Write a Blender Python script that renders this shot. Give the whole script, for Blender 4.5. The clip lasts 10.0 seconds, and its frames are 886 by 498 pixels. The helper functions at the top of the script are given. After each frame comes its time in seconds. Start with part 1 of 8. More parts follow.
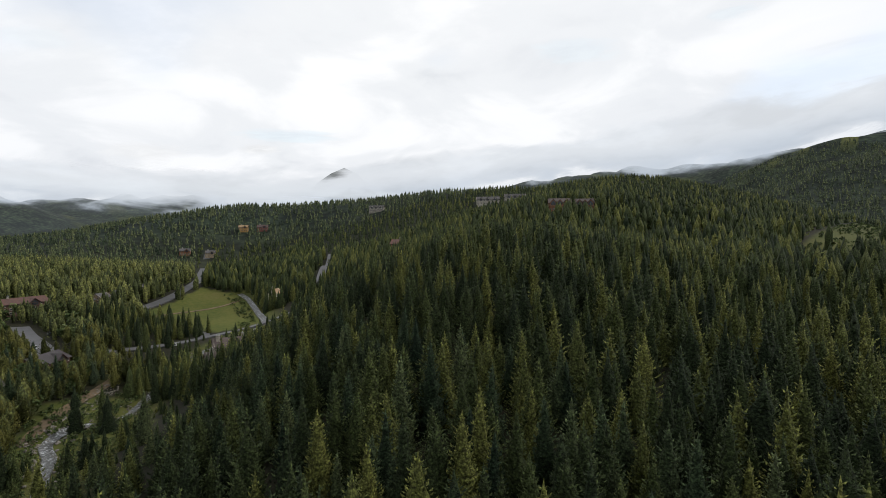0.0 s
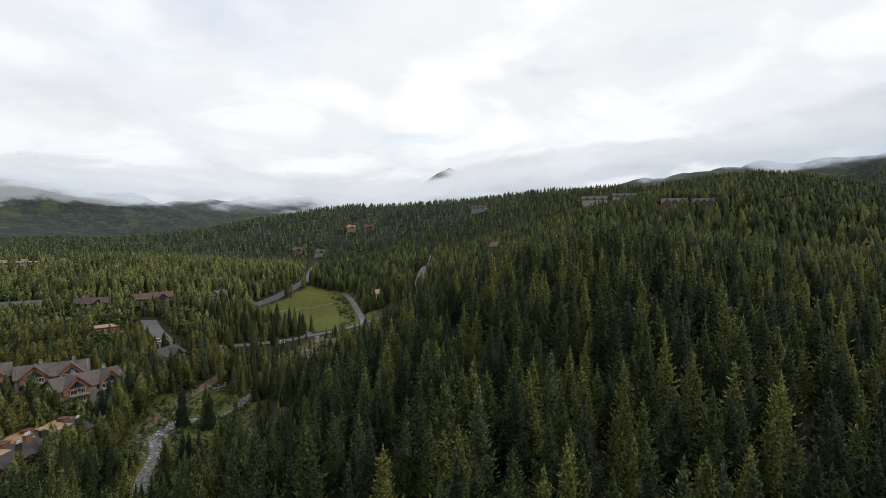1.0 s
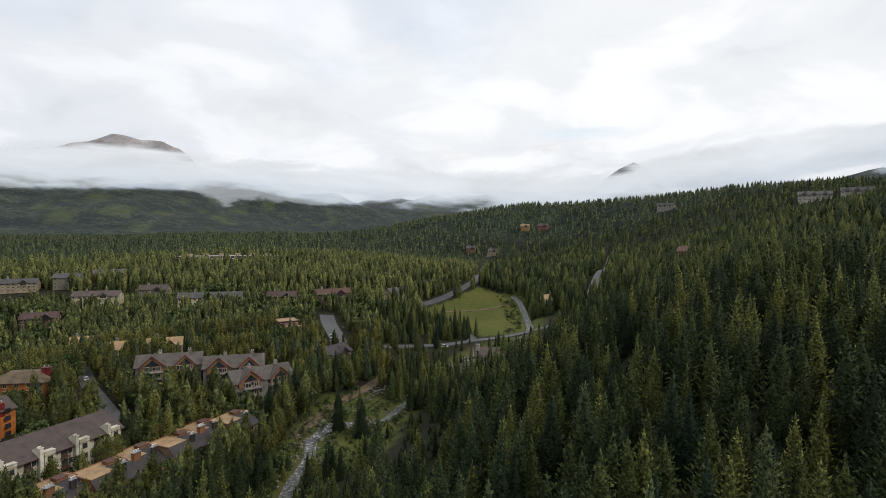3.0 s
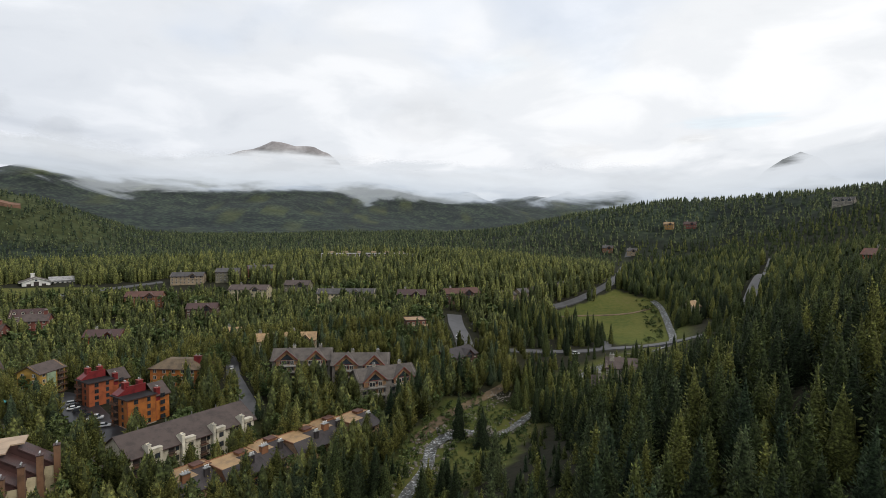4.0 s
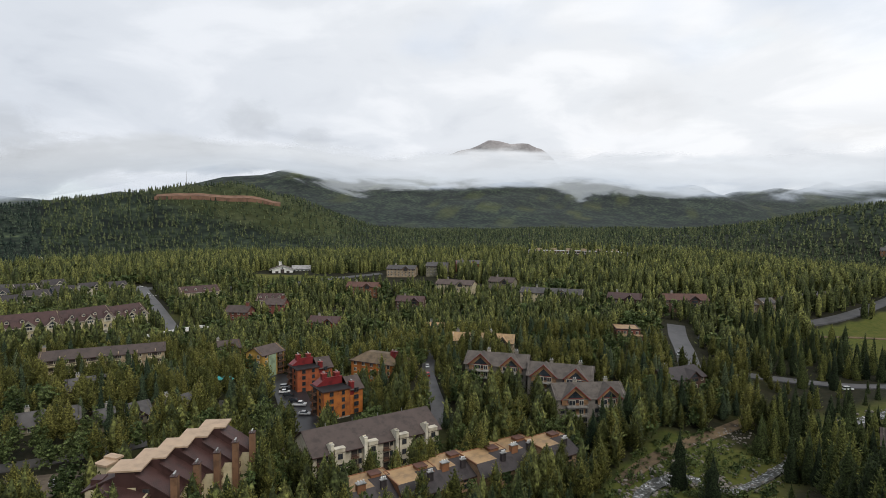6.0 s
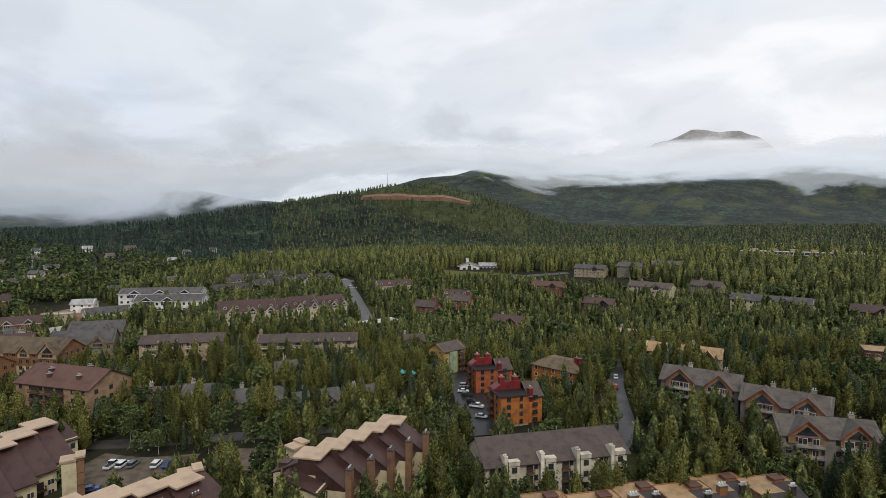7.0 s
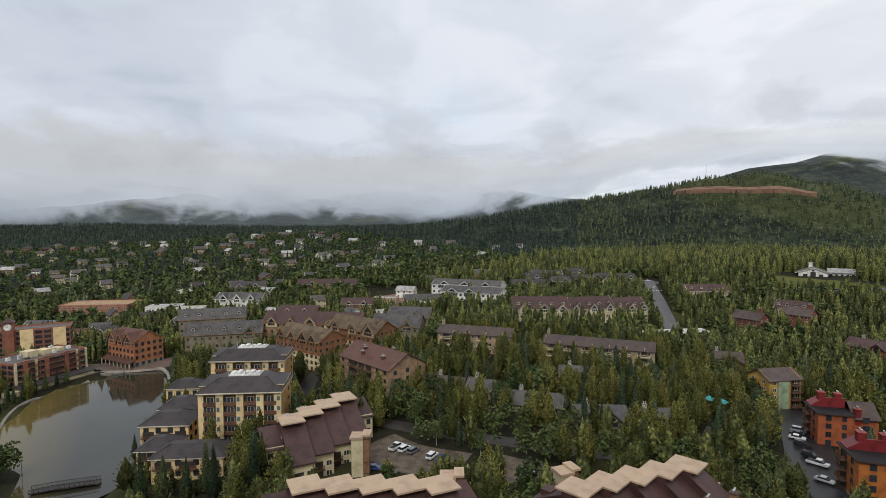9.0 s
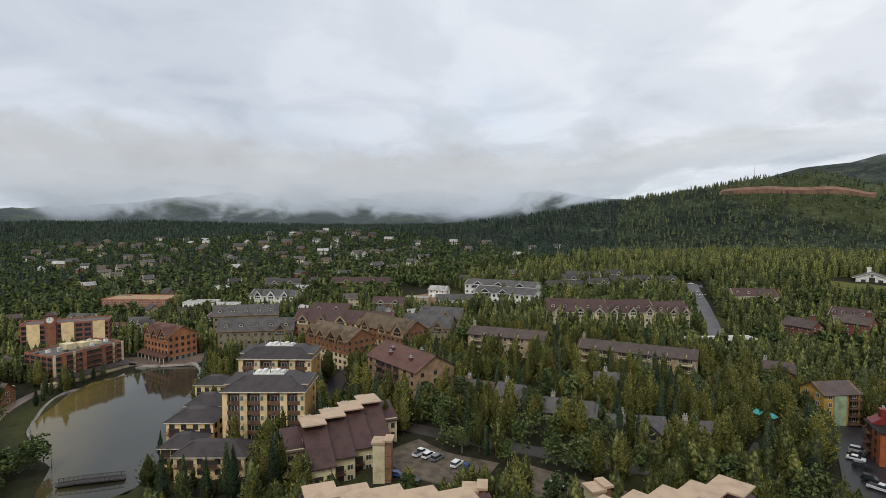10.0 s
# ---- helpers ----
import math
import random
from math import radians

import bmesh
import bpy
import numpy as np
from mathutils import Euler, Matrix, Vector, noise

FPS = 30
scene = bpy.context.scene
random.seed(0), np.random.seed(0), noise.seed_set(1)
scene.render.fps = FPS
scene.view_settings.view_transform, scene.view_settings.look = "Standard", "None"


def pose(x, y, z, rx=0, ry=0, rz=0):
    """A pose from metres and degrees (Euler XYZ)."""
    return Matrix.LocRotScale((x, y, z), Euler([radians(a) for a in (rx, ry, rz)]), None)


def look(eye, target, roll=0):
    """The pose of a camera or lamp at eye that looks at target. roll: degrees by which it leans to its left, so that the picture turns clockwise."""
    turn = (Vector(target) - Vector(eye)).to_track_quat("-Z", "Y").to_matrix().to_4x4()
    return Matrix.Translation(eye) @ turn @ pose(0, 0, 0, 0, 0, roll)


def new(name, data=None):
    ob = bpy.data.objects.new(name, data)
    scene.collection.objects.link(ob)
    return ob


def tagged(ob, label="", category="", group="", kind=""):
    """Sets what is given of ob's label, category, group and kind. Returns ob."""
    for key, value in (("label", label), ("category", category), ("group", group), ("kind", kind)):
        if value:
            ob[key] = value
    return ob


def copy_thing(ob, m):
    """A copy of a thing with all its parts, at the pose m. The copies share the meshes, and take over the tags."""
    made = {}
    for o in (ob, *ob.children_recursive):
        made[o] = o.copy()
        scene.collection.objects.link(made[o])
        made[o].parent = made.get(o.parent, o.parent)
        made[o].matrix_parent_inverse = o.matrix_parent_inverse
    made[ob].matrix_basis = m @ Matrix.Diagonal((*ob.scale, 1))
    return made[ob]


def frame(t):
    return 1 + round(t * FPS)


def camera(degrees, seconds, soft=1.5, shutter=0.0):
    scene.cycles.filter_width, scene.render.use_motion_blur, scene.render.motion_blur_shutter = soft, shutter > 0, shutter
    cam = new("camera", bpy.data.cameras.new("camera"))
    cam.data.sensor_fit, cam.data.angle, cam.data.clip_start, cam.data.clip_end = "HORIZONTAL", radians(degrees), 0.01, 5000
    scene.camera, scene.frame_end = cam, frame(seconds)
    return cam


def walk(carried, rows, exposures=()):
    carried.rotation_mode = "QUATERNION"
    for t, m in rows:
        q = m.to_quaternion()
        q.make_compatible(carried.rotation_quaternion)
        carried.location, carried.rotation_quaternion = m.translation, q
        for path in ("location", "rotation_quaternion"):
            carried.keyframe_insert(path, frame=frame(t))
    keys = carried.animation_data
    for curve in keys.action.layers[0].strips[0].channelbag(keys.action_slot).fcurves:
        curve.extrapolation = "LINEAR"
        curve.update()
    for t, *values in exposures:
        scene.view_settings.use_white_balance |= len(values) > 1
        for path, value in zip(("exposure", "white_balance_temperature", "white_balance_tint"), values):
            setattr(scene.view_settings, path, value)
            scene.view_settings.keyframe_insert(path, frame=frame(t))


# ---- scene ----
cam = camera(77.24, 10.0, soft=0.4)
walk(cam, [
    (0, pose(73.11, -114.06, 62.99, 88.178, 0, -48.110) @ pose(0, 0, 0, 0, 0, -0.530)),
    (0.5, pose(79.44, -111.15, 64.20, 88.204, 0, -42.387) @ pose(0, 0, 0, 0, 0, -0.420)),
    (1, pose(84.93, -107.77, 65.32, 88.173, 0, -37.332) @ pose(0, 0, 0, 0, 0, -0.300)),
    (1.5, pose(90.00, -103.68, 66.31, 88.147, 0, -31.381) @ pose(0, 0, 0, 0, 0, -0.161)),
    (2, pose(94.68, -99.36, 67.07, 88.092, 0, -28.633) @ pose(0, 0, 0, 0, 0, 0.012)),
    (2.5, pose(98.64, -94.54, 67.64, 88.020, 0, -24.969) @ pose(0, 0, 0, 0, 0, 0.143)),
    (2.7, pose(100.13, -92.46, 67.82, 88.001, 0, -22.829) @ pose(0, 0, 0, 0, 0, 0.168)),
    (3.8, pose(108.18, -80.27, 68.84, 87.711, 0, -8.173) @ pose(0, 0, 0, 0, 0, 0.038)),
    (4, pose(109.07, -77.65, 68.86, 87.695, 0, -5.387) @ pose(0, 0, 0, 0, 0, 0.070)),
    (4.5, pose(110.91, -70.80, 68.88, 87.661, 0, 2.283) @ pose(0, 0, 0, 0, 0, 0.155)),
    (5, pose(112.02, -63.63, 68.79, 87.557, 0, 7.450) @ pose(0, 0, 0, 0, 0, 0.230)),
    (5.2, pose(112.37, -60.79, 68.70, 87.509, 0, 8.555) @ pose(0, 0, 0, 0, 0, 0.286)),
    (6.3, pose(111.37, -44.79, 67.77, 87.172, 0, 21.505) @ pose(0, 0, 0, 0, 0, 0.197)),
    (6.5, pose(110.64, -42.03, 67.61, 87.115, 0, 25.662) @ pose(0, 0, 0, 0, 0, 0.133)),
    (7, pose(108.61, -35.24, 67.25, 87.012, 0, 35.690) @ pose(0, 0, 0, 0, 0, 0.020)),
    (7.5, pose(106.20, -29.18, 66.73, 86.928, 0, 44.914) @ pose(0, 0, 0, 0, 0, -0.161)),
    (8, pose(103.20, -23.57, 66.20, 86.916, 0, 54.095) @ pose(0, 0, 0, 0, 0, -0.260)),
    (8.5, pose(99.40, -18.49, 65.64, 86.898, 0, 62.347) @ pose(0, 0, 0, 0, 0, -0.352)),
    (9, pose(95.90, -14.31, 65.53, 86.867, 0, 66.840) @ pose(0, 0, 0, 0, 0, -0.336)),
    (9.5, pose(92.92, -11.27, 65.39, 86.864, 0, 68.471) @ pose(0, 0, 0, 0, 0, -0.127)),
    (10, pose(90.48, -8.93, 65.01, 86.825, 0, 70.715) @ pose(0, 0, 0, 0, 0, 0.099)),
])

# terrain shape
# near mounds and hollows: x, y, height over the valley level, each about 85 m wide
MOUNDS = ((-150, -70, 3), (-60, -60, -8), (-40, 20, 17), (-110, 130, 8), (-190, 150, 13), (40, 110, 6), (-10, 170, 3),
          (130, 120, -35), (100, 180, 37), (210, 150, -33), (290, 320, -35), (190, -40, 21), (290, 10, 2), (250, -90, -23),
          (330, 100, 11), (450, 40, -18), (100, -80, 0), (560, 120, 16), (660, 270, 7), (220, 60, 38))
# broad hills and basins, each about 250 m wide
HILLS = ((330, 400, 98), (300, 100, 39), (-250, 50, 2), (100, 250, -84), (-500, -100, 10), (-250, 300, 22), (-500, 500, -2),
          (100, 600, 22), (550, 600, -151), (650, 900, 161), (900, 300, 146), (1200, 1000, 90), (500, -350, 24), (0, -400, 24),
          (-700, -400, -10), (-1000, 200, 31), (0, 1200, 38), (-400, 1200, 15), (0, 50, -21), (-350, -250, -29))
# crests of the ridges and mountains: (width of the flank, points x, y, z)
CRESTS = (
    (230, ((-788, 72, 15), (-862, 218, 26), (-924, 480, 60), (-923, 679, 89), (-866, 863, 120), (-790, 979, 146), (-707, 1048, 153), (-625, 1081, 130), (-545, 1037, 75))),
    (520, ((1375, 1269, 170), (1897, 1115, 245), (2255, 883, 300), (2302, 450, 296), (2248, 215, 312), (2069, 3, 325))),
    (250, ((659, 1046, 85), (736, 945, 107), (804, 837, 122), (878, 706, 135), (866, 573, 135), (850, 432, 130))),
    (330, ((-656, 2097, 90), (-514, 2246, 180), (-424, 2268, 178), (-222, 2204, 110))),
    (480, ((-602, 3048, 190), (-352, 3095, 312), (-95, 3122, 345), (131, 3129, 347), (421, 3114, 282), (671, 3079, 190))),
    (600, ((643, 3792, 222), (1035, 3820, 270), (1386, 3720, 315), (1823, 3543, 300), (2094, 3287, 265), (2357, 2994, 250))),
    (650, ((-1769, 1900, 200), (-1569, 2071, 225), (-1454, 2279, 290), (-1312, 2484, 346), (-1145, 2682, 362), (-865, 2794, 330), (-600, 2850, 300))),
    (700, ((-2741, -999, 100), (-3015, -779, 120), (-3185, -405, 160), (-3309, -37, 210), (-3270, 504, 190), (-2912, 1096, 180), (-2522, 1464, 200))),
    (260, ((-1126, 4047, 640), (-1000, 4085, 676), (-900, 4105, 668), (-763, 4139, 704), (-690, 4150, 690), (-600, 4170, 674), (-468, 4189, 676), (-390, 4195, 650))),
    (260, ((2600, 3346, 430), (2709, 3298, 591), (2800, 3230, 520), (2984, 3155, 420))),
)


def ridge(x, y, width, points):
    """The height of a ridge with rounded flanks along a crest line."""
    best = np.full(np.shape(x), -1e3)
    for (ax, ay, az), (bx, by, bz) in zip(points[:-1], points[1:]):
        dx, dy = bx - ax, by - ay
        s = np.clip(((x - ax) * dx + (y - ay) * dy) / (dx * dx + dy * dy), 0, 1)
        d = np.hypot(x - ax - s * dx, y - ay - s * dy) / width
        best = np.maximum(best, (az + 80 + s * (bz - az)) * np.exp(-0.5 * d ** 1.5) - 80)
    return best


def ground_height(x, y):
    """The bare ground, without buildings and trees."""
    x, y = np.asarray(x, float), np.asarray(y, float)
    z = np.full(np.shape(x), 5.0)
    for mx, my, h in MOUNDS:
        z = z + h * np.exp(-((x - mx) ** 2 + (y - my) ** 2) / (2 * 85 ** 2))
    for mx, my, h in HILLS:
        z = z + h * np.exp(-((x - mx) ** 2 + (y - my) ** 2) / (2 * 250 ** 2))
    r = np.hypot(x - 50, y - 50)
    t = np.clip((r - 900) / 700, 0, 1)
    t = t * t * (3 - 2 * t)
    far = 40 + 0.006 * (r - 1000) + 8 * np.sin(x / 190 + 1) * np.sin(y / 230)
    z = z * (1 - t) + far * t
    for width, points in CRESTS:
        h = ridge(x, y, width, points)
        if width > 300:
            h = h + (h > 60) * (h - 60) * 0.10 * (np.sin(x / 97 + 1.3 * np.sin(y / 141)) * np.sin(y / 113 + x / 301) + 0.5 * np.sin(x / 41) * np.sin(y / 53))
        k = 12.0
        z = np.where(h > z - 60, k * np.logaddexp(z / k, h / k), z)
    # the pond's bed and its shore
    d = np.clip(pond_distance(x, y) / 6.0, 0, 1)
    d = d * d * (3 - 2 * d)
    return np.where(pond_distance(x, y) < 60, -16.6 * (1 - d) + np.maximum(z, -13.9) * d, z)


def pond_distance(x, y):
    """Metres from the pond's outline, roughly; zero inside."""
    d = np.full(np.shape(x), 1e3)
    for ax, ay, bx, by, r in POND:
        dx, dy = bx - ax, by - ay
        s = np.clip(((x - ax) * dx + (y - ay) * dy) / (dx * dx + dy * dy), 0, 1)
        d = np.minimum(d, np.hypot(x - ax - s * dx, y - ay - s * dy) - r)
    return d


# the pond as a chain of broad strokes: from, to, half width
POND = ((-224, -50, -200, -56, 11), (-200, -58, -165, -62, 25), (-165, -60, -140, -58, 22), (-140, -56, -100, -54, 12))
# end of terrain shape

# ---- sky and light ----
SUN_AZ, SUN_EL = radians(128), radians(46)
world = bpy.data.worlds.new("overcast_sky")
scene.world = world
world.use_nodes = True
wn, wl = world.node_tree.nodes, world.node_tree.links
wn.clear()


def add(nodes, kind, **values):
    n = nodes.new(kind)
    for key, value in values.items():
        if key == "op":
            n.operation = value
        elif key == "blend":
            n.blend_type = value
        else:
            n.inputs[key.replace("_", " ")].default_value = value
    return n


def ramp(nodes, stops, smooth=False):
    n = nodes.new("ShaderNodeValToRGB")
    if smooth:
        n.color_ramp.interpolation = "EASE"
    e = n.color_ramp.elements
    while len(e) < len(stops):
        e.new(0.5)
    for k, (at, c) in zip(e, stops):
        k.position, k.color = at, (*c, 1) if len(c) == 3 else c
    return n


sky = wn.new("ShaderNodeTexSky")
sky.sky_type, sky.sun_disc, sky.sun_elevation, sky.sun_rotation = "NISHITA", False, SUN_EL, SUN_AZ
sky_dim = add(wn, "ShaderNodeMix", blend="MULTIPLY")
sky_dim.data_type = "RGBA"
sky_dim.inputs[0].default_value = 1
sky_dim.inputs[7].default_value = (0.20, 0.20, 0.20, 1)
wl.new(sky.outputs[0], sky_dim.inputs[6])
coord = wn.new("ShaderNodeTexCoord")
sep = wn.new("ShaderNodeSeparateXYZ")
wl.new(coord.outputs["Generated"], sep.inputs[0])
lift = add(wn, "ShaderNodeMath", op="MAXIMUM")
lift.inputs[1].default_value = 0.0
wl.new(sep.outputs[2], lift.inputs[0])
lift2 = add(wn, "ShaderNodeMath", op="ADD")
lift2.inputs[1].default_value = 0.22
wl.new(lift.outputs[0], lift2.inputs[0])
flat = add(wn, "ShaderNodeVectorMath", op="DIVIDE")
cmb = wn.new("ShaderNodeCombineXYZ")
for i in range(3):
    wl.new(lift2.outputs[0], cmb.inputs[i])
wl.new(coord.outputs["Generated"], flat.inputs[0])
wl.new(cmb.outputs[0], flat.inputs[1])
puffs = add(wn, "ShaderNodeTexNoise", Scale=1.8, Detail=8.0, Roughness=0.52, Distortion=0.4)
wl.new(flat.outputs[0], puffs.inputs["Vector"])
broad = add(wn, "ShaderNodeTexNoise", Scale=0.75, Detail=4.0, Roughness=0.5)
wl.new(flat.outputs[0], broad.inputs["Vector"])
grey = ramp(wn, [(0.26, (0.70, 0.73, 0.78)), (0.46, (0.825, 0.85, 0.89)), (0.62, (0.935, 0.95, 0.98)), (0.82, (0.99, 0.99, 0.995))], True)
wl.new(puffs.outputs[0], grey.inputs[0])
gaps = ramp(wn, [(0.58, (0, 0, 0)), (0.70, (0.22, 0.22, 0.22))], True)
wl.new(broad.outputs[0], gaps.inputs[0])
mix_gap = add(wn, "ShaderNodeMix")
mix_gap.data_type = "RGBA"
wl.new(gaps.outputs[0], mix_gap.inputs[0])
wl.new(grey.outputs[0], mix_gap.inputs[6])
wl.new(sky_dim.outputs[2], mix_gap.inputs[7])
# the cloud is thinner and brighter over the wooded ridge
sun_way = Vector((math.sin(SUN_AZ) * math.cos(SUN_EL), math.cos(SUN_AZ) * math.cos(SUN_EL), math.sin(SUN_EL)))
glow = add(wn, "ShaderNodeVectorMath", op="DOT_PRODUCT")
glow.inputs[1].default_value = (0.44, 0.53, 0.72)
wl.new(coord.outputs["Generated"], glow.inputs[0])
glow_map = wn.new("ShaderNodeMapRange")
for key, v in (("From Min", -0.3), ("From Max", 0.9), ("To Min", 0.0), ("To Max", 1.0)):
    glow_map.inputs[key].default_value = v
wl.new(glow.outputs["Value"], glow_map.inputs[0])
tints = ramp(wn, [(0.0, (0.745, 0.79, 0.855)), (0.55, (0.935, 0.955, 0.982)), (1.0, (1.12, 1.11, 1.09))])
wl.new(glow_map.outputs[0], tints.inputs[0])
cover = add(wn, "ShaderNodeVectorMath", op="MULTIPLY")
wl.new(mix_gap.outputs[2], cover.inputs[0])
wl.new(tints.outputs[0], cover.inputs[1])
back = add(wn, "ShaderNodeBackground", Strength=0.98)
wl.new(cover.outputs[0], back.inputs[0])
wl.new(back.outputs[0], add(wn, "ShaderNodeOutputWorld").inputs[0])

sun_data = bpy.data.lights.new("sun", "SUN")
sun_data.energy, sun_data.angle, sun_data.color = 1.5, radians(22), (1.0, 0.96, 0.9)
sun_lamp = new("sun", sun_data)
sun_lamp.matrix_world = look(sun_way * 900, (0, 0, 0))

# ---- materials ----


def material(name, colour, rough=0.8, metal=0.0, vary=0.12, scale=1.0, bump=0.15, second=None, fine=14.0, spec=0.5, seams=0.0, bands=0.0, seam_axis=0):
    """A surface with stains at a broad scale, grain at a fine one, and seams or boards where it has them."""
    m = bpy.data.materials.new(name)
    m.use_nodes = True
    n, l = m.node_tree.nodes, m.node_tree.links
    b = n["Principled BSDF"]
    b.inputs["Roughness"].default_value, b.inputs["Metallic"].default_value = rough, metal
    b.inputs["Specular IOR Level"].default_value = spec
    co = n.new("ShaderNodeTexCoord")
    big = add(n, "ShaderNodeTexNoise", Scale=0.35 * scale, Detail=5.0, Roughness=0.6)
    small = add(n, "ShaderNodeTexNoise", Scale=fine * scale, Detail=4.0, Roughness=0.6)
    l.new(co.outputs["Object"], big.inputs["Vector"])
    l.new(co.outputs["Object"], small.inputs["Vector"])
    second = second or tuple(c * 0.72 for c in colour)
    lo = tuple(c * (1 - vary) for c in second)
    hi = tuple(min(1, c * (1 + vary)) for c in colour)
    cr = ramp(n, [(0.36, lo), (0.52, colour), (0.68, hi)])
    l.new(big.outputs[0], cr.inputs[0])
    grain = ramp(n, [(0.3, (1 - vary,) * 3), (0.7, (1 + vary,) * 3)])
    l.new(small.outputs[0], grain.inputs[0])
    mul = add(n, "ShaderNodeMix", blend="MULTIPLY")
    mul.data_type = "RGBA"
    mul.inputs[0].default_value = 1
    l.new(cr.outputs[0], mul.inputs[6])
    l.new(grain.outputs[0], mul.inputs[7])
    info = n.new("ShaderNodeObjectInfo")
    rnd = n.new("ShaderNodeMapRange")
    rnd.inputs["To Min"].default_value, rnd.inputs["To Max"].default_value = 1 - vary, 1 + vary
    l.new(info.outputs["Random"], rnd.inputs[0])
    out = add(n, "ShaderNodeVectorMath", op="SCALE")
    l.new(mul.outputs[2], out.inputs[0])
    l.new(rnd.outputs[0], out.inputs["Scale"])
    last, height = out.outputs[0], small.outputs[0]
    if seams or bands:
        wave = n.new("ShaderNodeTexWave")
        wave.wave_type, wave.bands_direction, wave.wave_profile = "BANDS", ("X", "Y", "Z")[seam_axis], "SAW"
        wave.inputs["Scale"].default_value = seams or bands
        wave.inputs["Distortion"].default_value = 0.15
        l.new(co.outputs["Object"], wave.inputs["Vector"])
        line = ramp(n, [(0.0, (0.66, 0.66, 0.66)), (0.12, (1, 1, 1)), (1.0, (0.92, 0.92, 0.92))])
        l.new(wave.outputs[0], line.inputs[0])
        m2 = add(n, "ShaderNodeMix", blend="MULTIPLY")
        m2.data_type = "RGBA"
        m2.inputs[0].default_value = 0.8
        l.new(last, m2.inputs[6])
        l.new(line.outputs[0], m2.inputs[7])
        last, height = m2.outputs[2], wave.outputs[0]
    l.new(last, b.inputs["Base Color"])
    bp = add(n, "ShaderNodeBump", Strength=bump, Distance=0.05)
    l.new(height, bp.inputs["Height"])
    l.new(bp.outputs[0], b.inputs["Normal"])
    rr = n.new("ShaderNodeMapRange")
    rr.inputs["To Min"].default_value, rr.inputs["To Max"].default_value = max(0.05, rough - 0.12), min(1, rough + 0.12)
    l.new(big.outputs[0], rr.inputs[0])
    l.new(rr.outputs[0], b.inputs["Roughness"])
    return m


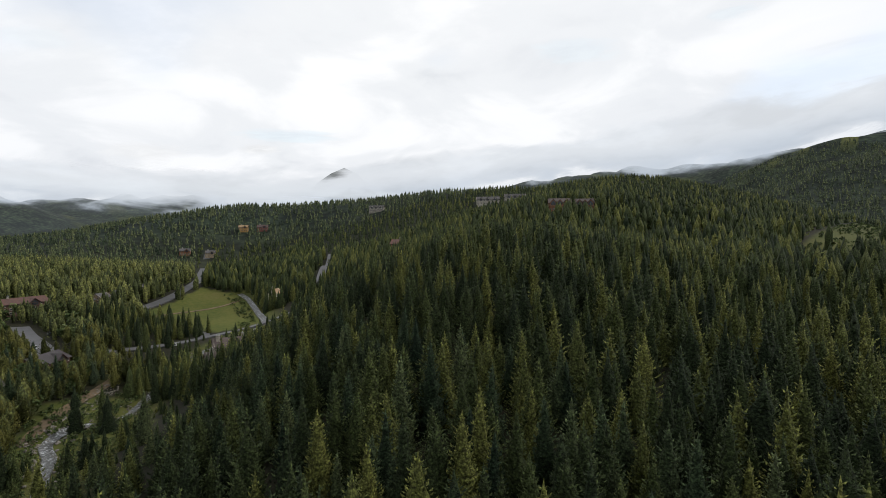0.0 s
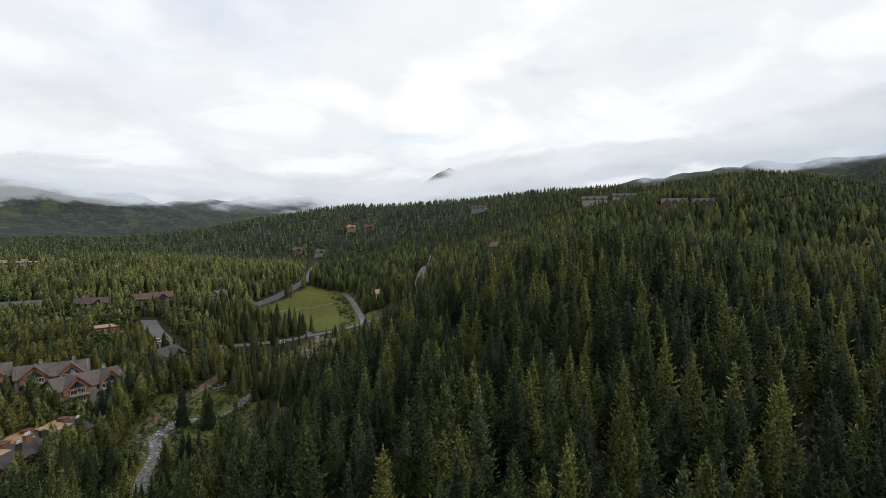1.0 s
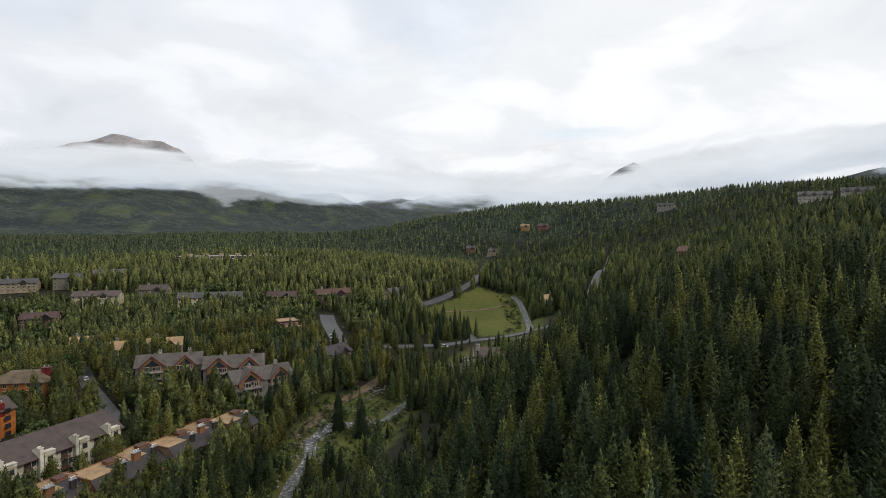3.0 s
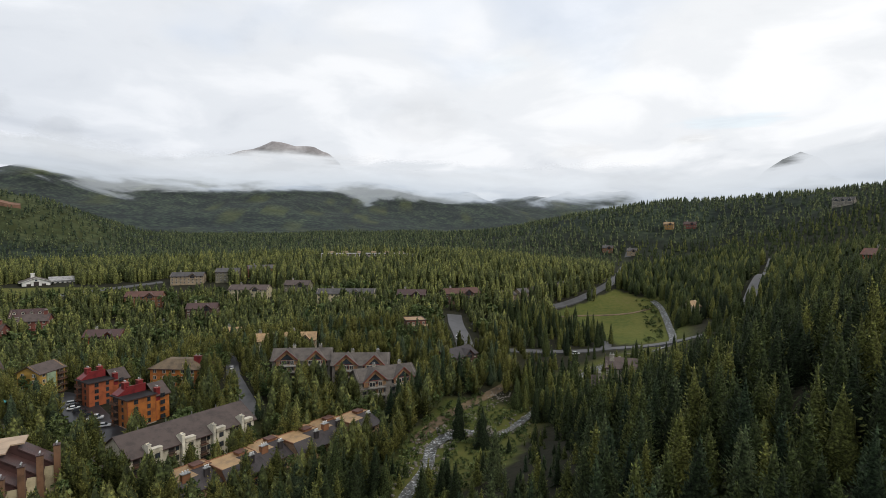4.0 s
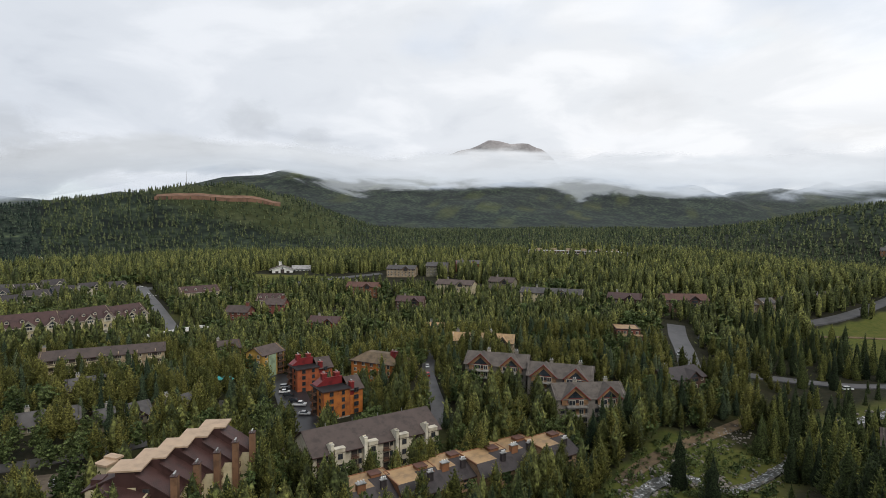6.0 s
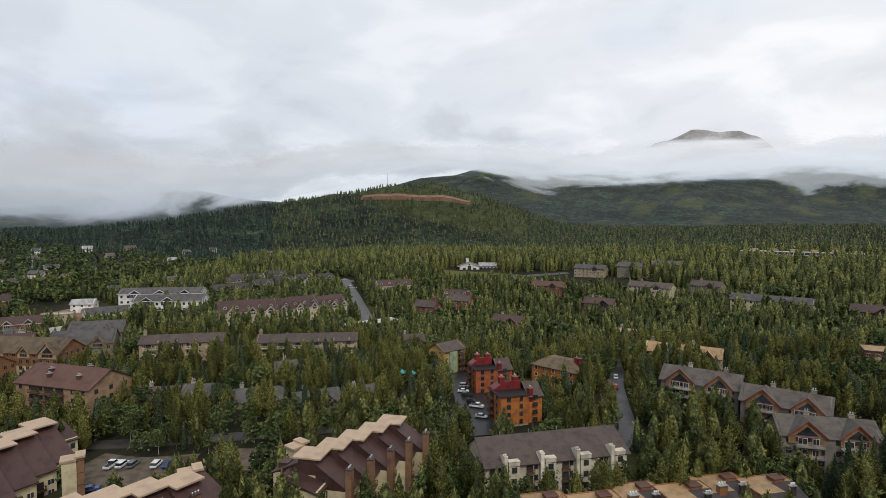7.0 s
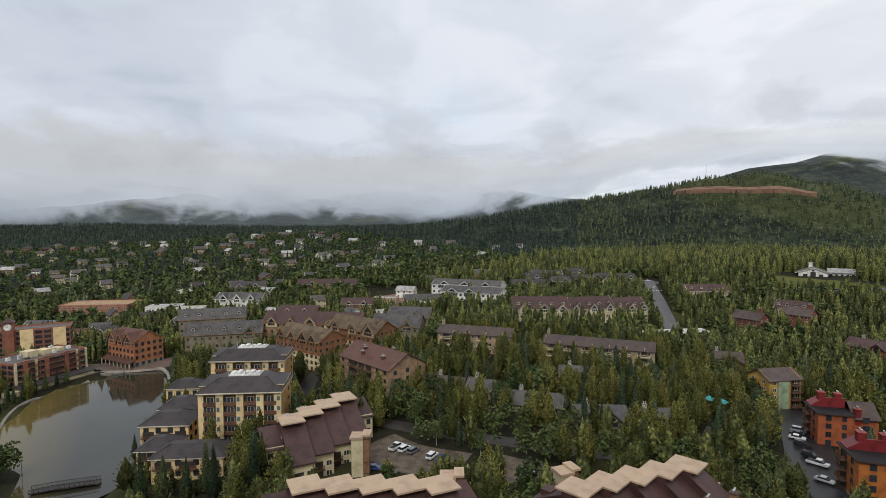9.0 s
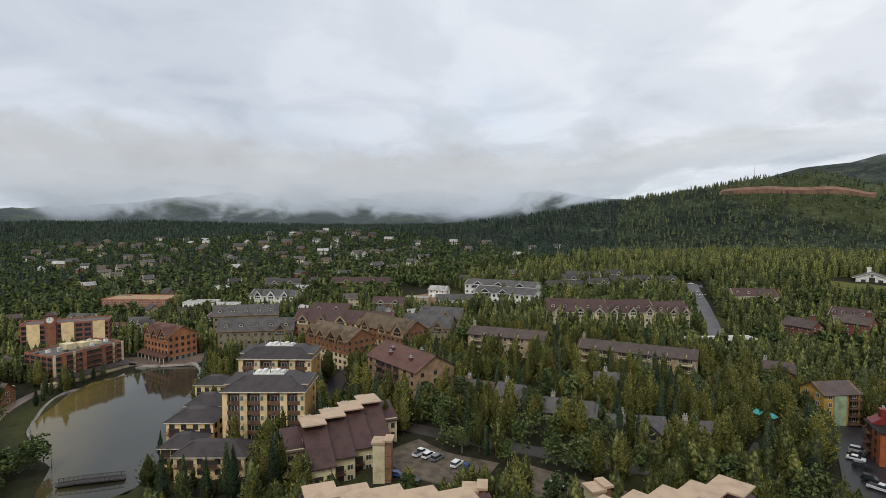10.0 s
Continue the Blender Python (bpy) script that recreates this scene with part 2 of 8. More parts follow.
M = {
    "stucco_yellow": material("cream_yellow_stucco", (0.68, 0.51, 0.27), 0.85, second=(0.61, 0.45, 0.24)),
    "stucco_ochre": material("ochre_stucco", (0.36, 0.20, 0.06), 0.85),
    "stucco_pale": material("pale_cream_stucco", (0.56, 0.50, 0.38), 0.85, second=(0.48, 0.42, 0.31)),
    "stucco_cream": material("cream_stucco", (0.54, 0.46, 0.29), 0.85, second=(0.47, 0.39, 0.24)),
    "stucco_tan": material("tan_stucco", (0.36, 0.27, 0.17), 0.85),
    "white": material("white_painted_boards", (0.74, 0.72, 0.66), 0.7, bands=1.6, seam_axis=2, second=(0.66, 0.64, 0.58)),
    "offwhite": material("warm_white_siding", (0.66, 0.60, 0.47), 0.75, bands=1.6, seam_axis=2),
    "cedar": material("stained_cedar_boards", (0.23, 0.10, 0.045), 0.7, bands=1.5, seam_axis=2, second=(0.17, 0.075, 0.035)),
    "orange": material("orange_stained_siding", (0.42, 0.135, 0.024), 0.7, bands=1.4, seam_axis=0, second=(0.30, 0.092, 0.020)),
    "redorange": material("rust_red_siding", (0.30, 0.075, 0.024), 0.7, bands=1.4, seam_axis=0),
    "red": material("dark_red_painted_metal", (0.17, 0.014, 0.015), 0.5, bands=1.2, seam_axis=0),
    "barnred": material("brick_red_siding", (0.19, 0.062, 0.042), 0.75, bands=1.4, seam_axis=0),
    "brown": material("dark_brown_siding", (0.085, 0.045, 0.03), 0.75, bands=1.5, seam_axis=2),
    "midbrown": material("brown_chimney_siding", (0.20, 0.105, 0.055), 0.75, bands=1.4, seam_axis=2),
    "greywood": material("weathered_grey_siding", (0.20, 0.175, 0.15), 0.8, bands=1.5, seam_axis=2),
    "deckwood": material("pale_weathered_deck", (0.30, 0.28, 0.25), 0.8, vary=0.15),
    "olive": material("olive_grey_siding", (0.20, 0.18, 0.12), 0.8, bands=1.5, seam_axis=2),
    "navy": material("dark_blue_siding", (0.045, 0.06, 0.09), 0.7, bands=1.5, seam_axis=2),
    "mint": material("pale_green_panel", (0.30, 0.38, 0.24), 0.75),
    "mustard": material("mustard_panel", (0.42, 0.25, 0.05), 0.75),
    "brick": material("red_brown_brick", (0.26, 0.10, 0.06), 0.85, bands=4.0, seam_axis=2, second=(0.20, 0.075, 0.05)),
    "brick_orange": material("orange_brown_brick", (0.33, 0.135, 0.06), 0.85, bands=4.0, seam_axis=2),
    "stone": material("buff_field_stone", (0.36, 0.32, 0.26), 0.9, vary=0.25, fine=3.0, bump=0.5),
    "roof_slate": material("dark_grey_standing_seam_roof", (0.050, 0.042, 0.042), 0.55, vary=0.1, seams=0.75, bump=0.5, spec=0.25),
    "roof_brown": material("dark_brown_standing_seam_roof", (0.062, 0.030, 0.026), 0.5, vary=0.1, seams=0.75, bump=0.5, spec=0.35),
    "roof_redbrown": material("red_brown_metal_roof", (0.098, 0.043, 0.030), 0.6, vary=0.12, seams=0.75, bump=0.4, spec=0.35),
    "roof_shingle": material("brown_grey_shingle_roof", (0.082, 0.060, 0.052), 0.85, vary=0.12, seams=2.6, bump=0.4, seam_axis=2),
    "roof_grey": material("grey_shingle_roof", (0.078, 0.072, 0.070), 0.85, vary=0.2, seams=2.6, bump=0.4, seam_axis=2),
    "roof_darkflat": material("dark_gravel_flat_roof", (0.09, 0.08, 0.075), 0.85, vary=0.25),
    "roof_tan": material("wet_tan_membrane_roof", (0.30, 0.190, 0.092), 0.65, vary=0.16, second=(0.24, 0.155, 0.080)),
    "roof_cap": material("pale_tan_parapet_cap", (0.42, 0.30, 0.20), 0.55, vary=0.1, second=(0.37, 0.26, 0.17)),
    "roof_flatgrey": material("pale_grey_flat_roof", (0.34, 0.33, 0.32), 0.7, vary=0.2),
    "brick_pink": material("salmon_brick", (0.36, 0.17, 0.11), 0.85, bands=3.0, seam_axis=2),
    "stucco_brown": material("brown_stucco", (0.30, 0.19, 0.11), 0.85),
    "roof_weathered": material("weathered_grey_brown_shingles", (0.098, 0.082, 0.070), 0.85, vary=0.18, seams=2.6, bump=0.4, seam_axis=2),
    "roof_black": material("wet_black_membrane_roof", (0.014, 0.013, 0.014), 0.6, vary=0.15, spec=0.2),
    "trail": material("trodden_earth", (0.115, 0.078, 0.040), 0.95, vary=0.35, scale=0.6),
    "roof_village": material("olive_brown_shingle_roof", (0.12, 0.085, 0.05), 0.85, vary=0.22, seams=2.6, seam_axis=2),
    "fascia": material("dark_brown_fascia", (0.05, 0.024, 0.02), 0.6),
    "trim_red": material("red_gable_trim", (0.22, 0.035, 0.025), 0.6),
    "trim_pale": material("cream_window_trim", (0.55, 0.50, 0.40), 0.6),
    "trim_dark": material("dark_bronze_trim", (0.04, 0.032, 0.028), 0.5),
    "wood_rail": material("brown_wood_railing", (0.12, 0.06, 0.035), 0.7),
    "metal": material("galvanised_metal", (0.42, 0.42, 0.41), 0.4, 0.8),
    "white_metal": material("white_roof_plant_metal", (0.62, 0.61, 0.58), 0.5),
    "asphalt_wet": material("wet_black_asphalt", (0.022, 0.022, 0.025), 0.42, vary=0.25, scale=0.6, spec=0.30, bump=0.05),
    "asphalt": material("damp_grey_asphalt", (0.075, 0.073, 0.076), 0.6, vary=0.2, scale=0.5, bump=0.08),
    "asphalt_brown": material("wet_brown_asphalt", (0.050, 0.043, 0.038), 0.5, vary=0.25, scale=0.6, bump=0.05),
    "paving": material("wet_brown_paving", (0.13, 0.095, 0.075), 0.35, vary=0.25, bump=0.1),
    "concrete": material("wet_tan_concrete", (0.098, 0.078, 0.057), 0.8, vary=0.25, spec=0.25),
    "kerb": material("pale_concrete_kerb", (0.22, 0.20, 0.17), 0.8),
    "timber": material("honey_stained_timber", (0.30, 0.165, 0.075), 0.7, bands=1.5, seam_axis=2),
    "paint": material("white_road_paint", (0.7, 0.7, 0.68), 0.6),
    "rock": material("grey_brown_river_rock", (0.17, 0.15, 0.13), 0.85, vary=0.3, bump=0.4),
    "soil": material("bare_red_brown_soil", (0.22, 0.12, 0.075), 0.95, vary=0.25, scale=0.2),
    "trunk": material("pine_bark", (0.11, 0.075, 0.05), 0.95, vary=0.25),
    "aspen_bark": material("pale_aspen_bark", (0.42, 0.40, 0.33), 0.85, vary=0.2),
    "tyre": material("black_rubber", (0.02, 0.02, 0.02), 0.8),
    "teal": material("teal_canopy", (0.03, 0.26, 0.25), 0.6),
    # near-black that stands in for shade in recesses; also dark frames and doorways
    "dark": material("recess_shade_and_trim_paint", (0.035, 0.026, 0.022), 0.8),
    "clock": material("white_clock_face", (0.75, 0.74, 0.70), 0.5),
}
for car_name, car_colour in (("car_white", (0.72, 0.72, 0.72)), ("car_silver", (0.38, 0.39, 0.40)), ("car_blue", (0.03, 0.07, 0.22)), ("car_black", (0.02, 0.021, 0.024)), ("car_red", (0.42, 0.02, 0.025)), ("car_grey", (0.14, 0.15, 0.16))):
    M[car_name] = material(car_name + "_paint", car_colour, 0.25, vary=0.03, spec=0.6, bump=0.0)


def glass_material():
    m = material("dark_window_glass", (0.035, 0.042, 0.050), 0.08, vary=0.35, spec=0.8, bump=0.01)
    return m


M["glass"] = glass_material()
M["glass_green"] = material("greenish_glass", (0.10, 0.17, 0.15), 0.12, vary=0.2, spec=0.7, bump=0.01)


def foliage(name, dark, mid, light, grain=1.5):
    """Needles or leaves: every tree has a tone of its own, every clump varies a little round it."""
    m = bpy.data.materials.new(name)
    m.use_nodes = True
    n, l = m.node_tree.nodes, m.node_tree.links
    b = n["Principled BSDF"]
    b.inputs["Roughness"].default_value = 0.65
    b.inputs["Specular IOR Level"].default_value = 0.08
    tone = n.new("ShaderNodeAttribute")
    tone.attribute_name = "tone"
    info = n.new("ShaderNodeObjectInfo")
    geo = n.new("ShaderNodeNewGeometry")
    per = n.new("ShaderNodeMath")
    per.operation = "ADD"
    l.new(tone.outputs["Fac"], per.inputs[0])
    l.new(info.outputs["Random"], per.inputs[1])
    wrap = n.new("ShaderNodeMath")
    wrap.operation = "FRACT"
    l.new(per.outputs[0], wrap.inputs[0])
    isl = n.new("ShaderNodeMapRange")
    isl.inputs["To Min"].default_value, isl.inputs["To Max"].default_value = -0.10, 0.10
    l.new(geo.outputs["Random Per Island"], isl.inputs[0])
    both = n.new("ShaderNodeMath")
    both.operation = "ADD"
    l.new(wrap.outputs[0], both.inputs[0])
    l.new(isl.outputs[0], both.inputs[1])
    cr = ramp(n, [(0.05, dark), (0.55, mid), (1.0, light)])
    l.new(both.outputs[0], cr.inputs[0])
    # sprays that vary in tone; the shade of gaps between them is in the colour
    spray = add(n, "ShaderNodeTexNoise", Scale=grain, Detail=3.0, Roughness=0.65)
    l.new(geo.outputs["Position"], spray.inputs["Vector"])
    gap_shade = ramp(n, [(0.34, (0.40, 0.40, 0.42)), (0.50, (1.05, 1.05, 1.05)), (0.66, (1.70, 1.70, 1.60))])
    l.new(spray.outputs[0], gap_shade.inputs[0])
    speck = add(n, "ShaderNodeTexVoronoi", Scale=grain * 1.15)
    l.new(geo.outputs["Position"], speck.inputs["Vector"])
    dots = ramp(n, [(0.10, (1.65, 1.65, 1.55)), (0.42, (1.0, 1.0, 1.0)), (0.80, (0.45, 0.45, 0.48))])
    l.new(speck.outputs["Distance"], dots.inputs[0])
    half = add(n, "ShaderNodeVectorMath", op="MULTIPLY")
    l.new(gap_shade.outputs[0], half.inputs[0])
    l.new(dots.outputs[0], half.inputs[1])
    mul = add(n, "ShaderNodeVectorMath", op="MULTIPLY")
    l.new(cr.outputs[0], mul.inputs[0])
    l.new(half.outputs[0], mul.inputs[1])
    # paler tips: young growth, and the light they catch put into the colour
    bright_tip = n.new("ShaderNodeAttribute")
    bright_tip.attribute_name = "young"
    more = add(n, "ShaderNodeMath", op="MULTIPLY_ADD")
    more.inputs[1].default_value, more.inputs[2].default_value = 1.1, 1.05
    l.new(bright_tip.outputs["Fac"], more.inputs[0])
    tips = add(n, "ShaderNodeVectorMath", op="SCALE")
    l.new(mul.outputs[0], tips.inputs[0])
    l.new(more.outputs[0], tips.inputs["Scale"])
    l.new(tips.outputs[0], b.inputs["Base Color"])
    bp = add(n, "ShaderNodeBump", Strength=1.0, Distance=0.8)
    l.new(spray.outputs[0], bp.inputs["Height"])
    l.new(bp.outputs[0], b.inputs["Normal"])
    return m


M["needles"] = foliage("conifer_needles", (0.019, 0.028, 0.013), (0.047, 0.060, 0.020), (0.112, 0.116, 0.031), 1.9)
M["needles_village"] = foliage("pine_needles", (0.038, 0.043, 0.012), (0.080, 0.082, 0.022), (0.122, 0.116, 0.032), 1.9)
M["needles_blue"] = foliage("spruce_needles", (0.016, 0.027, 0.015), (0.034, 0.050, 0.024), (0.070, 0.085, 0.036), 1.9)
# the bluer tint of these two puts distance haze into the needles
M["needles_hazed"] = foliage("hazed_far_needles", (0.024, 0.036, 0.020), (0.052, 0.067, 0.033), (0.096, 0.108, 0.049), 0.5)
M["needles_hazed_deep"] = foliage("hazed_mountain_needles", (0.012, 0.021, 0.017), (0.029, 0.043, 0.032), (0.054, 0.070, 0.047), 0.5)
M["needles_valley"] = foliage("valley_pine_needles", (0.039, 0.048, 0.018), (0.082, 0.091, 0.030), (0.136, 0.139, 0.043), 0.8)
M["needles_silver"] = foliage("silver_spruce_needles", (0.026, 0.040, 0.022), (0.054, 0.072, 0.038), (0.098, 0.116, 0.058), 1.9)
M["leaves"] = foliage("aspen_leaves", (0.048, 0.070, 0.026), (0.080, 0.108, 0.038), (0.125, 0.152, 0.055), 2.2)


def ground_material():
    """Forest floor, grass and scrub: patches of each at several sizes; rock above the tree line."""
    m = bpy.data.materials.new("mountain_ground")
    m.use_nodes = True
    n, l = m.node_tree.nodes, m.node_tree.links
    b = n["Principled BSDF"]
    b.inputs["Roughness"].default_value = 0.95
    b.inputs["Specular IOR Level"].default_value = 0.15
    geo = n.new("ShaderNodeNewGeometry")
    fine = add(n, "ShaderNodeTexNoise", Scale=0.35, Detail=8.0, Roughness=0.7)
    mid = add(n, "ShaderNodeTexNoise", Scale=0.018, Detail=6.0, Roughness=0.62)
    wide = add(n, "ShaderNodeTexNoise", Scale=0.0034, Detail=5.0, Roughness=0.55)
    for k in (fine, mid, wide):
        l.new(geo.outputs["Position"], k.inputs["Vector"])
    cover = n.new("ShaderNodeAttribute")
    cover.attribute_name = "grass"
    rock = n.new("ShaderNodeAttribute")
    rock.attribute_name = "rock"
    wood = n.new("ShaderNodeAttribute")
    wood.attribute_name = "wood"
    # forest floor colour darkened to stand in for shade under the trees
    shaded_floor_c = ramp(n, [(0.3, (0.012, 0.014, 0.007)), (0.5, (0.019, 0.019, 0.010)), (0.7, (0.034, 0.028, 0.017))])
    l.new(fine.outputs[0], shaded_floor_c.inputs[0])
    grass_c = ramp(n, [(0.34, (0.040, 0.058, 0.014)), (0.46, (0.078, 0.092, 0.018)), (0.56, (0.104, 0.106, 0.024)), (0.70, (0.135, 0.112, 0.042))])
    both = add(n, "ShaderNodeMix")
    both.data_type = "RGBA"
    both.inputs[0].default_value = 0.5
    l.new(fine.outputs[0], both.inputs[6])
    l.new(mid.outputs[0], both.inputs[7])
    l.new(both.outputs[2], grass_c.inputs[0])
    # far woods in a dark bluish green, distance haze included in the colour
    hazed_wood_c = ramp(n, [(0.32, (0.007, 0.011, 0.009)), (0.46, (0.018, 0.027, 0.018)), (0.58, (0.030, 0.042, 0.026)), (0.74, (0.062, 0.078, 0.040))])
    crowns = add(n, "ShaderNodeTexVoronoi", Scale=0.075)
    l.new(geo.outputs["Position"], crowns.inputs["Vector"])
    speck = add(n, "ShaderNodeMath", op="MULTIPLY_ADD")
    speck.inputs[1].default_value = -0.42
    l.new(crowns.outputs["Distance"], speck.inputs[0])
    lift = add(n, "ShaderNodeMath", op="ADD")
    lift.inputs[1].default_value = 0.15
    l.new(mid.outputs[0], lift.inputs[0])
    l.new(lift.outputs[0], speck.inputs[2])
    l.new(speck.outputs[0], hazed_wood_c.inputs[0])
    rock_c = ramp(n, [(0.3, (0.26, 0.24, 0.235)), (0.5, (0.36, 0.335, 0.33)), (0.7, (0.52, 0.49, 0.48))])
    l.new(mid.outputs[0], rock_c.inputs[0])
    last = shaded_floor_c.outputs[0]
    for att, c in ((wood, hazed_wood_c), (cover, grass_c), (rock, rock_c)):
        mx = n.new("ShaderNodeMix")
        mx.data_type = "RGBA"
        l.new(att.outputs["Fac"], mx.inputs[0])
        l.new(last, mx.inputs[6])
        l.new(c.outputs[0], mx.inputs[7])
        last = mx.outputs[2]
    shade = ramp(n, [(0.35, (0.75, 0.75, 0.75)), (0.65, (1.2, 1.2, 1.2))])
    l.new(wide.outputs[0], shade.inputs[0])
    mul = add(n, "ShaderNodeMix", blend="MULTIPLY")
    mul.data_type = "RGBA"
    mul.inputs[0].default_value = 1
    l.new(last, mul.inputs[6])
    l.new(shade.outputs[0], mul.inputs[7])
    l.new(mul.outputs[2], b.inputs["Base Color"])
    bp = add(n, "ShaderNodeBump", Strength=0.7, Distance=2.0)
    l.new(mid.outputs[0], bp.inputs["Height"])
    bp2 = add(n, "ShaderNodeBump", Strength=0.6, Distance=0.4)
    l.new(fine.outputs[0], bp2.inputs["Height"])
    l.new(bp.outputs[0], bp2.inputs["Normal"])
    l.new(bp2.outputs[0], b.inputs["Normal"])
    return m


M["ground"] = ground_material()


def water_material(name, base, rough, scale, strength, foam=0.0):
    m = bpy.data.materials.new(name)
    m.use_nodes = True
    n, l = m.node_tree.nodes, m.node_tree.links
    b = n["Principled BSDF"]
    b.inputs["Roughness"].default_value = rough
    b.inputs["IOR"].default_value = 1.33
    geo = n.new("ShaderNodeNewGeometry")
    w = add(n, "ShaderNodeTexNoise", Scale=scale, Detail=5.0, Roughness=0.6)
    l.new(geo.outputs["Position"], w.inputs["Vector"])
    big = add(n, "ShaderNodeTexNoise", Scale=0.02, Detail=3.0)
    l.new(geo.outputs["Position"], big.inputs["Vector"])
    stops = [(0.38, base), (0.62, tuple(c * 1.7 for c in base))]
    src = big
    if foam:
        stops = [(0.44, base), (0.52, tuple(c * 2.0 for c in base)), (0.60, (0.34, 0.35, 0.36)), (0.68, (0.62, 0.63, 0.64))]
        src = add(n, "ShaderNodeTexNoise", Scale=foam, Detail=6.0, Roughness=0.7)
        l.new(geo.outputs["Position"], src.inputs["Vector"])
    cr = ramp(n, stops)
    l.new(src.outputs[0], cr.inputs[0])
    l.new(cr.outputs[0], b.inputs["Base Color"])
    if not foam:
        # olive shallows along the south-western shore
        sp = n.new("ShaderNodeSeparateXYZ")
        l.new(geo.outputs["Position"], sp.inputs[0])
        wig = add(n, "ShaderNodeMath", op="MULTIPLY_ADD")
        wig.inputs[1].default_value = 26.0
        l.new(big.outputs[0], wig.inputs[0])
        l.new(sp.outputs[1], wig.inputs[2])
        shallow = n.new("ShaderNodeMapRange")
        for key, v in (("From Min", -70.0), ("From Max", -46.0), ("To Min", 1.0), ("To Max", 0.0)):
            shallow.inputs[key].default_value = v
        l.new(wig.outputs[0], shallow.inputs[0])
        mx = n.new("ShaderNodeMix")
        mx.data_type = "RGBA"
        mx.inputs[7].default_value = (0.115, 0.088, 0.030, 1)
        l.new(shallow.outputs[0], mx.inputs[0])
        l.new(cr.outputs[0], mx.inputs[6])
        l.new(mx.outputs[2], b.inputs["Base Color"])
    bp = add(n, "ShaderNodeBump", Strength=strength, Distance=0.05)
    l.new(w.outputs[0], bp.inputs["Height"])
    l.new(bp.outputs[0], b.inputs["Normal"])
    return m


M["pond"] = water_material("still_brown_green_water", (0.024, 0.024, 0.016), 0.05, 0.9, 0.12)
M["creek"] = water_material("white_water_creek", (0.030, 0.030, 0.026), 0.42, 1.5, 0.9, 0.8)

# ---- building blocks ----


def mesh_object(name, verts, faces, mats, index=None, parent=None, label="", smooth=False):
    me = bpy.data.meshes.new(name)
    me.from_pydata([tuple(v) for v in verts], [], [tuple(f) for f in faces])
    for k in mats:
        me.materials.append(M[k] if isinstance(k, str) else k)
    if index is not None:
        me.polygons.foreach_set("material_index", np.asarray(index, np.int32))
    if smooth:
        me.polygons.foreach_set("use_smooth", np.ones(len(faces), bool))
    me.update()
    ob = new(name, me)
    if parent is not None:
        ob.parent = parent
    if label:
        ob["label"] = label
    return ob


def arrays_object(name, verts, tris, mats, parent=None, tone=None, smooth=False, young=None):
    """A mesh from arrays of points and triangles."""
    me = bpy.data.meshes.new(name)
    nv, nf = len(verts), len(tris)
    me.vertices.add(nv)
    me.vertices.foreach_set("co", np.asarray(verts, np.float32).ravel())
    me.loops.add(nf * 3)
    me.loops.foreach_set("vertex_index", np.asarray(tris, np.int32).ravel())
    me.polygons.add(nf)
    me.polygons.foreach_set("loop_start", np.arange(0, nf * 3, 3, dtype=np.int32))
    if smooth:
        me.polygons.foreach_set("use_smooth", np.ones(nf, bool))
    for k in mats:
        me.materials.append(M[k])
    if tone is not None:
        me.attributes.new("tone", "FLOAT", "POINT").data.foreach_set("value", np.asarray(tone, np.float32))
    if young is not None:
        me.attributes.new("young", "FLOAT", "POINT").data.foreach_set("value", np.asarray(young, np.float32))
    me.update(calc_edges=True)
    me.validate()
    ob = new(name, me)
    if parent is not None:
        ob.parent = parent
    return ob


class Shape:
    """Collects solid pieces of one part, each with one of the part's materials."""

    def __init__(self):
        self.v, self.f, self.m = [], [], []

    def poly(self, pts, mat=0):
        n = len(self.v)
        self.v += [tuple(p) for p in pts]
        self.f.append(tuple(range(n, n + len(pts))))
        self.m.append(mat)
        return self

    def solid(self, bottom, top, mat=0, top_mat=None):
        """A prism or frustum between two rings of points."""
        n, k = len(self.v), len(bottom)
        self.v += [tuple(p) for p in bottom] + [tuple(p) for p in top]
        self.f += [tuple(range(n + k - 1, n - 1, -1)), tuple(range(n + k, n + 2 * k))]
        self.m += [mat, mat if top_mat is None else top_mat]
        for i in range(k):
            j = (i + 1) % k
            self.f.append((n + i, n + j, n + k + j, n + k + i))
            self.m.append(mat)
        return self

    def box(self, x0, x1, y0, y1, z0, z1, mat=0, top_mat=None):
        r = [(x0, y0), (x1, y0), (x1, y1), (x0, y1)]
        return self.solid([(x, y, z0) for x, y in r], [(x, y, z1) for x, y in r], mat, top_mat)

    def prism(self, ring, z0, z1, mat=0, top_mat=None):
        return self.solid([(x, y, z0) for x, y in ring], [(x, y, z1) for x, y in ring], mat, top_mat)

    def slab(self, quad, thick, mat=0, under=None):
        """A sloping roof plane with thickness; quad runs anticlockwise seen from above."""
        return self.solid([(x, y, z - thick) for x, y, z in quad], quad, mat if under is None else under, mat)

    def tube(self, x, y, z0, z1, r, n=8, mat=0, r2=None):
        r2 = r if r2 is None else r2
        a = [2 * math.pi * i / n for i in range(n)]
        return self.solid([(x + r * math.cos(t), y + r * math.sin(t), z0) for t in a], [(x + r2 * math.cos(t), y + r2 * math.sin(t), z1) for t in a], mat)

    def make(self, name, mats, parent=None, label=""):
        return mesh_object(name, self.v, self.f, mats, self.m, parent, label)


def gz(x, y):
    return float(ground_height(x, y))


FOOT = []   # footprints that trees keep off: x, y, turn, half length, half width
LANES = []  # roads, paths and water that trees keep off: points, half width


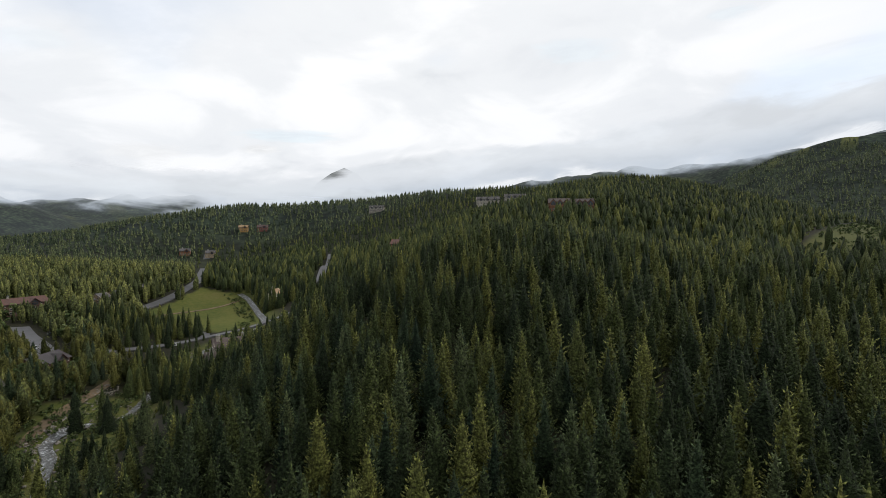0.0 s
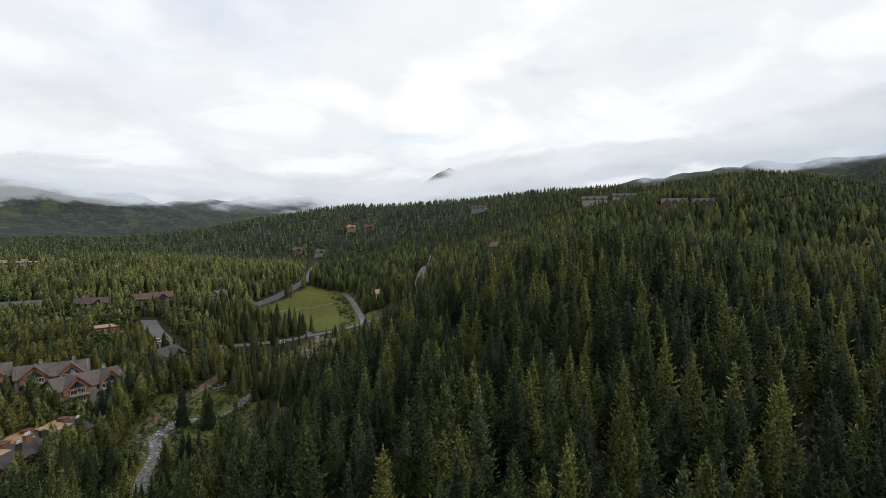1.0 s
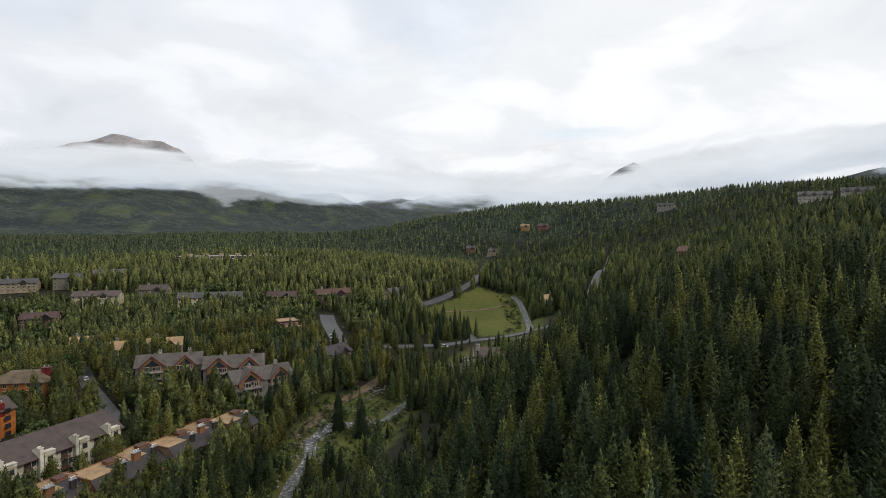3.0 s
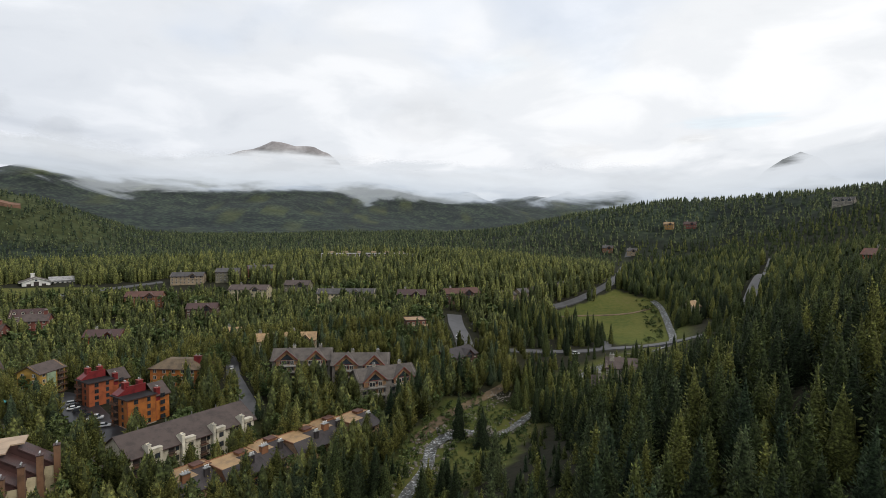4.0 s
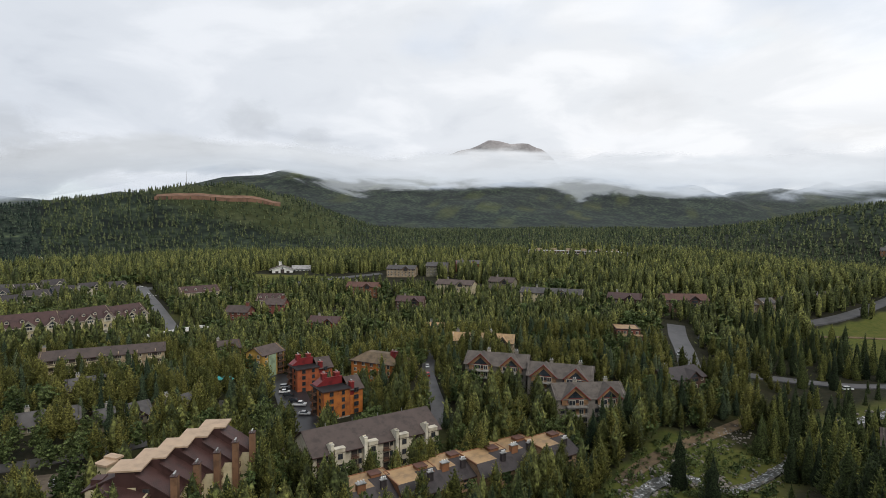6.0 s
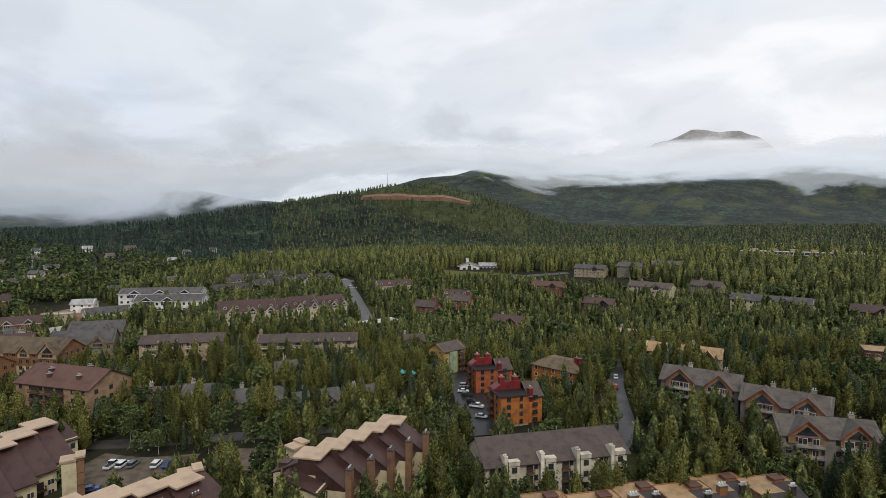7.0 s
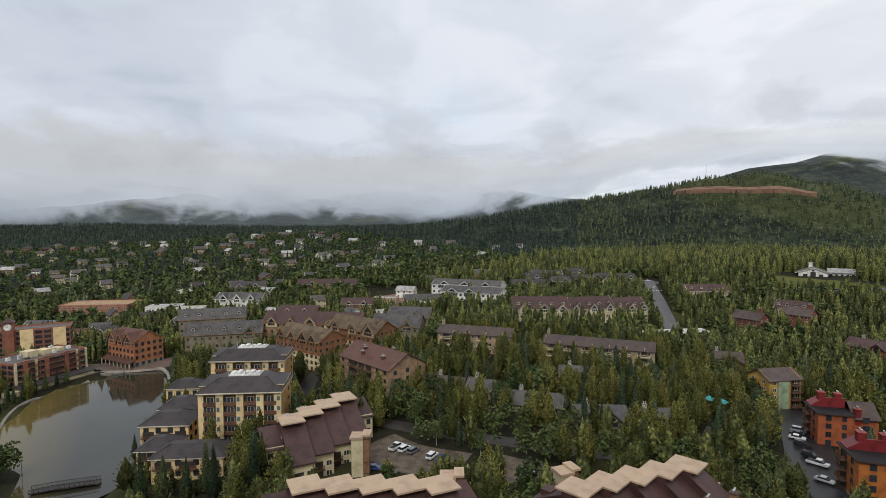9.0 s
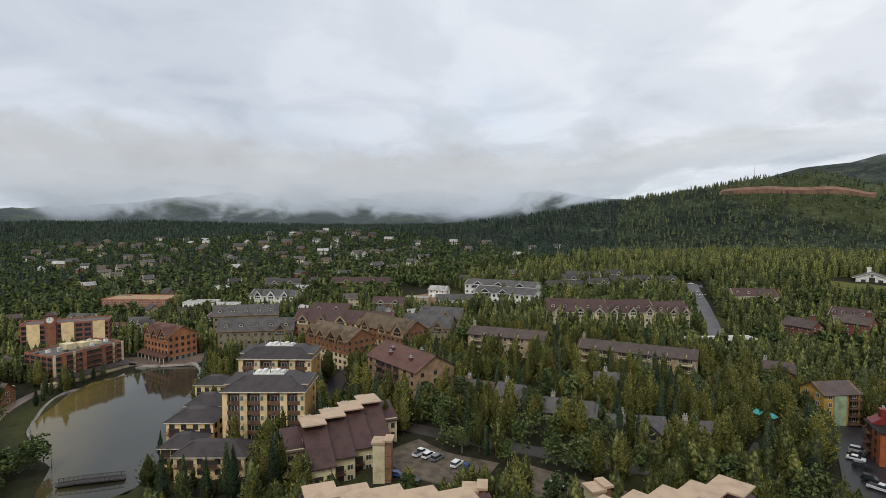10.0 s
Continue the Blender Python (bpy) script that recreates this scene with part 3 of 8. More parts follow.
def thing(name, x, y, z, turn, label, category, group=""):
    e = new(name)
    e.matrix_world = pose(x, y, z, 0, 0, turn)
    return tagged(e, label, category, group)


# ---- ground ----


def spaced(lo, hi, a, b, step, grow):
    """Lines at an even step between a and b that spread outwards to lo and hi."""
    mid = list(np.arange(a, b + 0.1, step))
    out, s = [mid[-1]], step
    while out[-1] < hi:
        s *= grow
        out.append(out[-1] + s)
    back, s = [mid[0]], step
    while back[-1] > lo:
        s *= grow
        back.append(back[-1] - s)
    return np.array(back[:0:-1] + mid + out[1:])


STREAM = ((330, 372), (324, 344), (302, 290), (270, 228), (238, 220), (202, 197), (172, 158), (150, 132), (138, 140), (125, 127), (121, 106), (114, 84), (108, 60), (96, 30))
MEADOW = ((232, 355), (275, 384), (316, 418), (328, 368), (318, 330), (300, 275), (286, 250), (264, 245), (252, 262), (252, 279), (240, 310))
FAR_MEADOW = ((372, 470), (390, 590), (440, 620), (492, 598), (455, 520), (400, 440))
CHURCH_GREEN = ((-250, 430), (-258, 462), (-205, 476), (-160, 478), (-150, 455), (-200, 420))
SCRUB = ((470, -110), (420, -60), (480, -40), (600, -40), (900, -40), (900, -160))
RIVER_GREEN = ((109, 74), (107, 96), (109, 112), (120, 142), (134, 170), (152, 178), (164, 165), (166, 150), (160, 124), (150, 98), (138, 78), (120, 68))


def inside(poly, x, y):
    r = np.zeros(np.shape(x), bool)
    for (ax, ay), (bx, by) in zip(poly, poly[1:] + poly[:1]):
        c = (ay > y) != (by > y)
        r ^= c & (x < (bx - ax) * (y - ay) / ((by - ay) or 1e-9) + ax)
    return r


def line_distance(points, x, y):
    d = np.full(np.shape(x), 1e9)
    for (ax, ay), (bx, by) in zip(points[:-1], points[1:]):
        dx, dy = bx - ax, by - ay
        s = np.clip(((x - ax) * dx + (y - ay) * dy) / (dx * dx + dy * dy), 0, 1)
        d = np.minimum(d, np.hypot(x - ax - s * dx, y - ay - s * dy))
    return d


def surface_height(x, y):
    """The ground with the creek's bed cut in."""
    d = np.clip(line_distance(STREAM, x, y) / 7.0, 0, 1)
    return ground_height(x, y) - 1.5 * (1 - d * d * (3 - 2 * d))


def far_height(x, y):
    """The ground with the roughness of the far slopes."""
    return surface_height(x, y) + np.clip((np.hypot(x, y) - 700) / 900, 0, 1) * (4 * np.sin(x / 37 + y / 61) * np.sin(y / 29))


gx = spaced(-4300, 4300, -440, 520, 5.0, 1.058)
gy = spaced(-2500, 4700, -180, 480, 5.0, 1.058)
GX, GY = np.meshgrid(gx, gy)
GZ = far_height(GX, GY)
nx_, ny_ = len(gx), len(gy)
ids = np.arange(nx_ * ny_).reshape(ny_, nx_)
quads = np.stack([ids[:-1, :-1], ids[:-1, 1:], ids[1:, 1:], ids[1:, :-1]], -1).reshape(-1, 4)
tri = np.concatenate([quads[:, [0, 1, 2]], quads[:, [0, 2, 3]]])
ground = arrays_object("ground", np.stack([GX, GY, GZ], -1).reshape(-1, 3), tri, ["ground"], smooth=True)
tagged(ground, "grassy and wooded mountain valley ground with forest floor", "ground", kind="structure")
grass = np.zeros(GX.shape)
for poly, much in ((MEADOW, 1.0), (FAR_MEADOW, 1.0), (CHURCH_GREEN, 1.0), (SCRUB, 0.6), (RIVER_GREEN, 0.85)):
    grass = np.maximum(grass, inside(poly, GX, GY) * much)
for run in (((1840, 40), (2010, 84), (2150, 100), (2150, 130), (2000, 120), (1840, 70)), ((1860, 150), (2000, 190), (2160, 190), (2160, 220), (1990, 215), (1850, 172)), ((1780, 210), (1900, 240), (1890, 262), (1770, 232)),
            ((-980, 2600), (-760, 2560), (-690, 2660), (-900, 2720)), ((-1330, 2180), (-1180, 2140), (-1060, 2260), (-1240, 2330))):
    grass = np.maximum(grass, inside(run, GX, GY) * 0.8)
village = inside(((-340, -160), (-340, 380), (-120, 460), (180, 420), (190, 200), (120, 100), (60, -20), (-60, -140)), GX, GY)
patch = np.sin(GX / 23 + 2 * np.sin(GY / 31)) * np.sin(GY / 19 + GX / 47)
grass = np.maximum(grass, village * np.clip(0.02 + 0.42 * patch, 0, 0.4))
grass = np.maximum(grass, np.clip(1.2 - line_distance(STREAM, GX, GY) / 14, 0, 0.7))
grass = np.maximum(grass, np.clip(1.15 - np.hypot((GX + 640) / 260, (GY - 985) / 120), 0, 0.32))
# share of the haze-tinted woods colour, growing with distance
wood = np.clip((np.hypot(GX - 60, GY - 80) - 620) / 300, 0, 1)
# pale meadows and slides on the mountain flanks
slides = np.sin(GX / 71 + 2.1 * np.sin(GY / 133)) * np.sin(GY / 97 + 1.7 * np.sin(GX / 151)) + 0.5 * np.sin(GX / 33 + GY / 57)
grass = np.maximum(grass, np.clip((slides - 0.75) * 1.6, 0, 0.38) * np.clip((np.hypot(GX - 60, GY - 80) - 1500) / 500, 0, 1))
rock = np.clip((GZ - 520) / 90, 0, 1)
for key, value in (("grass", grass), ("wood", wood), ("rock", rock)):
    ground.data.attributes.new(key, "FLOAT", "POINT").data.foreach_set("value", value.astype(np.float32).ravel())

# the pond
WATER_Z = -15.0
ring = [(-240, -72), (-236, -30), (-190, -24), (-140, -26), (-96, -36), (-84, -50), (-90, -70), (-120, -78), (-150, -96), (-205, -96)]
pond = mesh_object("water_pond", [(x, y, WATER_Z) for x, y in ring], [tuple(range(len(ring)))[::-1]], ["pond"])
tagged(pond, "still brown-green pond reflecting the overcast sky", "pond", kind="structure")
pond.data.flip_normals()


def ribbon(name, points, width, lift, mat, label, category, step=3.0, follow=ground_height, kind="structure", clear=0.8, drop=0.8):
    """A road, path or stream: a strip that lies on the ground, with a real edge."""
    pts = [Vector((*p, 0)) for p in points]
    fine = []
    for i in range(len(pts) - 1):
        p0, p1, p2, p3 = pts[max(0, i - 1)], pts[i], pts[i + 1], pts[min(len(pts) - 1, i + 2)]
        n = max(2, int((p2 - p1).length / step))
        for k in range(n):
            t = k / n
            fine.append(0.5 * ((2 * p1) + (p2 - p0) * t + (2 * p0 - 5 * p1 + 4 * p2 - p3) * t * t + (3 * p1 - p0 - 3 * p2 + p3) * t ** 3))
    fine.append(pts[-1])
    v, f = [], []
    for i, p in enumerate(fine):
        d = (fine[min(i + 1, len(fine) - 1)] - fine[max(i - 1, 0)]).normalized()
        side = Vector((-d.y, d.x, 0)) * width / 2
        mid = float(follow(p.x, p.y))
        for s in (-1.06, -1.0, -0.33, 0.33, 1.0, 1.06):
            q = p + side * s
            z = max(float(follow(q.x, q.y)), mid - 0.3) + (lift if abs(s) <= 1 else -drop)
            v.append((q.x, q.y, z))
        if i:
            for k in range(5):
                a = (i - 1) * 6 + k
                f.append((a, a + 6, a + 7, a + 1))
    ob = mesh_object(name, v, f, [mat])
    ob.data.flip_normals()
    LANES.append(([(p.x, p.y) for p in fine[:-1:3]] + [(fine[-1].x, fine[-1].y)], width / 2 + clear))
    return tagged(ob, label, category, kind=kind)


ribbon("creek", STREAM, 4.2, 0.55, "creek", "rushing creek with white water between rocks", "creek", follow=surface_height, clear=1.2)

# ---- clouds and haze sheets that lie on the mountains ----


def cloud_material(name, seed, colour, amp=0.62, cut=0.0, grain=1.7, thin=1.0):
    m = bpy.data.materials.new(name)
    m.use_nodes = True
    n, l = m.node_tree.nodes, m.node_tree.links
    n.clear()
    uv = n.new("ShaderNodeUVMap")
    uv.uv_map = "cloud"
    sepuv = n.new("ShaderNodeSeparateXYZ")
    l.new(uv.outputs[0], sepuv.inputs[0])
    shift = add(n, "ShaderNodeVectorMath", op="MULTIPLY_ADD")
    shift.inputs[1].default_value, shift.inputs[2].default_value = (0.62, 1.35, 1.0), (seed, seed * 0.7, seed)
    l.new(uv.outputs[0], shift.inputs[0])
    big = add(n, "ShaderNodeTexNoise", Scale=grain, Detail=7.0, Roughness=0.52, Distortion=0.35)
    l.new(shift.outputs[0], big.inputs["Vector"])
    wob = add(n, "ShaderNodeMath", op="MULTIPLY_ADD")
    wob.inputs[1].default_value, wob.inputs[2].default_value = amp, -amp / 2 - cut
    l.new(big.outputs[0], wob.inputs[0])
    hgt = add(n, "ShaderNodeMath", op="ADD")
    l.new(sepuv.outputs[1], hgt.inputs[0])
    l.new(wob.outputs[0], hgt.inputs[1])
    band = ramp(n, [(0.0, (0, 0, 0)), (0.10, (0.06, 0.06, 0.06)), (0.24, (0.85, 0.85, 0.85)), (0.32, (1, 1, 1)), (0.62, (0.97, 0.97, 0.97)), (0.86, (0, 0, 0))], True)
    l.new(hgt.outputs[0], band.inputs[0])
    # nothing at the very rims of the sheet
    rim = ramp(n, [(0.0, (0, 0, 0)), (0.14, (thin,) * 3), (0.80, (thin,) * 3), (1.0, (0, 0, 0))], True)
    l.new(sepuv.outputs[1], rim.inputs[0])
    alpha = add(n, "ShaderNodeMath", op="MULTIPLY")
    l.new(band.outputs[0], alpha.inputs[0])
    l.new(rim.outputs[0], alpha.inputs[1])
    fluff = add(n, "ShaderNodeTexNoise", Scale=2.0, Detail=8.0, Roughness=0.55)
    l.new(shift.outputs[0], fluff.inputs["Vector"])
    cr = ramp(n, [(0.30, tuple(c * 0.88 for c in colour)), (0.50, tuple(c * 0.96 for c in colour)), (0.70, tuple(min(1, c * 1.04) for c in colour))], True)
    l.new(fluff.outputs[0], cr.inputs[0])
    # greyer away from the hidden sun and lower down
    side_ = n.new("ShaderNodeMapRange")
    for key, value in (("From Min", 2.0), ("From Max", 7.5), ("To Min", 1.06), ("To Max", 0.79)):
        side_.inputs[key].default_value = value
    l.new(sepuv.outputs[0], side_.inputs[0])
    low_ = ramp(n, [(0.1, (0.74, 0.79, 0.85)), (0.6, (1, 1, 1))], True)
    l.new(sepuv.outputs[1], low_.inputs[0])
    tint = add(n, "ShaderNodeMix", blend="MULTIPLY")
    tint.data_type = "RGBA"
    tint.inputs[0].default_value = 1
    l.new(cr.outputs[0], tint.inputs[6])
    l.new(low_.outputs[0], tint.inputs[7])
    done = add(n, "ShaderNodeVectorMath", op="SCALE")
    l.new(tint.outputs[2], done.inputs[0])
    l.new(side_.outputs[0], done.inputs["Scale"])
    em = add(n, "ShaderNodeEmission", Strength=1.0)
    l.new(done.outputs[0], em.inputs[0])
    tr = n.new("ShaderNodeBsdfTransparent")
    mx = n.new("ShaderNodeMixShader")
    l.new(alpha.outputs[0], mx.inputs[0])
    l.new(tr.outputs[0], mx.inputs[1])
    l.new(em.outputs[0], mx.inputs[2])
    l.new(mx.outputs[0], n.new("ShaderNodeOutputMaterial").inputs[0])
    return m


def cloud_bank(radius, profile, mat, centre=(100, -60), eye=66.0):
    """A curved glowing sheet of low cloud or haze round the valley. profile: bearing, foot and head as angles over the
    level.
    """
    bearings = [p[0] for p in profile]
    v, f, uvs = [], [], []
    n = 240
    for i in range(n + 1):
        a = bearings[0] + (bearings[-1] - bearings[0]) * i / n
        lo = np.interp(a, bearings, [p[1] for p in profile])
        hi = np.interp(a, bearings, [p[2] for p in profile])
        for k in range(5):
            e = radians(lo + (hi - lo) * k / 4)
            v.append((centre[0] - radius * math.sin(radians(a)), centre[1] + radius * math.cos(radians(a)), eye + radius * math.tan(e)))
            uvs.append((a / 9.0, k / 4))
        if i:
            for k in range(4):
                b = (i - 1) * 5 + k
                f.append((b, b + 5, b + 6, b + 1))
    ob = mesh_object("backdrop_cloud", v, f, [mat])
    layer = ob.data.uv_layers.new(name="cloud")
    for loop in ob.data.loops:
        layer.data[loop.index].uv = uvs[loop.vertex_index]
    tagged(ob, "pale glowing sheet of cloud and haze before the mountains", "cloud", kind="structure")
    return ob


cloud_bank(1900, ((-125, 5.0, 13), (-88, 6.8, 14), (-80, 5.6, 13), (-72, 4.4, 12), (-60, 4.0, 11), (-50, 2.8, 9.5), (-38, 1.5, 8.4), (-30, 0.9, 7.4), (-15, 1.5, 7.4), (-8, 2.2, 7.6), (0, 3.3, 7.9),
                  (8, 3.3, 7.9), (14, 3.0, 7.9), (22, 3.1, 8.0), (27, 3.7, 8.4), (31, 4.1, 9.0), (38, 4.0, 9.0), (45, 2.9, 9.0), (52, 1.2, 9.0), (60, -0.3, 9.0), (70, -1.1, 9.5), (80, -1.4, 10), (100, -1.5, 11), (150, -1.5, 12)),
           cloud_material("low_cloud", 3.7, (0.73, 0.765, 0.81), 0.75, 0.0, 2.3))
# a thin glowing sheet added as haze in front of the far mountains
cloud_bank(1780, ((-62, 1.0, 6.0), (-50, -1.0, 6.0), (0, -1.6, 7.0), (40, -1.6, 8.0), (60, -3.0, 7.0), (118, -3.2, 7.0)),
           cloud_material("mountain_haze_sheet", 7.1, (0.66, 0.72, 0.77), 0.5, -0.18, 1.2, 0.035))

# another glowing sheet, bluer, added as haze before the mountains down the valley
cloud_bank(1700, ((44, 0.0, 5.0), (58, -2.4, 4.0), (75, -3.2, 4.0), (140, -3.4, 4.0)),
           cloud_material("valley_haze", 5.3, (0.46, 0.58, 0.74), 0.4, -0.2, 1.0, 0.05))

# torn wisps that hang lower on the flanks
cloud_bank(1840, ((-48, 3.4, 3.6), (-38, 0.8, 5.0), (-15, 0.6, 5.4), (0, 1.2, 6.0), (8, 1.2, 6.0), (24, 1.2, 5.4), (36, 4.4, 6.4), (50, 1.2, 5.6), (62, 0.2, 5.0), (110, -0.4, 5.0)),
           cloud_material("torn_cloud", 11.3, (0.74, 0.785, 0.83), 1.5, 0.34, 2.2, 0.42))


def scrap_material(name, seed, colour, thin):
    """A torn piece of cloud: solid in its middle, frayed by noise towards its rim."""
    m = bpy.data.materials.new(name)
    m.use_nodes = True
    n, l = m.node_tree.nodes, m.node_tree.links
    n.clear()
    uv = n.new("ShaderNodeUVMap")
    uv.uv_map = "cloud"
    mid_ = add(n, "ShaderNodeVectorMath", op="SUBTRACT")
    mid_.inputs[1].default_value = (0.5, 0.5, 0)
    l.new(uv.outputs[0], mid_.inputs[0])
    far_ = add(n, "ShaderNodeVectorMath", op="LENGTH")
    l.new(mid_.outputs[0], far_.inputs[0])
    shift = add(n, "ShaderNodeVectorMath", op="ADD")
    shift.inputs[1].default_value = (seed, seed * 1.7, 0)
    l.new(uv.outputs[0], shift.inputs[0])
    torn = add(n, "ShaderNodeTexNoise", Scale=3.2, Detail=8.0, Roughness=0.6, Distortion=0.3)
    l.new(shift.outputs[0], torn.inputs["Vector"])
    edge = add(n, "ShaderNodeMath", op="MULTIPLY_ADD")
    edge.inputs[1].default_value = 1.0
    l.new(torn.outputs[0], edge.inputs[0])
    fall = add(n, "ShaderNodeMath", op="MULTIPLY_ADD")
    fall.inputs[1].default_value, fall.inputs[2].default_value = -1.75, 0.25
    l.new(far_.outputs["Value"], fall.inputs[0])
    l.new(fall.outputs[0], edge.inputs[2])
    al = ramp(n, [(0.12, (0, 0, 0)), (0.50, (thin,) * 3)], True)
    l.new(edge.outputs[0], al.inputs[0])
    em = add(n, "ShaderNodeEmission", Strength=1.0)
    tone_ = ramp(n, [(0.35, tuple(c * 0.93 for c in colour)), (0.65, tuple(min(1.0, c * 1.06) for c in colour))], True)
    l.new(torn.outputs[0], tone_.inputs[0])
    l.new(tone_.outputs[0], em.inputs[0])
    tr = n.new("ShaderNodeBsdfTransparent")
    mx = n.new("ShaderNodeMixShader")
    l.new(al.outputs[0], mx.inputs[0])
    l.new(tr.outputs[0], mx.inputs[1])
    l.new(em.outputs[0], mx.inputs[2])
    l.new(mx.outputs[0], n.new("ShaderNodeOutputMaterial").inputs[0])
    return m


def scrap(bearing, rise, wide_, high, seed, colour, thin=0.7, radius=2300, label="torn grey scrap of low cloud"):
    """One piece of torn cloud far off, by its bearing, its height over the level and its size, all as angles."""
    v, f, uvs = [], [], []
    for i in range(9):
        for k in range(5):
            a, e_ = radians(bearing + wide_ * (0.5 - i / 8)), radians(rise + high * (k / 4 - 0.5))
            v.append((100 - radius * math.sin(a), -60 + radius * math.cos(a), 66 + radius * math.tan(e_)))
            uvs.append((i / 8, k / 4))
            if i and k:
                q = i * 5 + k
                f.append((q - 6, q - 1, q, q - 5))
    ob = mesh_object("backdrop_cloud", v, f, [scrap_material("scrap_of_cloud", seed, colour, thin)])
    layer = ob.data.uv_layers.new(name="cloud")
    for loop in ob.data.loops:
        layer.data[loop.index].uv = uvs[loop.vertex_index]
    return tagged(ob, label, "cloud", kind="structure")


DIM, MILK, BLUE = (0.56, 0.595, 0.645), (0.88, 0.89, 0.905), (0.78, 0.88, 0.97)
for k, (b_, r_, w_, h_, c_, t_) in enumerate((
        (69, 8.6, 13, 8.0, DIM, 0.62), (54, 7.6, 10, 6.5, DIM, 0.60), (35, 9.6, 9, 6.0, DIM, 0.55), (29, 8.4, 6, 3.5, DIM, 0.45), (84, 5.0, 22, 5.0, DIM, 0.5), (60, 4.6, 16, 4.0, DIM, 0.5), (-4, 11.0, 16, 9.0, (0.76, 0.78, 0.81), 0.5),
        (-33, 9.6, 17, 2.2, BLUE, 0.62), (-62, 17.5, 14, 4.0, BLUE, 0.40), (-76, 19.0, 8, 2.0, BLUE, 0.35), (-12, 16.0, 10, 3.0, BLUE, 0.22), (-30, 8.3, 7, 1.6, MILK, 0.8), (-20, 7.6, 12, 3.4, MILK, 0.55), (11, 6.5, 30, 4.0, (0.77, 0.79, 0.82), 1.0))):
    scrap(b_, r_, w_, h_, 1.3 + 2.7 * k, c_, t_, 2300 if c_ is not BLUE else 4200, "torn grey scrap of low cloud" if c_ is DIM else "pale gap of blue in the overcast" if c_ is BLUE else "white puff of low cloud")

# ---- buildings ----
OPEN = [((-262, -80), (-246, -20), (-226, -22), (-230, -80)), ((-200, -92), (-140, -100), (-110, -84), (-120, -76)), ((-215, -120), (-190, -70), (-170, -100)), ((-106, -76), (-106, -38), (-76, -38), (-40, -30), (-30, -46), (-60, -62), (-86, -78)), ((-66, 4), (-44, 8), (-38, 30), (-42, 46), (-58, 34)), ((250, 232), (250, 264), (306, 268), (312, 228), (268, 220))]
SOIL = ((-800, 870), (-760, 905), (-560, 1030), (-550, 1000), (-650, 930))
WINDOWS = {}


def window_mesh(w, h, frame_mat, pane="glass"):
    """A framed, divided window that faces -y; the middle of its sill is the origin."""
    key = (w, h, frame_mat, pane)
    if key not in WINDOWS:
        t, split = 0.13, w > 1.25
        xs = [-w / 2 - t, -w / 2, -0.05, 0.05, w / 2, w / 2 + t] if split else [-w / 2 - t, -w / 2, w / 2, w / 2 + t]
        zs = [-t, 0, h, h + t]
        s, n = Shape(), len(xs)
        s.v = [(a, -0.1, b) for b in zs for a in xs]
        for i in range(n - 1):
            for j in range(3):
                c = (j * n + i, j * n + i + 1, j * n + n + i + 1, j * n + n + i)
                if j == 1 and i % 2 == 1:
                    k = len(s.v)
                    s.v += [(s.v[q][0], -0.02, s.v[q][2]) for q in c]
                    s.f.append((k, k + 1, k + 2, k + 3))
                    s.m.append(1)
                    for q in range(4):
                        s.f.append((c[q], c[(q + 1) % 4], k + (q + 1) % 4, k + q))
                        s.m.append(0)
                else:
                    s.f.append(c)
                    s.m.append(0)
        k = len(s.v)
        s.v += [(xs[0], 0.05, zs[0]), (xs[-1], 0.05, zs[0]), (xs[-1], 0.05, zs[-1]), (xs[0], 0.05, zs[-1])]
        low, high = list(range(n)), list(range(3 * n, 4 * n))
        s.f += [(k, k + 1, *low[::-1]), (k + 1, k + 2, 4 * n - 1, 3 * n - 1, 2 * n - 1, n - 1), (k + 2, k + 3, *high), (k + 3, k, 0, n, 2 * n, 3 * n)]
        s.m += [0] * 4
        me = bpy.data.meshes.new("window")
        me.from_pydata(s.v, [], s.f)
        for k in (frame_mat, pane):
            me.materials.append(M[k])
        me.polygons.foreach_set("material_index", np.asarray(s.m, np.int32))
        me.update()
        WINDOWS[key] = me
    return WINDOWS[key]


def put_window(parent, x, y, z, turn=0, w=1.3, h=1.4, frame_mat="trim_dark", pane="glass"):
    ob = new("window", window_mesh(w, h, frame_mat, pane))
    ob.parent = parent
    ob.matrix_local = pose(x, y, z, 0, 0, turn)
    return ob


def window_rows(parent, L, W, H, storeys, bays, sides=2, w=1.3, h=1.4, frame_mat="trim_dark", skip=(), z0=0.0, faces="flr"):
    """Windows in even rows on the front and both ends."""
    rise = (H - z0) / storeys
    for k in range(storeys):
        z = z0 + k * rise + 0.9
        if "f" in faces:
            for i in range(bays):
                if (i, k) not in skip:
                    put_window(parent, -L / 2 + L * (i + 0.5) / bays, -W / 2, z, 0, w, h, frame_mat)
        for i in range(sides):
            y = -W / 2 + W * (i + 0.5) / sides
            if "r" in faces:
                put_window(parent, L / 2, y, z, 90, w, h, frame_mat)
            if "l" in faces:
                put_window(parent, -L / 2, y, z, -90, w, h, frame_mat)


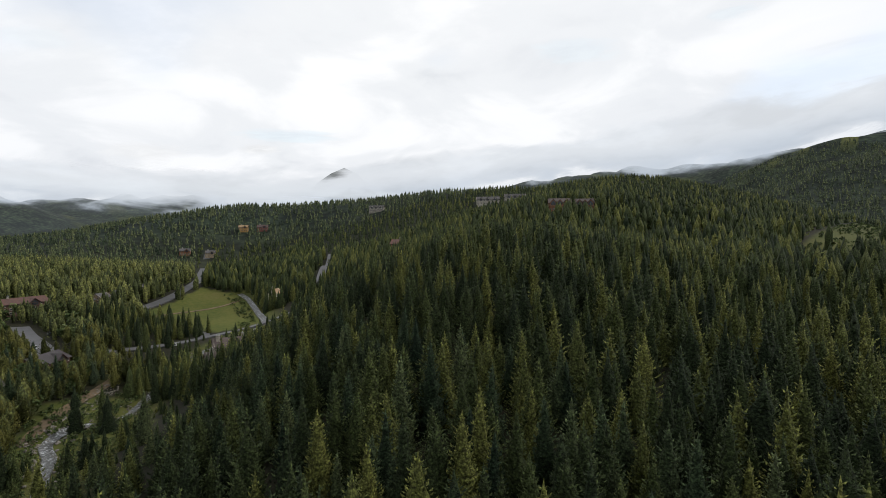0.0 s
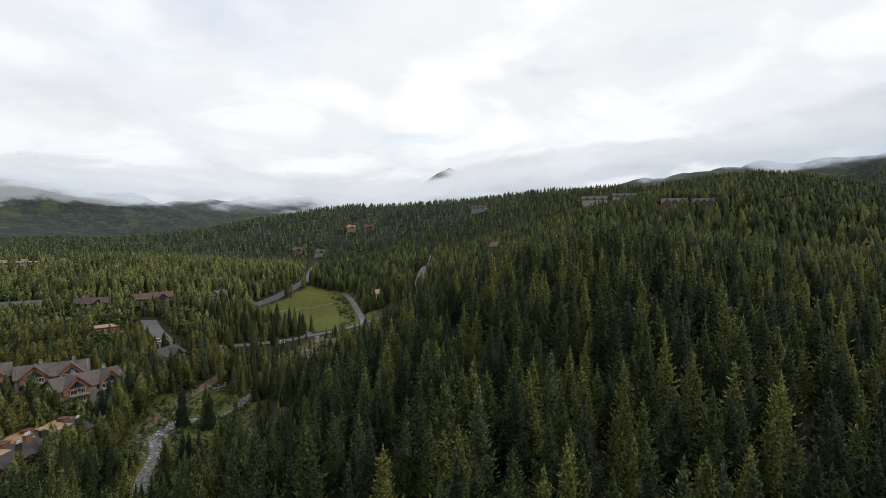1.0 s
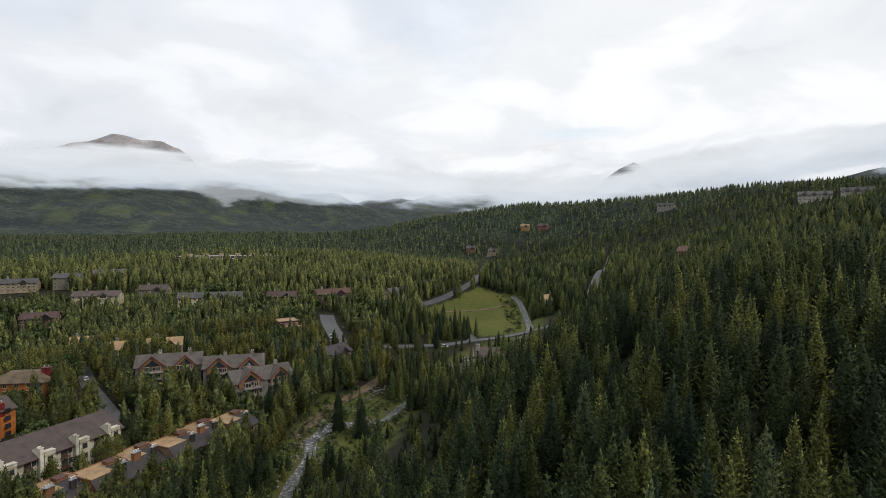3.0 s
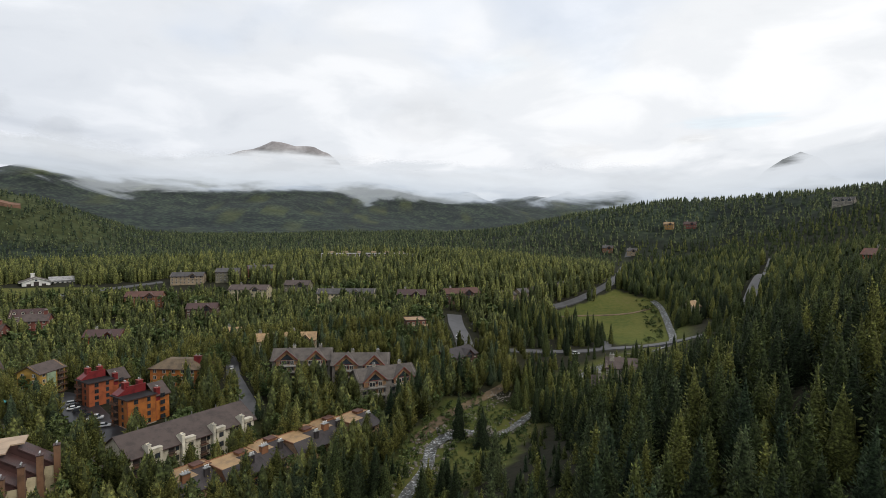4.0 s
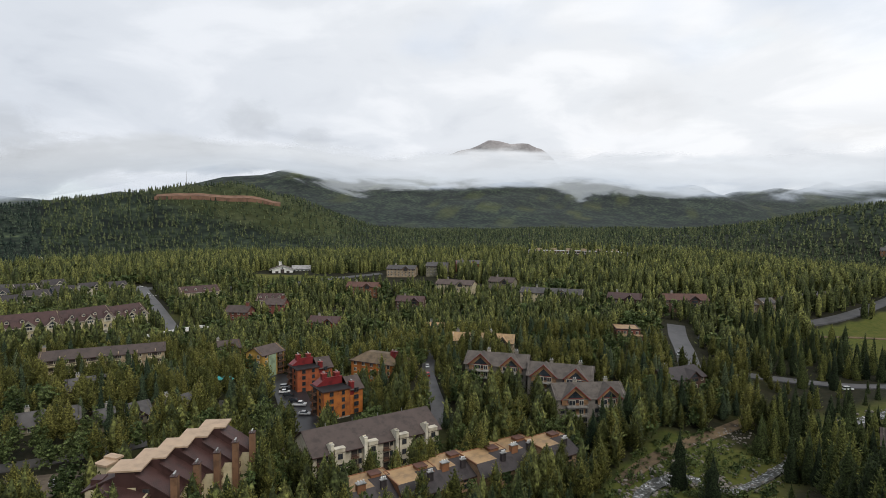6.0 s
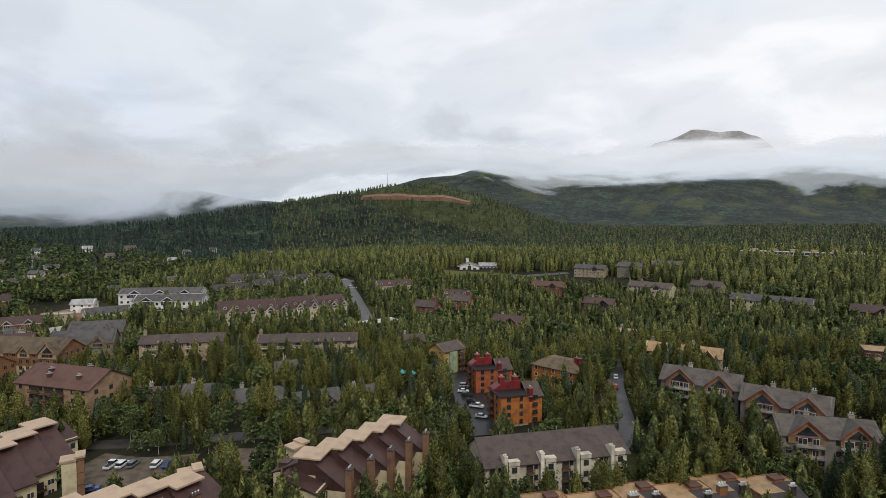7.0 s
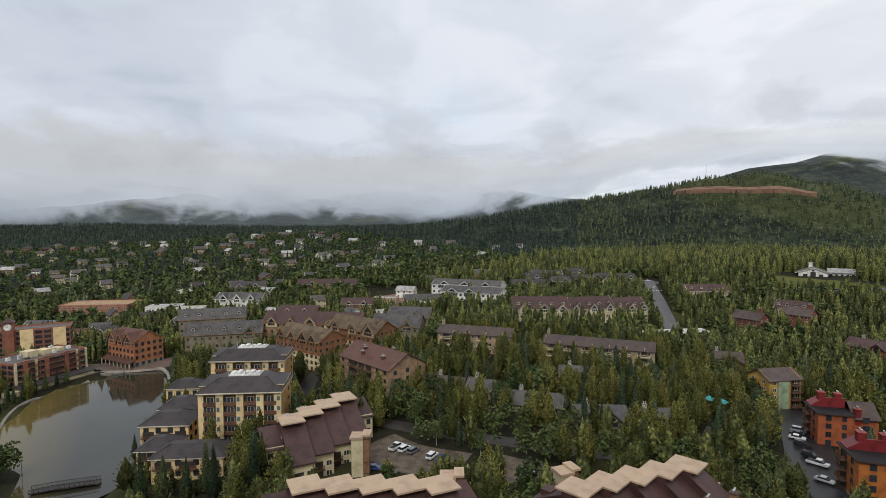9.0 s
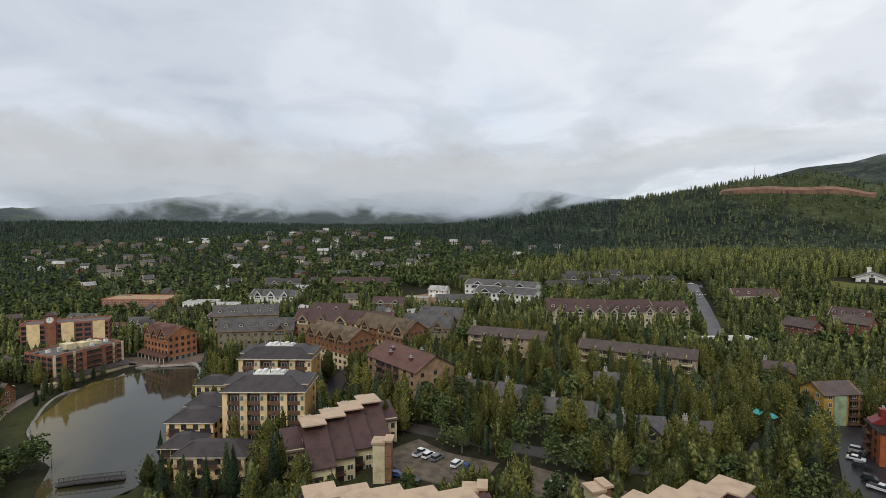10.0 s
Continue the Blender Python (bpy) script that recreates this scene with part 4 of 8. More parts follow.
def gable_roof(L, W, H, rise, over=0.7, thick=0.28):
    """A folded roof in one piece: tiles above, boards along its edges and below."""
    s = Shape()
    k = rise / (W / 2)
    e, z0, z1 = W / 2 + over, H - k * over, H + rise
    ring = [(-e, z0), (0, z1), (e, z0), (e, z0 - thick), (0, z1 - thick), (-e, z0 - thick)]
    for x in (-L / 2 - over, L / 2 + over):
        s.v += [(x, y, z) for y, z in ring]
    for i in range(6):
        j = (i + 1) % 6
        s.f.append((i, i + 6, j + 6, j))
        s.m.append(0 if i < 2 else 1)
    for q in ((0, 1, 4, 5), (1, 2, 3, 4)):
        s.f.append(q)
        s.f.append(tuple(i + 6 for i in q[::-1]))
        s.m += [1, 1]
    return s


def hip_roof(L, W, H, rise, over=0.8, top=0.25, thick=0.3):
    """A hipped roof with a flat top deck a share of its size."""
    a, b = L / 2 + over, W / 2 + over
    c, d = max(L / 2 - W / 2 * (1 - top), L * top / 2), W / 2 * top
    s = Shape()
    lo, hi = [(-a, -b), (a, -b), (a, b), (-a, b)], [(-c, -d), (c, -d), (c, d), (-c, d)]
    s.prism(lo, H - thick, H, 1)
    s.solid([(x, y, H) for x, y in lo], [(x, y, H + rise) for x, y in hi], 0)
    # hip and ridge caps
    for (x0, y0), (x1, y1) in zip(lo, hi):
        n = Vector((-(y1 - y0), x1 - x0)).normalized() * 0.16
        s.solid([(x0 - n.x, y0 - n.y, H), (x0 + n.x, y0 + n.y, H), (x1 + n.x, y1 + n.y, H + rise), (x1 - n.x, y1 - n.y, H + rise)],
                [(x0 - n.x, y0 - n.y, H + 0.1), (x0 + n.x, y0 + n.y, H + 0.1), (x1 + n.x, y1 + n.y, H + rise + 0.1), (x1 - n.x, y1 - n.y, H + rise + 0.1)], 0)
    return s


def chimney(parent, x, y, z0, z1, w=1.4, d=1.0, mat="stone", cap="kerb", pots=2, pot_mat="metal", label=""):
    s = Shape().box(x - w / 2, x + w / 2, y - d / 2, y + d / 2, z0, z1).box(x - w / 2 - 0.15, x + w / 2 + 0.15, y - d / 2 - 0.15, y + d / 2 + 0.15, z1, z1 + 0.2, 1)
    for i in range(pots):
        px = x + (i - (pots - 1) / 2) * w / max(1, pots)
        s.tube(px, y, z1 + 0.2, z1 + 0.75, 0.17, 7, 2).tube(px, y, z1 + 0.8, z1 + 1.0, 0.28, 7, 2, 0.1)
    return s.make("chimney", [mat, cap, pot_mat], parent, label)


def balcony(parent, x, y, z, w, depth=1.5, rail="wood_rail", recess="dark", label=""):
    """A slab with posts, a railing and a door panel in its recess, on a wall that faces -y."""
    s = Shape()
    s.box(x - w / 2, x + w / 2, y - depth, y, z - 0.22, z)
    s.box(x - w / 2, x + w / 2, y - depth, y - depth + 0.07, z + 0.95, z + 1.06).box(x - w / 2, x + w / 2, y - depth, y - depth + 0.05, z + 0.12, z + 0.2)
    n = max(5, int(w / 0.32))
    for i in range(n + 1):
        px = x - w / 2 + 0.04 + (w - 0.08) * i / n
        s.box(px - 0.035, px + 0.035, y - depth, y - depth + 0.05, z, z + 1.0)
    for px in (x - w / 2, x + w / 2 - 0.07):
        s.box(px, px + 0.07, y - depth, y, z + 0.95, z + 1.06).box(px, px + 0.06, y - depth * 0.5, y - depth * 0.5 + 0.06, z, z + 1.0)
    # door panel; in near-black it puts the recess's shade into colour
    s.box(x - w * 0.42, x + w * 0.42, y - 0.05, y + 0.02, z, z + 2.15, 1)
    return s.make("balcony", [rail, recess], parent, label)


def front_gable(parent, x, y, z, w, rise, depth, wall, roof, trim, glass=True, over=0.6, drop=2.6):
    """A gabled bay that stands out from a roof, with trim boards and a glazed front."""
    s = Shape()
    s.solid([(x - w / 2, y, z - drop), (x + w / 2, y, z - drop), (x + w / 2, y + depth, z - drop), (x - w / 2, y + depth, z - drop)],
            [(x - w / 2, y, z), (x + w / 2, y, z), (x + w / 2, y + depth, z), (x - w / 2, y + depth, z)], 0)
    s.solid([(x - w / 2, y, z), (x + w / 2, y, z), (x, y, z + rise)], [(x - w / 2, y + depth, z), (x + w / 2, y + depth, z), (x, y + depth, z + rise)], 0)
    k = rise / (w / 2)
    for sx in (-1, 1):
        e = w / 2 + over
        q = [(x, y - over, z + rise + 0.2), (x, y + depth, z + rise + 0.2), (x + sx * e, y + depth, z - k * over + 0.2), (x + sx * e, y - over, z - k * over + 0.2)]
        s.slab(q if sx < 0 else q[::-1], 0.2, 1, 1)
        b = [(x, y - over - 0.06, z + rise + 0.22), (x + sx * e, y - over - 0.06, z - k * over + 0.22), (x + sx * e, y - over - 0.06, z - k * over - 0.2), (x, y - over - 0.06, z + rise - 0.2)]
        s.solid(b, [(px, py + 0.1, pz) for px, py, pz in b], 2)
    if glass:
        g = w * 0.30
        s.solid([(x - g, y - 0.06, z - drop * 0.7), (x + g, y - 0.06, z - drop * 0.7), (x + g, y - 0.06, z + 0.1), (x, y - 0.06, z + rise * 0.62), (x - g, y - 0.06, z + 0.1)],
                [(x - g, y, z - drop * 0.7), (x + g, y, z - drop * 0.7), (x + g, y, z + 0.1), (x, y, z + rise * 0.62), (x - g, y, z + 0.1)], 3)
        for px in (x - g, x - g / 3, x + g / 3, x + g):
            s.box(px - 0.07, px + 0.07, y - 0.12, y, z - drop * 0.7, z + 0.1, 2)
        s.box(x - g, x + g, y - 0.12, y, z - 0.12, z + 0.05, 2)
    return s.make("gable", [wall, roof, trim, "glass"], parent)


def dormer(parent, x, y, z, w, wall, roof, trim="trim_pale"):
    s = Shape()
    h, d, r = 1.3, 3.0, 0.8
    s.box(x - w / 2, x + w / 2, y, y + d, z, z + h)
    s.solid([(x - w / 2, y, z + h), (x + w / 2, y, z + h), (x, y, z + h + r)], [(x - w / 2, y + d, z + h), (x + w / 2, y + d, z + h), (x, y + d, z + h + r)], 0)
    for sx in (-1, 1):
        e = w / 2 + 0.3
        q = [(x, y - 0.3, z + h + r + 0.15), (x, y + d, z + h + r + 0.15), (x + sx * e, y + d, z + h - 0.1), (x + sx * e, y - 0.3, z + h - 0.1)]
        s.slab(q if sx < 0 else q[::-1], 0.15, 1)
    s.box(x - w * 0.32, x + w * 0.32, y - 0.07, y, z + 0.3, z + 1.2, 3).box(x - w * 0.36, x + w * 0.36, y - 0.1, y, z + 0.18, z + 0.3, 2).box(x - w * 0.36, x + w * 0.36, y - 0.1, y, z + 1.2, z + 1.32, 2)
    return s.make("dormer", [wall, roof, trim, "glass"], parent)


def house(name, x, y, turn, L, W, H, rise, label, category="house", roof="gable", walls="greywood", tiles="roof_shingle", lower=None, storeys=2, bays=4, sides=2,
          win=(1.3, 1.4), frame_mat="trim_pale", gables=(), dormers=0, chimneys=(), balconies=(), group="", base=None, margin=1.6, trim="trim_red", over=0.7, gable_wall=None, gable_trim=None, clear_front=2.0, chim_mat="stone"):
    """A building with walls, a roof, rows of windows and what stands out from them; its front is the side towards -y."""
    c, s_ = math.cos(radians(turn)), math.sin(radians(turn))
    corner = [gz(x + a * L / 2 * c - b * W / 2 * s_, y + a * L / 2 * s_ + b * W / 2 * c) for a in (-1, 1) for b in (-1, 1)]
    z = base if base is not None else float(np.mean(corner))
    e = thing(name, x, y, z, turn, label, category, group)
    FOOT.append((x + s_ * clear_front / 2, y - c * clear_front / 2, turn, L / 2 + margin, W / 2 + margin + clear_front / 2))
    deep = min(min(corner) - z - 1.5, -1.5)
    w = Shape()
    if lower:
        w.box(-L / 2, L / 2, -W / 2, W / 2, deep, H * lower[1], 1).box(-L / 2 + 0.03, L / 2 - 0.03, -W / 2 + 0.03, W / 2 - 0.03, H * lower[1], H)
        w.box(-L / 2 - 0.12, L / 2 + 0.12, -W / 2 - 0.12, W / 2 + 0.12, H * lower[1] - 0.15, H * lower[1] + 0.12, 2)
    else:
        w.box(-L / 2, L / 2, -W / 2, W / 2, deep, H)
    if roof == "gable":
        for sx in (-1, 1):
            px = sx * L / 2
            tri_ = [(px, -W / 2, H), (px, W / 2, H), (px, 0, H + rise)]
            w.solid(tri_, [(a - sx * 0.4, b, h_) for a, b, h_ in tri_], 0)
        r = gable_roof(L, W, H, rise, over)
    elif roof == "hip":
        r = hip_roof(L, W, H, rise, over)
    elif roof == "shed":
        r = Shape()
        q = [(-L / 2 - over, -W / 2 - over, H), (L / 2 + over, -W / 2 - over, H), (L / 2 + over, W / 2 + over, H + rise), (-L / 2 - over, W / 2 + over, H + rise)]
        r.slab(q, 0.3, 0, 1)
        for sx in (-1, 1):
            px = sx * L / 2
            tri_ = [(px, -W / 2, H - 0.3), (px, W / 2, H - 0.3), (px, W / 2, H + rise - 0.3)]
            w.solid(tri_, [(a - sx * 0.4, b, h_) for a, b, h_ in tri_], 0)
        w.box(-L / 2, L / 2, W / 2 - 0.4, W / 2, H - 0.3, H + rise - 0.3)
    else:
        r = Shape().box(-L / 2 + 0.2, L / 2 - 0.2, -W / 2 + 0.2, W / 2 - 0.2, H, H + 0.12)
        for a0, a1, b0, b1 in ((-L / 2 - 0.15, L / 2 + 0.15, -W / 2 - 0.15, -W / 2 + 0.25), (-L / 2 - 0.15, L / 2 + 0.15, W / 2 - 0.25, W / 2 + 0.15), (-L / 2 - 0.15, -L / 2 + 0.25, -W / 2, W / 2), (L / 2 - 0.25, L / 2 + 0.15, -W / 2, W / 2)):
            r.box(a0, a1, b0, b1, H - 0.3, H + max(0.3, rise), 1)
    wall_ = w.make("wall", [walls, lower[0] if lower else walls, trim], e)
    r.make("roof", [tiles, trim], e)
    window_rows(wall_, L, W, H, storeys, bays, sides, *win, frame_mat)
    for gx_, gw, gr in gables:
        front_gable(e, gx_, -W / 2 - 0.5, H - 0.2, gw, gr, W / 2 + 0.4, gable_wall or walls, tiles, gable_trim or trim)
    for i in range(dormers):
        px = -L / 2 + L * (i + 0.5) / dormers
        dormer(e, px, -W / 2 + W * 0.14, H + rise * 0.28, 2.0, "trim_pale", tiles)
    for cx, cy, top in chimneys:
        chimney(e, cx, cy, H, H + top, mat=chim_mat)
    for bx, bz, bw in balconies:
        balcony(e, bx, -W / 2, bz, bw)
    return e


# the lakeside hotel
def hotel(x, y, turn, L, W, H, base, front=True):
    e = thing("hotel", x, y, base, turn, "tall cream stucco hotel wing with stacked balconies and dark roof", "hotel")
    FOOT.append((x, y, turn, L / 2 + 3, W / 2 + 4.5))
    w = Shape().box(-L / 2, L / 2, -W / 2 + 1.3, W / 2, -4, H, 0)
    # ochre end walls stand a little proud
    for sx in (-1, 1):
        Shape().box(sx * L / 2 - 0.2, sx * L / 2 + 0.25, -W / 2 + 1.6, W / 2 - 1.5, -4, H - 0.6).make("end_wall", ["stucco_ochre"], e, "ochre stucco end wall")
    bays, floors, st = 4, 6, 3.32
    bw = L / bays
    for i in range(bays + 1):
        px = -L / 2 + i * bw
        lo, hi = (px - 1.15, px + 1.25) if 0 < i < bays else (px - 1.9, px + 1.5)
        Shape().box(max(lo, -L / 2 - 0.3), min(hi, L / 2 + 0.3), -W / 2, -W / 2 + 1.4, -4, H - 0.7).make("pier", ["stucco_yellow"], e)
    Shape().box(-L / 2 - 0.3, L / 2 + 0.3, -W / 2 - 0.3, -W / 2 + 1.4, H - 0.7, H).make("cornice", ["stucco_yellow"], e)
    w.make("wall", ["stucco_yellow"], e)
    for i in range(bays):
        x0 = -L / 2 + i * bw + 1.25
        x1 = x0 + bw - 2.4
        cx = (x0 + x1) / 2
        Shape().box(x0, x1, -W / 2 + 0.75, -W / 2 + 1.32, -3, H - 0.7).make("balcony_back", ["wood_rail"], e, "brown boarded wall behind the balconies")
        for k in range(floors):
            z = H - 0.9 - (k + 1) * st
            # floor edge and boarded parapet with a rail on it
            b_ = Shape().box(x0, x1, -W / 2 + 0.02, -W / 2 + 0.75, z - 0.25, z)
            b_.box(x0, x1, -W / 2 - 0.02, -W / 2 + 0.08, z - 0.45, z + 0.75, 1).box(x0, x1, -W / 2 - 0.08, -W / 2 + 0.14, z + 0.75, z + 0.87)
            b_.make("balcony", ["midbrown", "wood_rail"], e)
            put_window(e, cx + 0.1, -W / 2 + 0.74, z + 0.2, 0, 2.1, 2.1, "trim_pale")
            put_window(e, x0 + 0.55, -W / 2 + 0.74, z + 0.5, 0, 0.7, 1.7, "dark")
            put_window(e, x1 + 0.75, -W / 2 - 0.01, z + 1.0, 0, 0.95, 1.5, "trim_pale", "glass_green")
    for k in range(floors):
        for sx in (-1, 1):
            put_window(e, sx * (L / 2 + 0.24), W * 0.25, H - 0.4 - (k + 1) * st, 90 * sx, 1.0, 1.3, "trim_dark")
    hip_roof(L, W, H, 3.7, 0.9, 0.40, 0.4).make("roof", ["roof_slate", "trim_pale"], e, "dark grey standing-seam metal roof with cream eaves")
    # the end walls run up through the eaves under small roofs of their own
    for sx in (-1, 1):
        ex = sx * (L / 2 - 0.9)
        Shape().box(ex - 1.3, ex + 1.3, -W * 0.30, W * 0.30, H - 0.5, H + 1.5).make("end_parapet", ["stucco_ochre"], e, "ochre stucco end wall")
        Shape().slab([(ex - 1.8, -W * 0.33, H + 1.5), (ex + 1.8, -W * 0.33, H + 1.5), (ex + 1.8, W * 0.33, H + 2.3), (ex - 1.8, W * 0.33, H + 2.3)], 0.3, 0, 1).make("end_roof", ["roof_slate", "trim_pale"], e)
    u = Shape()
    top = H + 3.7
    u.box(-L * 0.20, L * 0.20, -W * 0.15, W * 0.15, top, top + 0.35, 0)
    for k in range(5):
        px = -L * 0.18 + k * L * 0.08
        u.box(px, px + L * 0.05, -W * 0.1, W * 0.08, top + 0.35, top + 0.9 + 0.3 * (k % 2), 0)
    u.tube(-L * 0.2, -W * 0.14, top + 0.5, top + 2.6, 0.16, 7, 1).tube(L * 0.02, -W * 0.14, top + 0.5, top + 2.9, 0.16, 7, 1)
    u.make("roof_plant", ["white_metal", "metal"], e, "white mechanical units in a roof well")
    return e


hotel(-107.5, -2.5, 71, 26.5, 18, 22.0, -14.0)
hotel(-150, 3, 69, 29, 17, 22.0, -14.0)
for ax, ay, al, aw, ah, ar in ((-89, -19.5, 21, 11, 9.5, 2.8), (-100, -29, 11, 11, 9.0, 2.6), (-119, -27, 16, 13, 10.5, 3.0), (-135, -24, 13, 12, 10.5, 3.0), (-158, -23, 13, 11, 11.5, 2.6)):
    an = house("hotel_annex", ax, ay, 71, al, aw, ah, ar, "low cream hotel annex with a dark hipped roof", "annex", roof="hip", walls="stucco_yellow", tiles="roof_slate",
               storeys=3, bays=4, sides=3, win=(1.5, 1.7), frame_mat="trim_dark", trim="trim_pale", group="hotel annexes", base=-15.0, clear_front=3)
    for k in range(3):
        balcony(an, -al / 2 + al * (k + 0.5) / 3, -aw / 2, 6.2, al / 3.6, 1.0)
drum = thing("entrance_canopy", -121, 14, -11.5, 0, "round pale concrete entrance canopy on pillars beside the hotel drive", "canopy")
Shape().tube(0, 0, 4.0, 4.9, 5.0, 24).tube(0, 0, 4.9, 5.1, 4.5, 24, 1).make("canopy_roof", ["stucco_cream", "roof_flatgrey"], drum)
for k in range(5):
    Shape().tube(4 * math.cos(1.257 * k), 4 * math.sin(1.257 * k), -2, 4.0, 0.35, 10).make("pillar", ["stucco_cream"], drum)


# the stepped condominiums with pale zigzag caps
def stepped_condo(x, y, turn, units, base, H, label, shift=2.6, unit=7.2, ends=(1, 1), front=-7.8, back=9.2, low=0.0, stacks="front"):
    """Units in a row, each set off from the next, under one stepping flat pale cap, with brown roofs falling to both sides."""
    turn -= math.degrees(math.atan2(shift, unit))
    e = thing("condominium", x, y, base, turn, label, "condominium", "stepped condominiums")
    L = units * unit
    FOOT.append((x, y, turn + math.degrees(math.atan2(shift, unit)), L / 2 + 4, max(13, 2 - front)))
    eave = H - 4.4
    for i in range(units):
        x0 = -L / 2 + i * unit
        x1 = x0 + unit
        off = (i - (units - 1) / 2) * shift
        w = Shape().box(x0, x1, -2.2 + off, back + off, -5, eave)
        # cream wall below, brown cladding under the slope of the roof
        ez = eave - low - 0.35
        w.box(x0, x1, front + off, -2.2 + off, -5, ez)
        t3 = [(x0, front + off, ez), (x0, -2.2 + off, ez), (x0, -2.2 + off, H - 1.75)]
        w.solid(t3, [(a + unit, b, c) for a, b, c in t3], 1)
        for px in (x0, x1 - 0.3):
            for y0, y1 in ((back, 2.4),):
                t3 = [(px, y0 + off, eave), (px, y1 + off, eave), (px, y1 + off, H - 1.7)]
                w.solid(t3, [(a + 0.3, b, c) for a, b, c in t3], 1)
        w.box(x0, x1, -2.2 + off, 2.4 + off, eave, H - 0.5, 1)
        w.make("wall", ["stucco_cream", "roof_brown"], e)
        for y0, y1, ez in ((front - 0.8, -2.1, eave - low), (back + 0.8, 2.3, eave)):
            q = [(x0 - 0.25, y0 + off, ez - 0.35), (x1 + 0.25, y0 + off, ez - 0.35), (x1 + 0.25, y1 + off, H - 1.3), (x0 - 0.25, y1 + off, H - 1.3)]
            Shape().slab(q if y0 < 0 else q[::-1], 0.35, 0, 1).make("roof", ["roof_brown", "fascia"], e)
        n = 4
        st = eave / n
        for k in range(n):
            if k * st + 2.6 < eave - low:
                balcony(e, x0 + unit * 0.34, front + off, k * st + 0.3, unit * 0.42, 1.2)
                put_window(e, x0 + unit * 0.78, front + off, k * st + 1.0, 0, 1.5, 1.4, "trim_pale")
            put_window(e, x0 + unit * 0.3, back + off, k * st + 1.0, 180, 1.6, 1.4, "trim_dark")
            put_window(e, x0 + unit * 0.7, back + off, k * st + 1.0, 180, 1.1, 1.4, "trim_dark")
        # a small dormer on the rear slope
        Shape().box(x0 + 1.6, x0 + 4.6, back - 3.2 + off, back - 0.6 + off, eave, eave + 1.7).make("dormer", ["roof_brown"], e)
        put_window(e, x0 + 3.1, back - 0.6 + off, eave + 0.3, 180, 1.6, 1.1, "trim_dark")
        if stacks == "front":
            chimney(e, x0 + unit * 0.06, front - 0.5 + off, -4, eave + 2.3, 1.9, 1.5, "midbrown", "fascia", 3, "metal", "tall brown sided chimney stack with metal pots")
        elif stacks == "roof":
            chimney(e, x0 + unit * 0.5, front + 2.2 + off, eave - 1, H - 2.3, 2.2, 1.0, "midbrown", "fascia", 3, "metal", "low brown chimney with three metal pots")
        else:
            chimney(e, x0 + unit * 0.5, back - 0.6 + off, eave - 1, eave + 2.2, 2.2, 1.2, "midbrown", "fascia", 3, "metal", "brown chimney with metal pots")
    # one flat cap steps along over all the units
    front_edge, back_edge = [], []
    for i in range(units):
        x0 = -L / 2 + i * unit
        x1, off = x0 + unit, (i - (units - 1) / 2) * shift
        a0, a1 = x0 + (0.01 if i else -0.4), x1 + (0.4 if i == units - 1 else 0)
        front_edge += [(a0, off - 2.2 - 0.45 * abs(shift)), (a1, off - 2.2 - 0.45 * abs(shift))]
        back_edge += [(a0, off + 2.4 + 0.45 * abs(shift)), (a1, off + 2.4 + 0.45 * abs(shift))]
    ringed = front_edge + back_edge[::-1]
    Shape().prism(ringed, H - 0.40, H, 0).make("parapet_cap", ["roof_cap", "fascia"], e, "pale tan stepping parapet cap")
    for sx, on in zip((-1, 1), ends):
        off = sx * (units - 1) / 2 * shift
        for k in range(4):
            for yy in (-4.5, 0, 4.5):
                put_window(e, sx * L / 2, yy + off, k * eave / 4 + 1.0, 90 * sx, 1.4, 1.4, "trim_dark")
        if not on:
            continue
        # a lower gabled wing closes the end
        px = sx * (L / 2 + 2.6)
        Shape().box(px - 2.6, px + 2.6, -5 + off, 4 + off, -5, eave - 1.5).make("end_wing", ["stucco_cream"], e)
        q = [(px - 3.1, -5.7 + off, eave - 1.9), (px + 3.1, -5.7 + off, eave - 1.9), (px + 3.1, 4.6 + off, eave + 1.6), (px - 3.1, 4.6 + off, eave + 1.6)]
        Shape().slab(q, 0.35, 0, 1).make("roof", ["roof_brown", "fascia"], e)
        for k in range(3):
            put_window(e, px - 1.2, -5 + off, k * 3.0 + 1.0, 0, 1.3, 1.4, "trim_dark")
            put_window(e, px + 1.2, -5 + off, k * 3.0 + 1.0, 0, 1.0, 1.4, "trim_dark")
            put_window(e, px + sx * 2.6, -1 + off, k * 3.0 + 1.0, 90 * sx, 1.3, 1.4, "trim_dark")
    return e


def stair_tower(x, y, turn, base, H):
    e = thing("stair_tower", x, y, base, turn, "square cream and brown stair tower with a pale tan cap", "stair tower", "condominium stair towers")
    FOOT.append((x, y, turn, 3.5, 3.5))
    w = Shape().box(-2.4, 0.9, -1.9, 1.9, -4, H - 0.8)
    w.make("wall", ["stucco_cream", "midbrown", "fascia"], e)
    w = Shape().box(0.9, 2.6, -1.6, 2.1, -4, H - 0.2, 0)
    for k in range(4):
        w.box(0.85, 2.65, -1.65, 2.15, k * 3.3 + 1.0, k * 3.3 + 1.15, 1)
    w.make("lift_shaft", ["midbrown", "fascia"], e, "brown boarded shaft")
    Shape().box(-2.8, 1.0, -2.3, 2.3, H - 0.8, H - 0.2, 0).make("cap", ["roof_cap"], e)
    Shape().box(0.6, 3.0, -2.0, 2.5, H - 0.2, H + 0.35, 0).make("cap", ["roof_cap"], e)
    return e


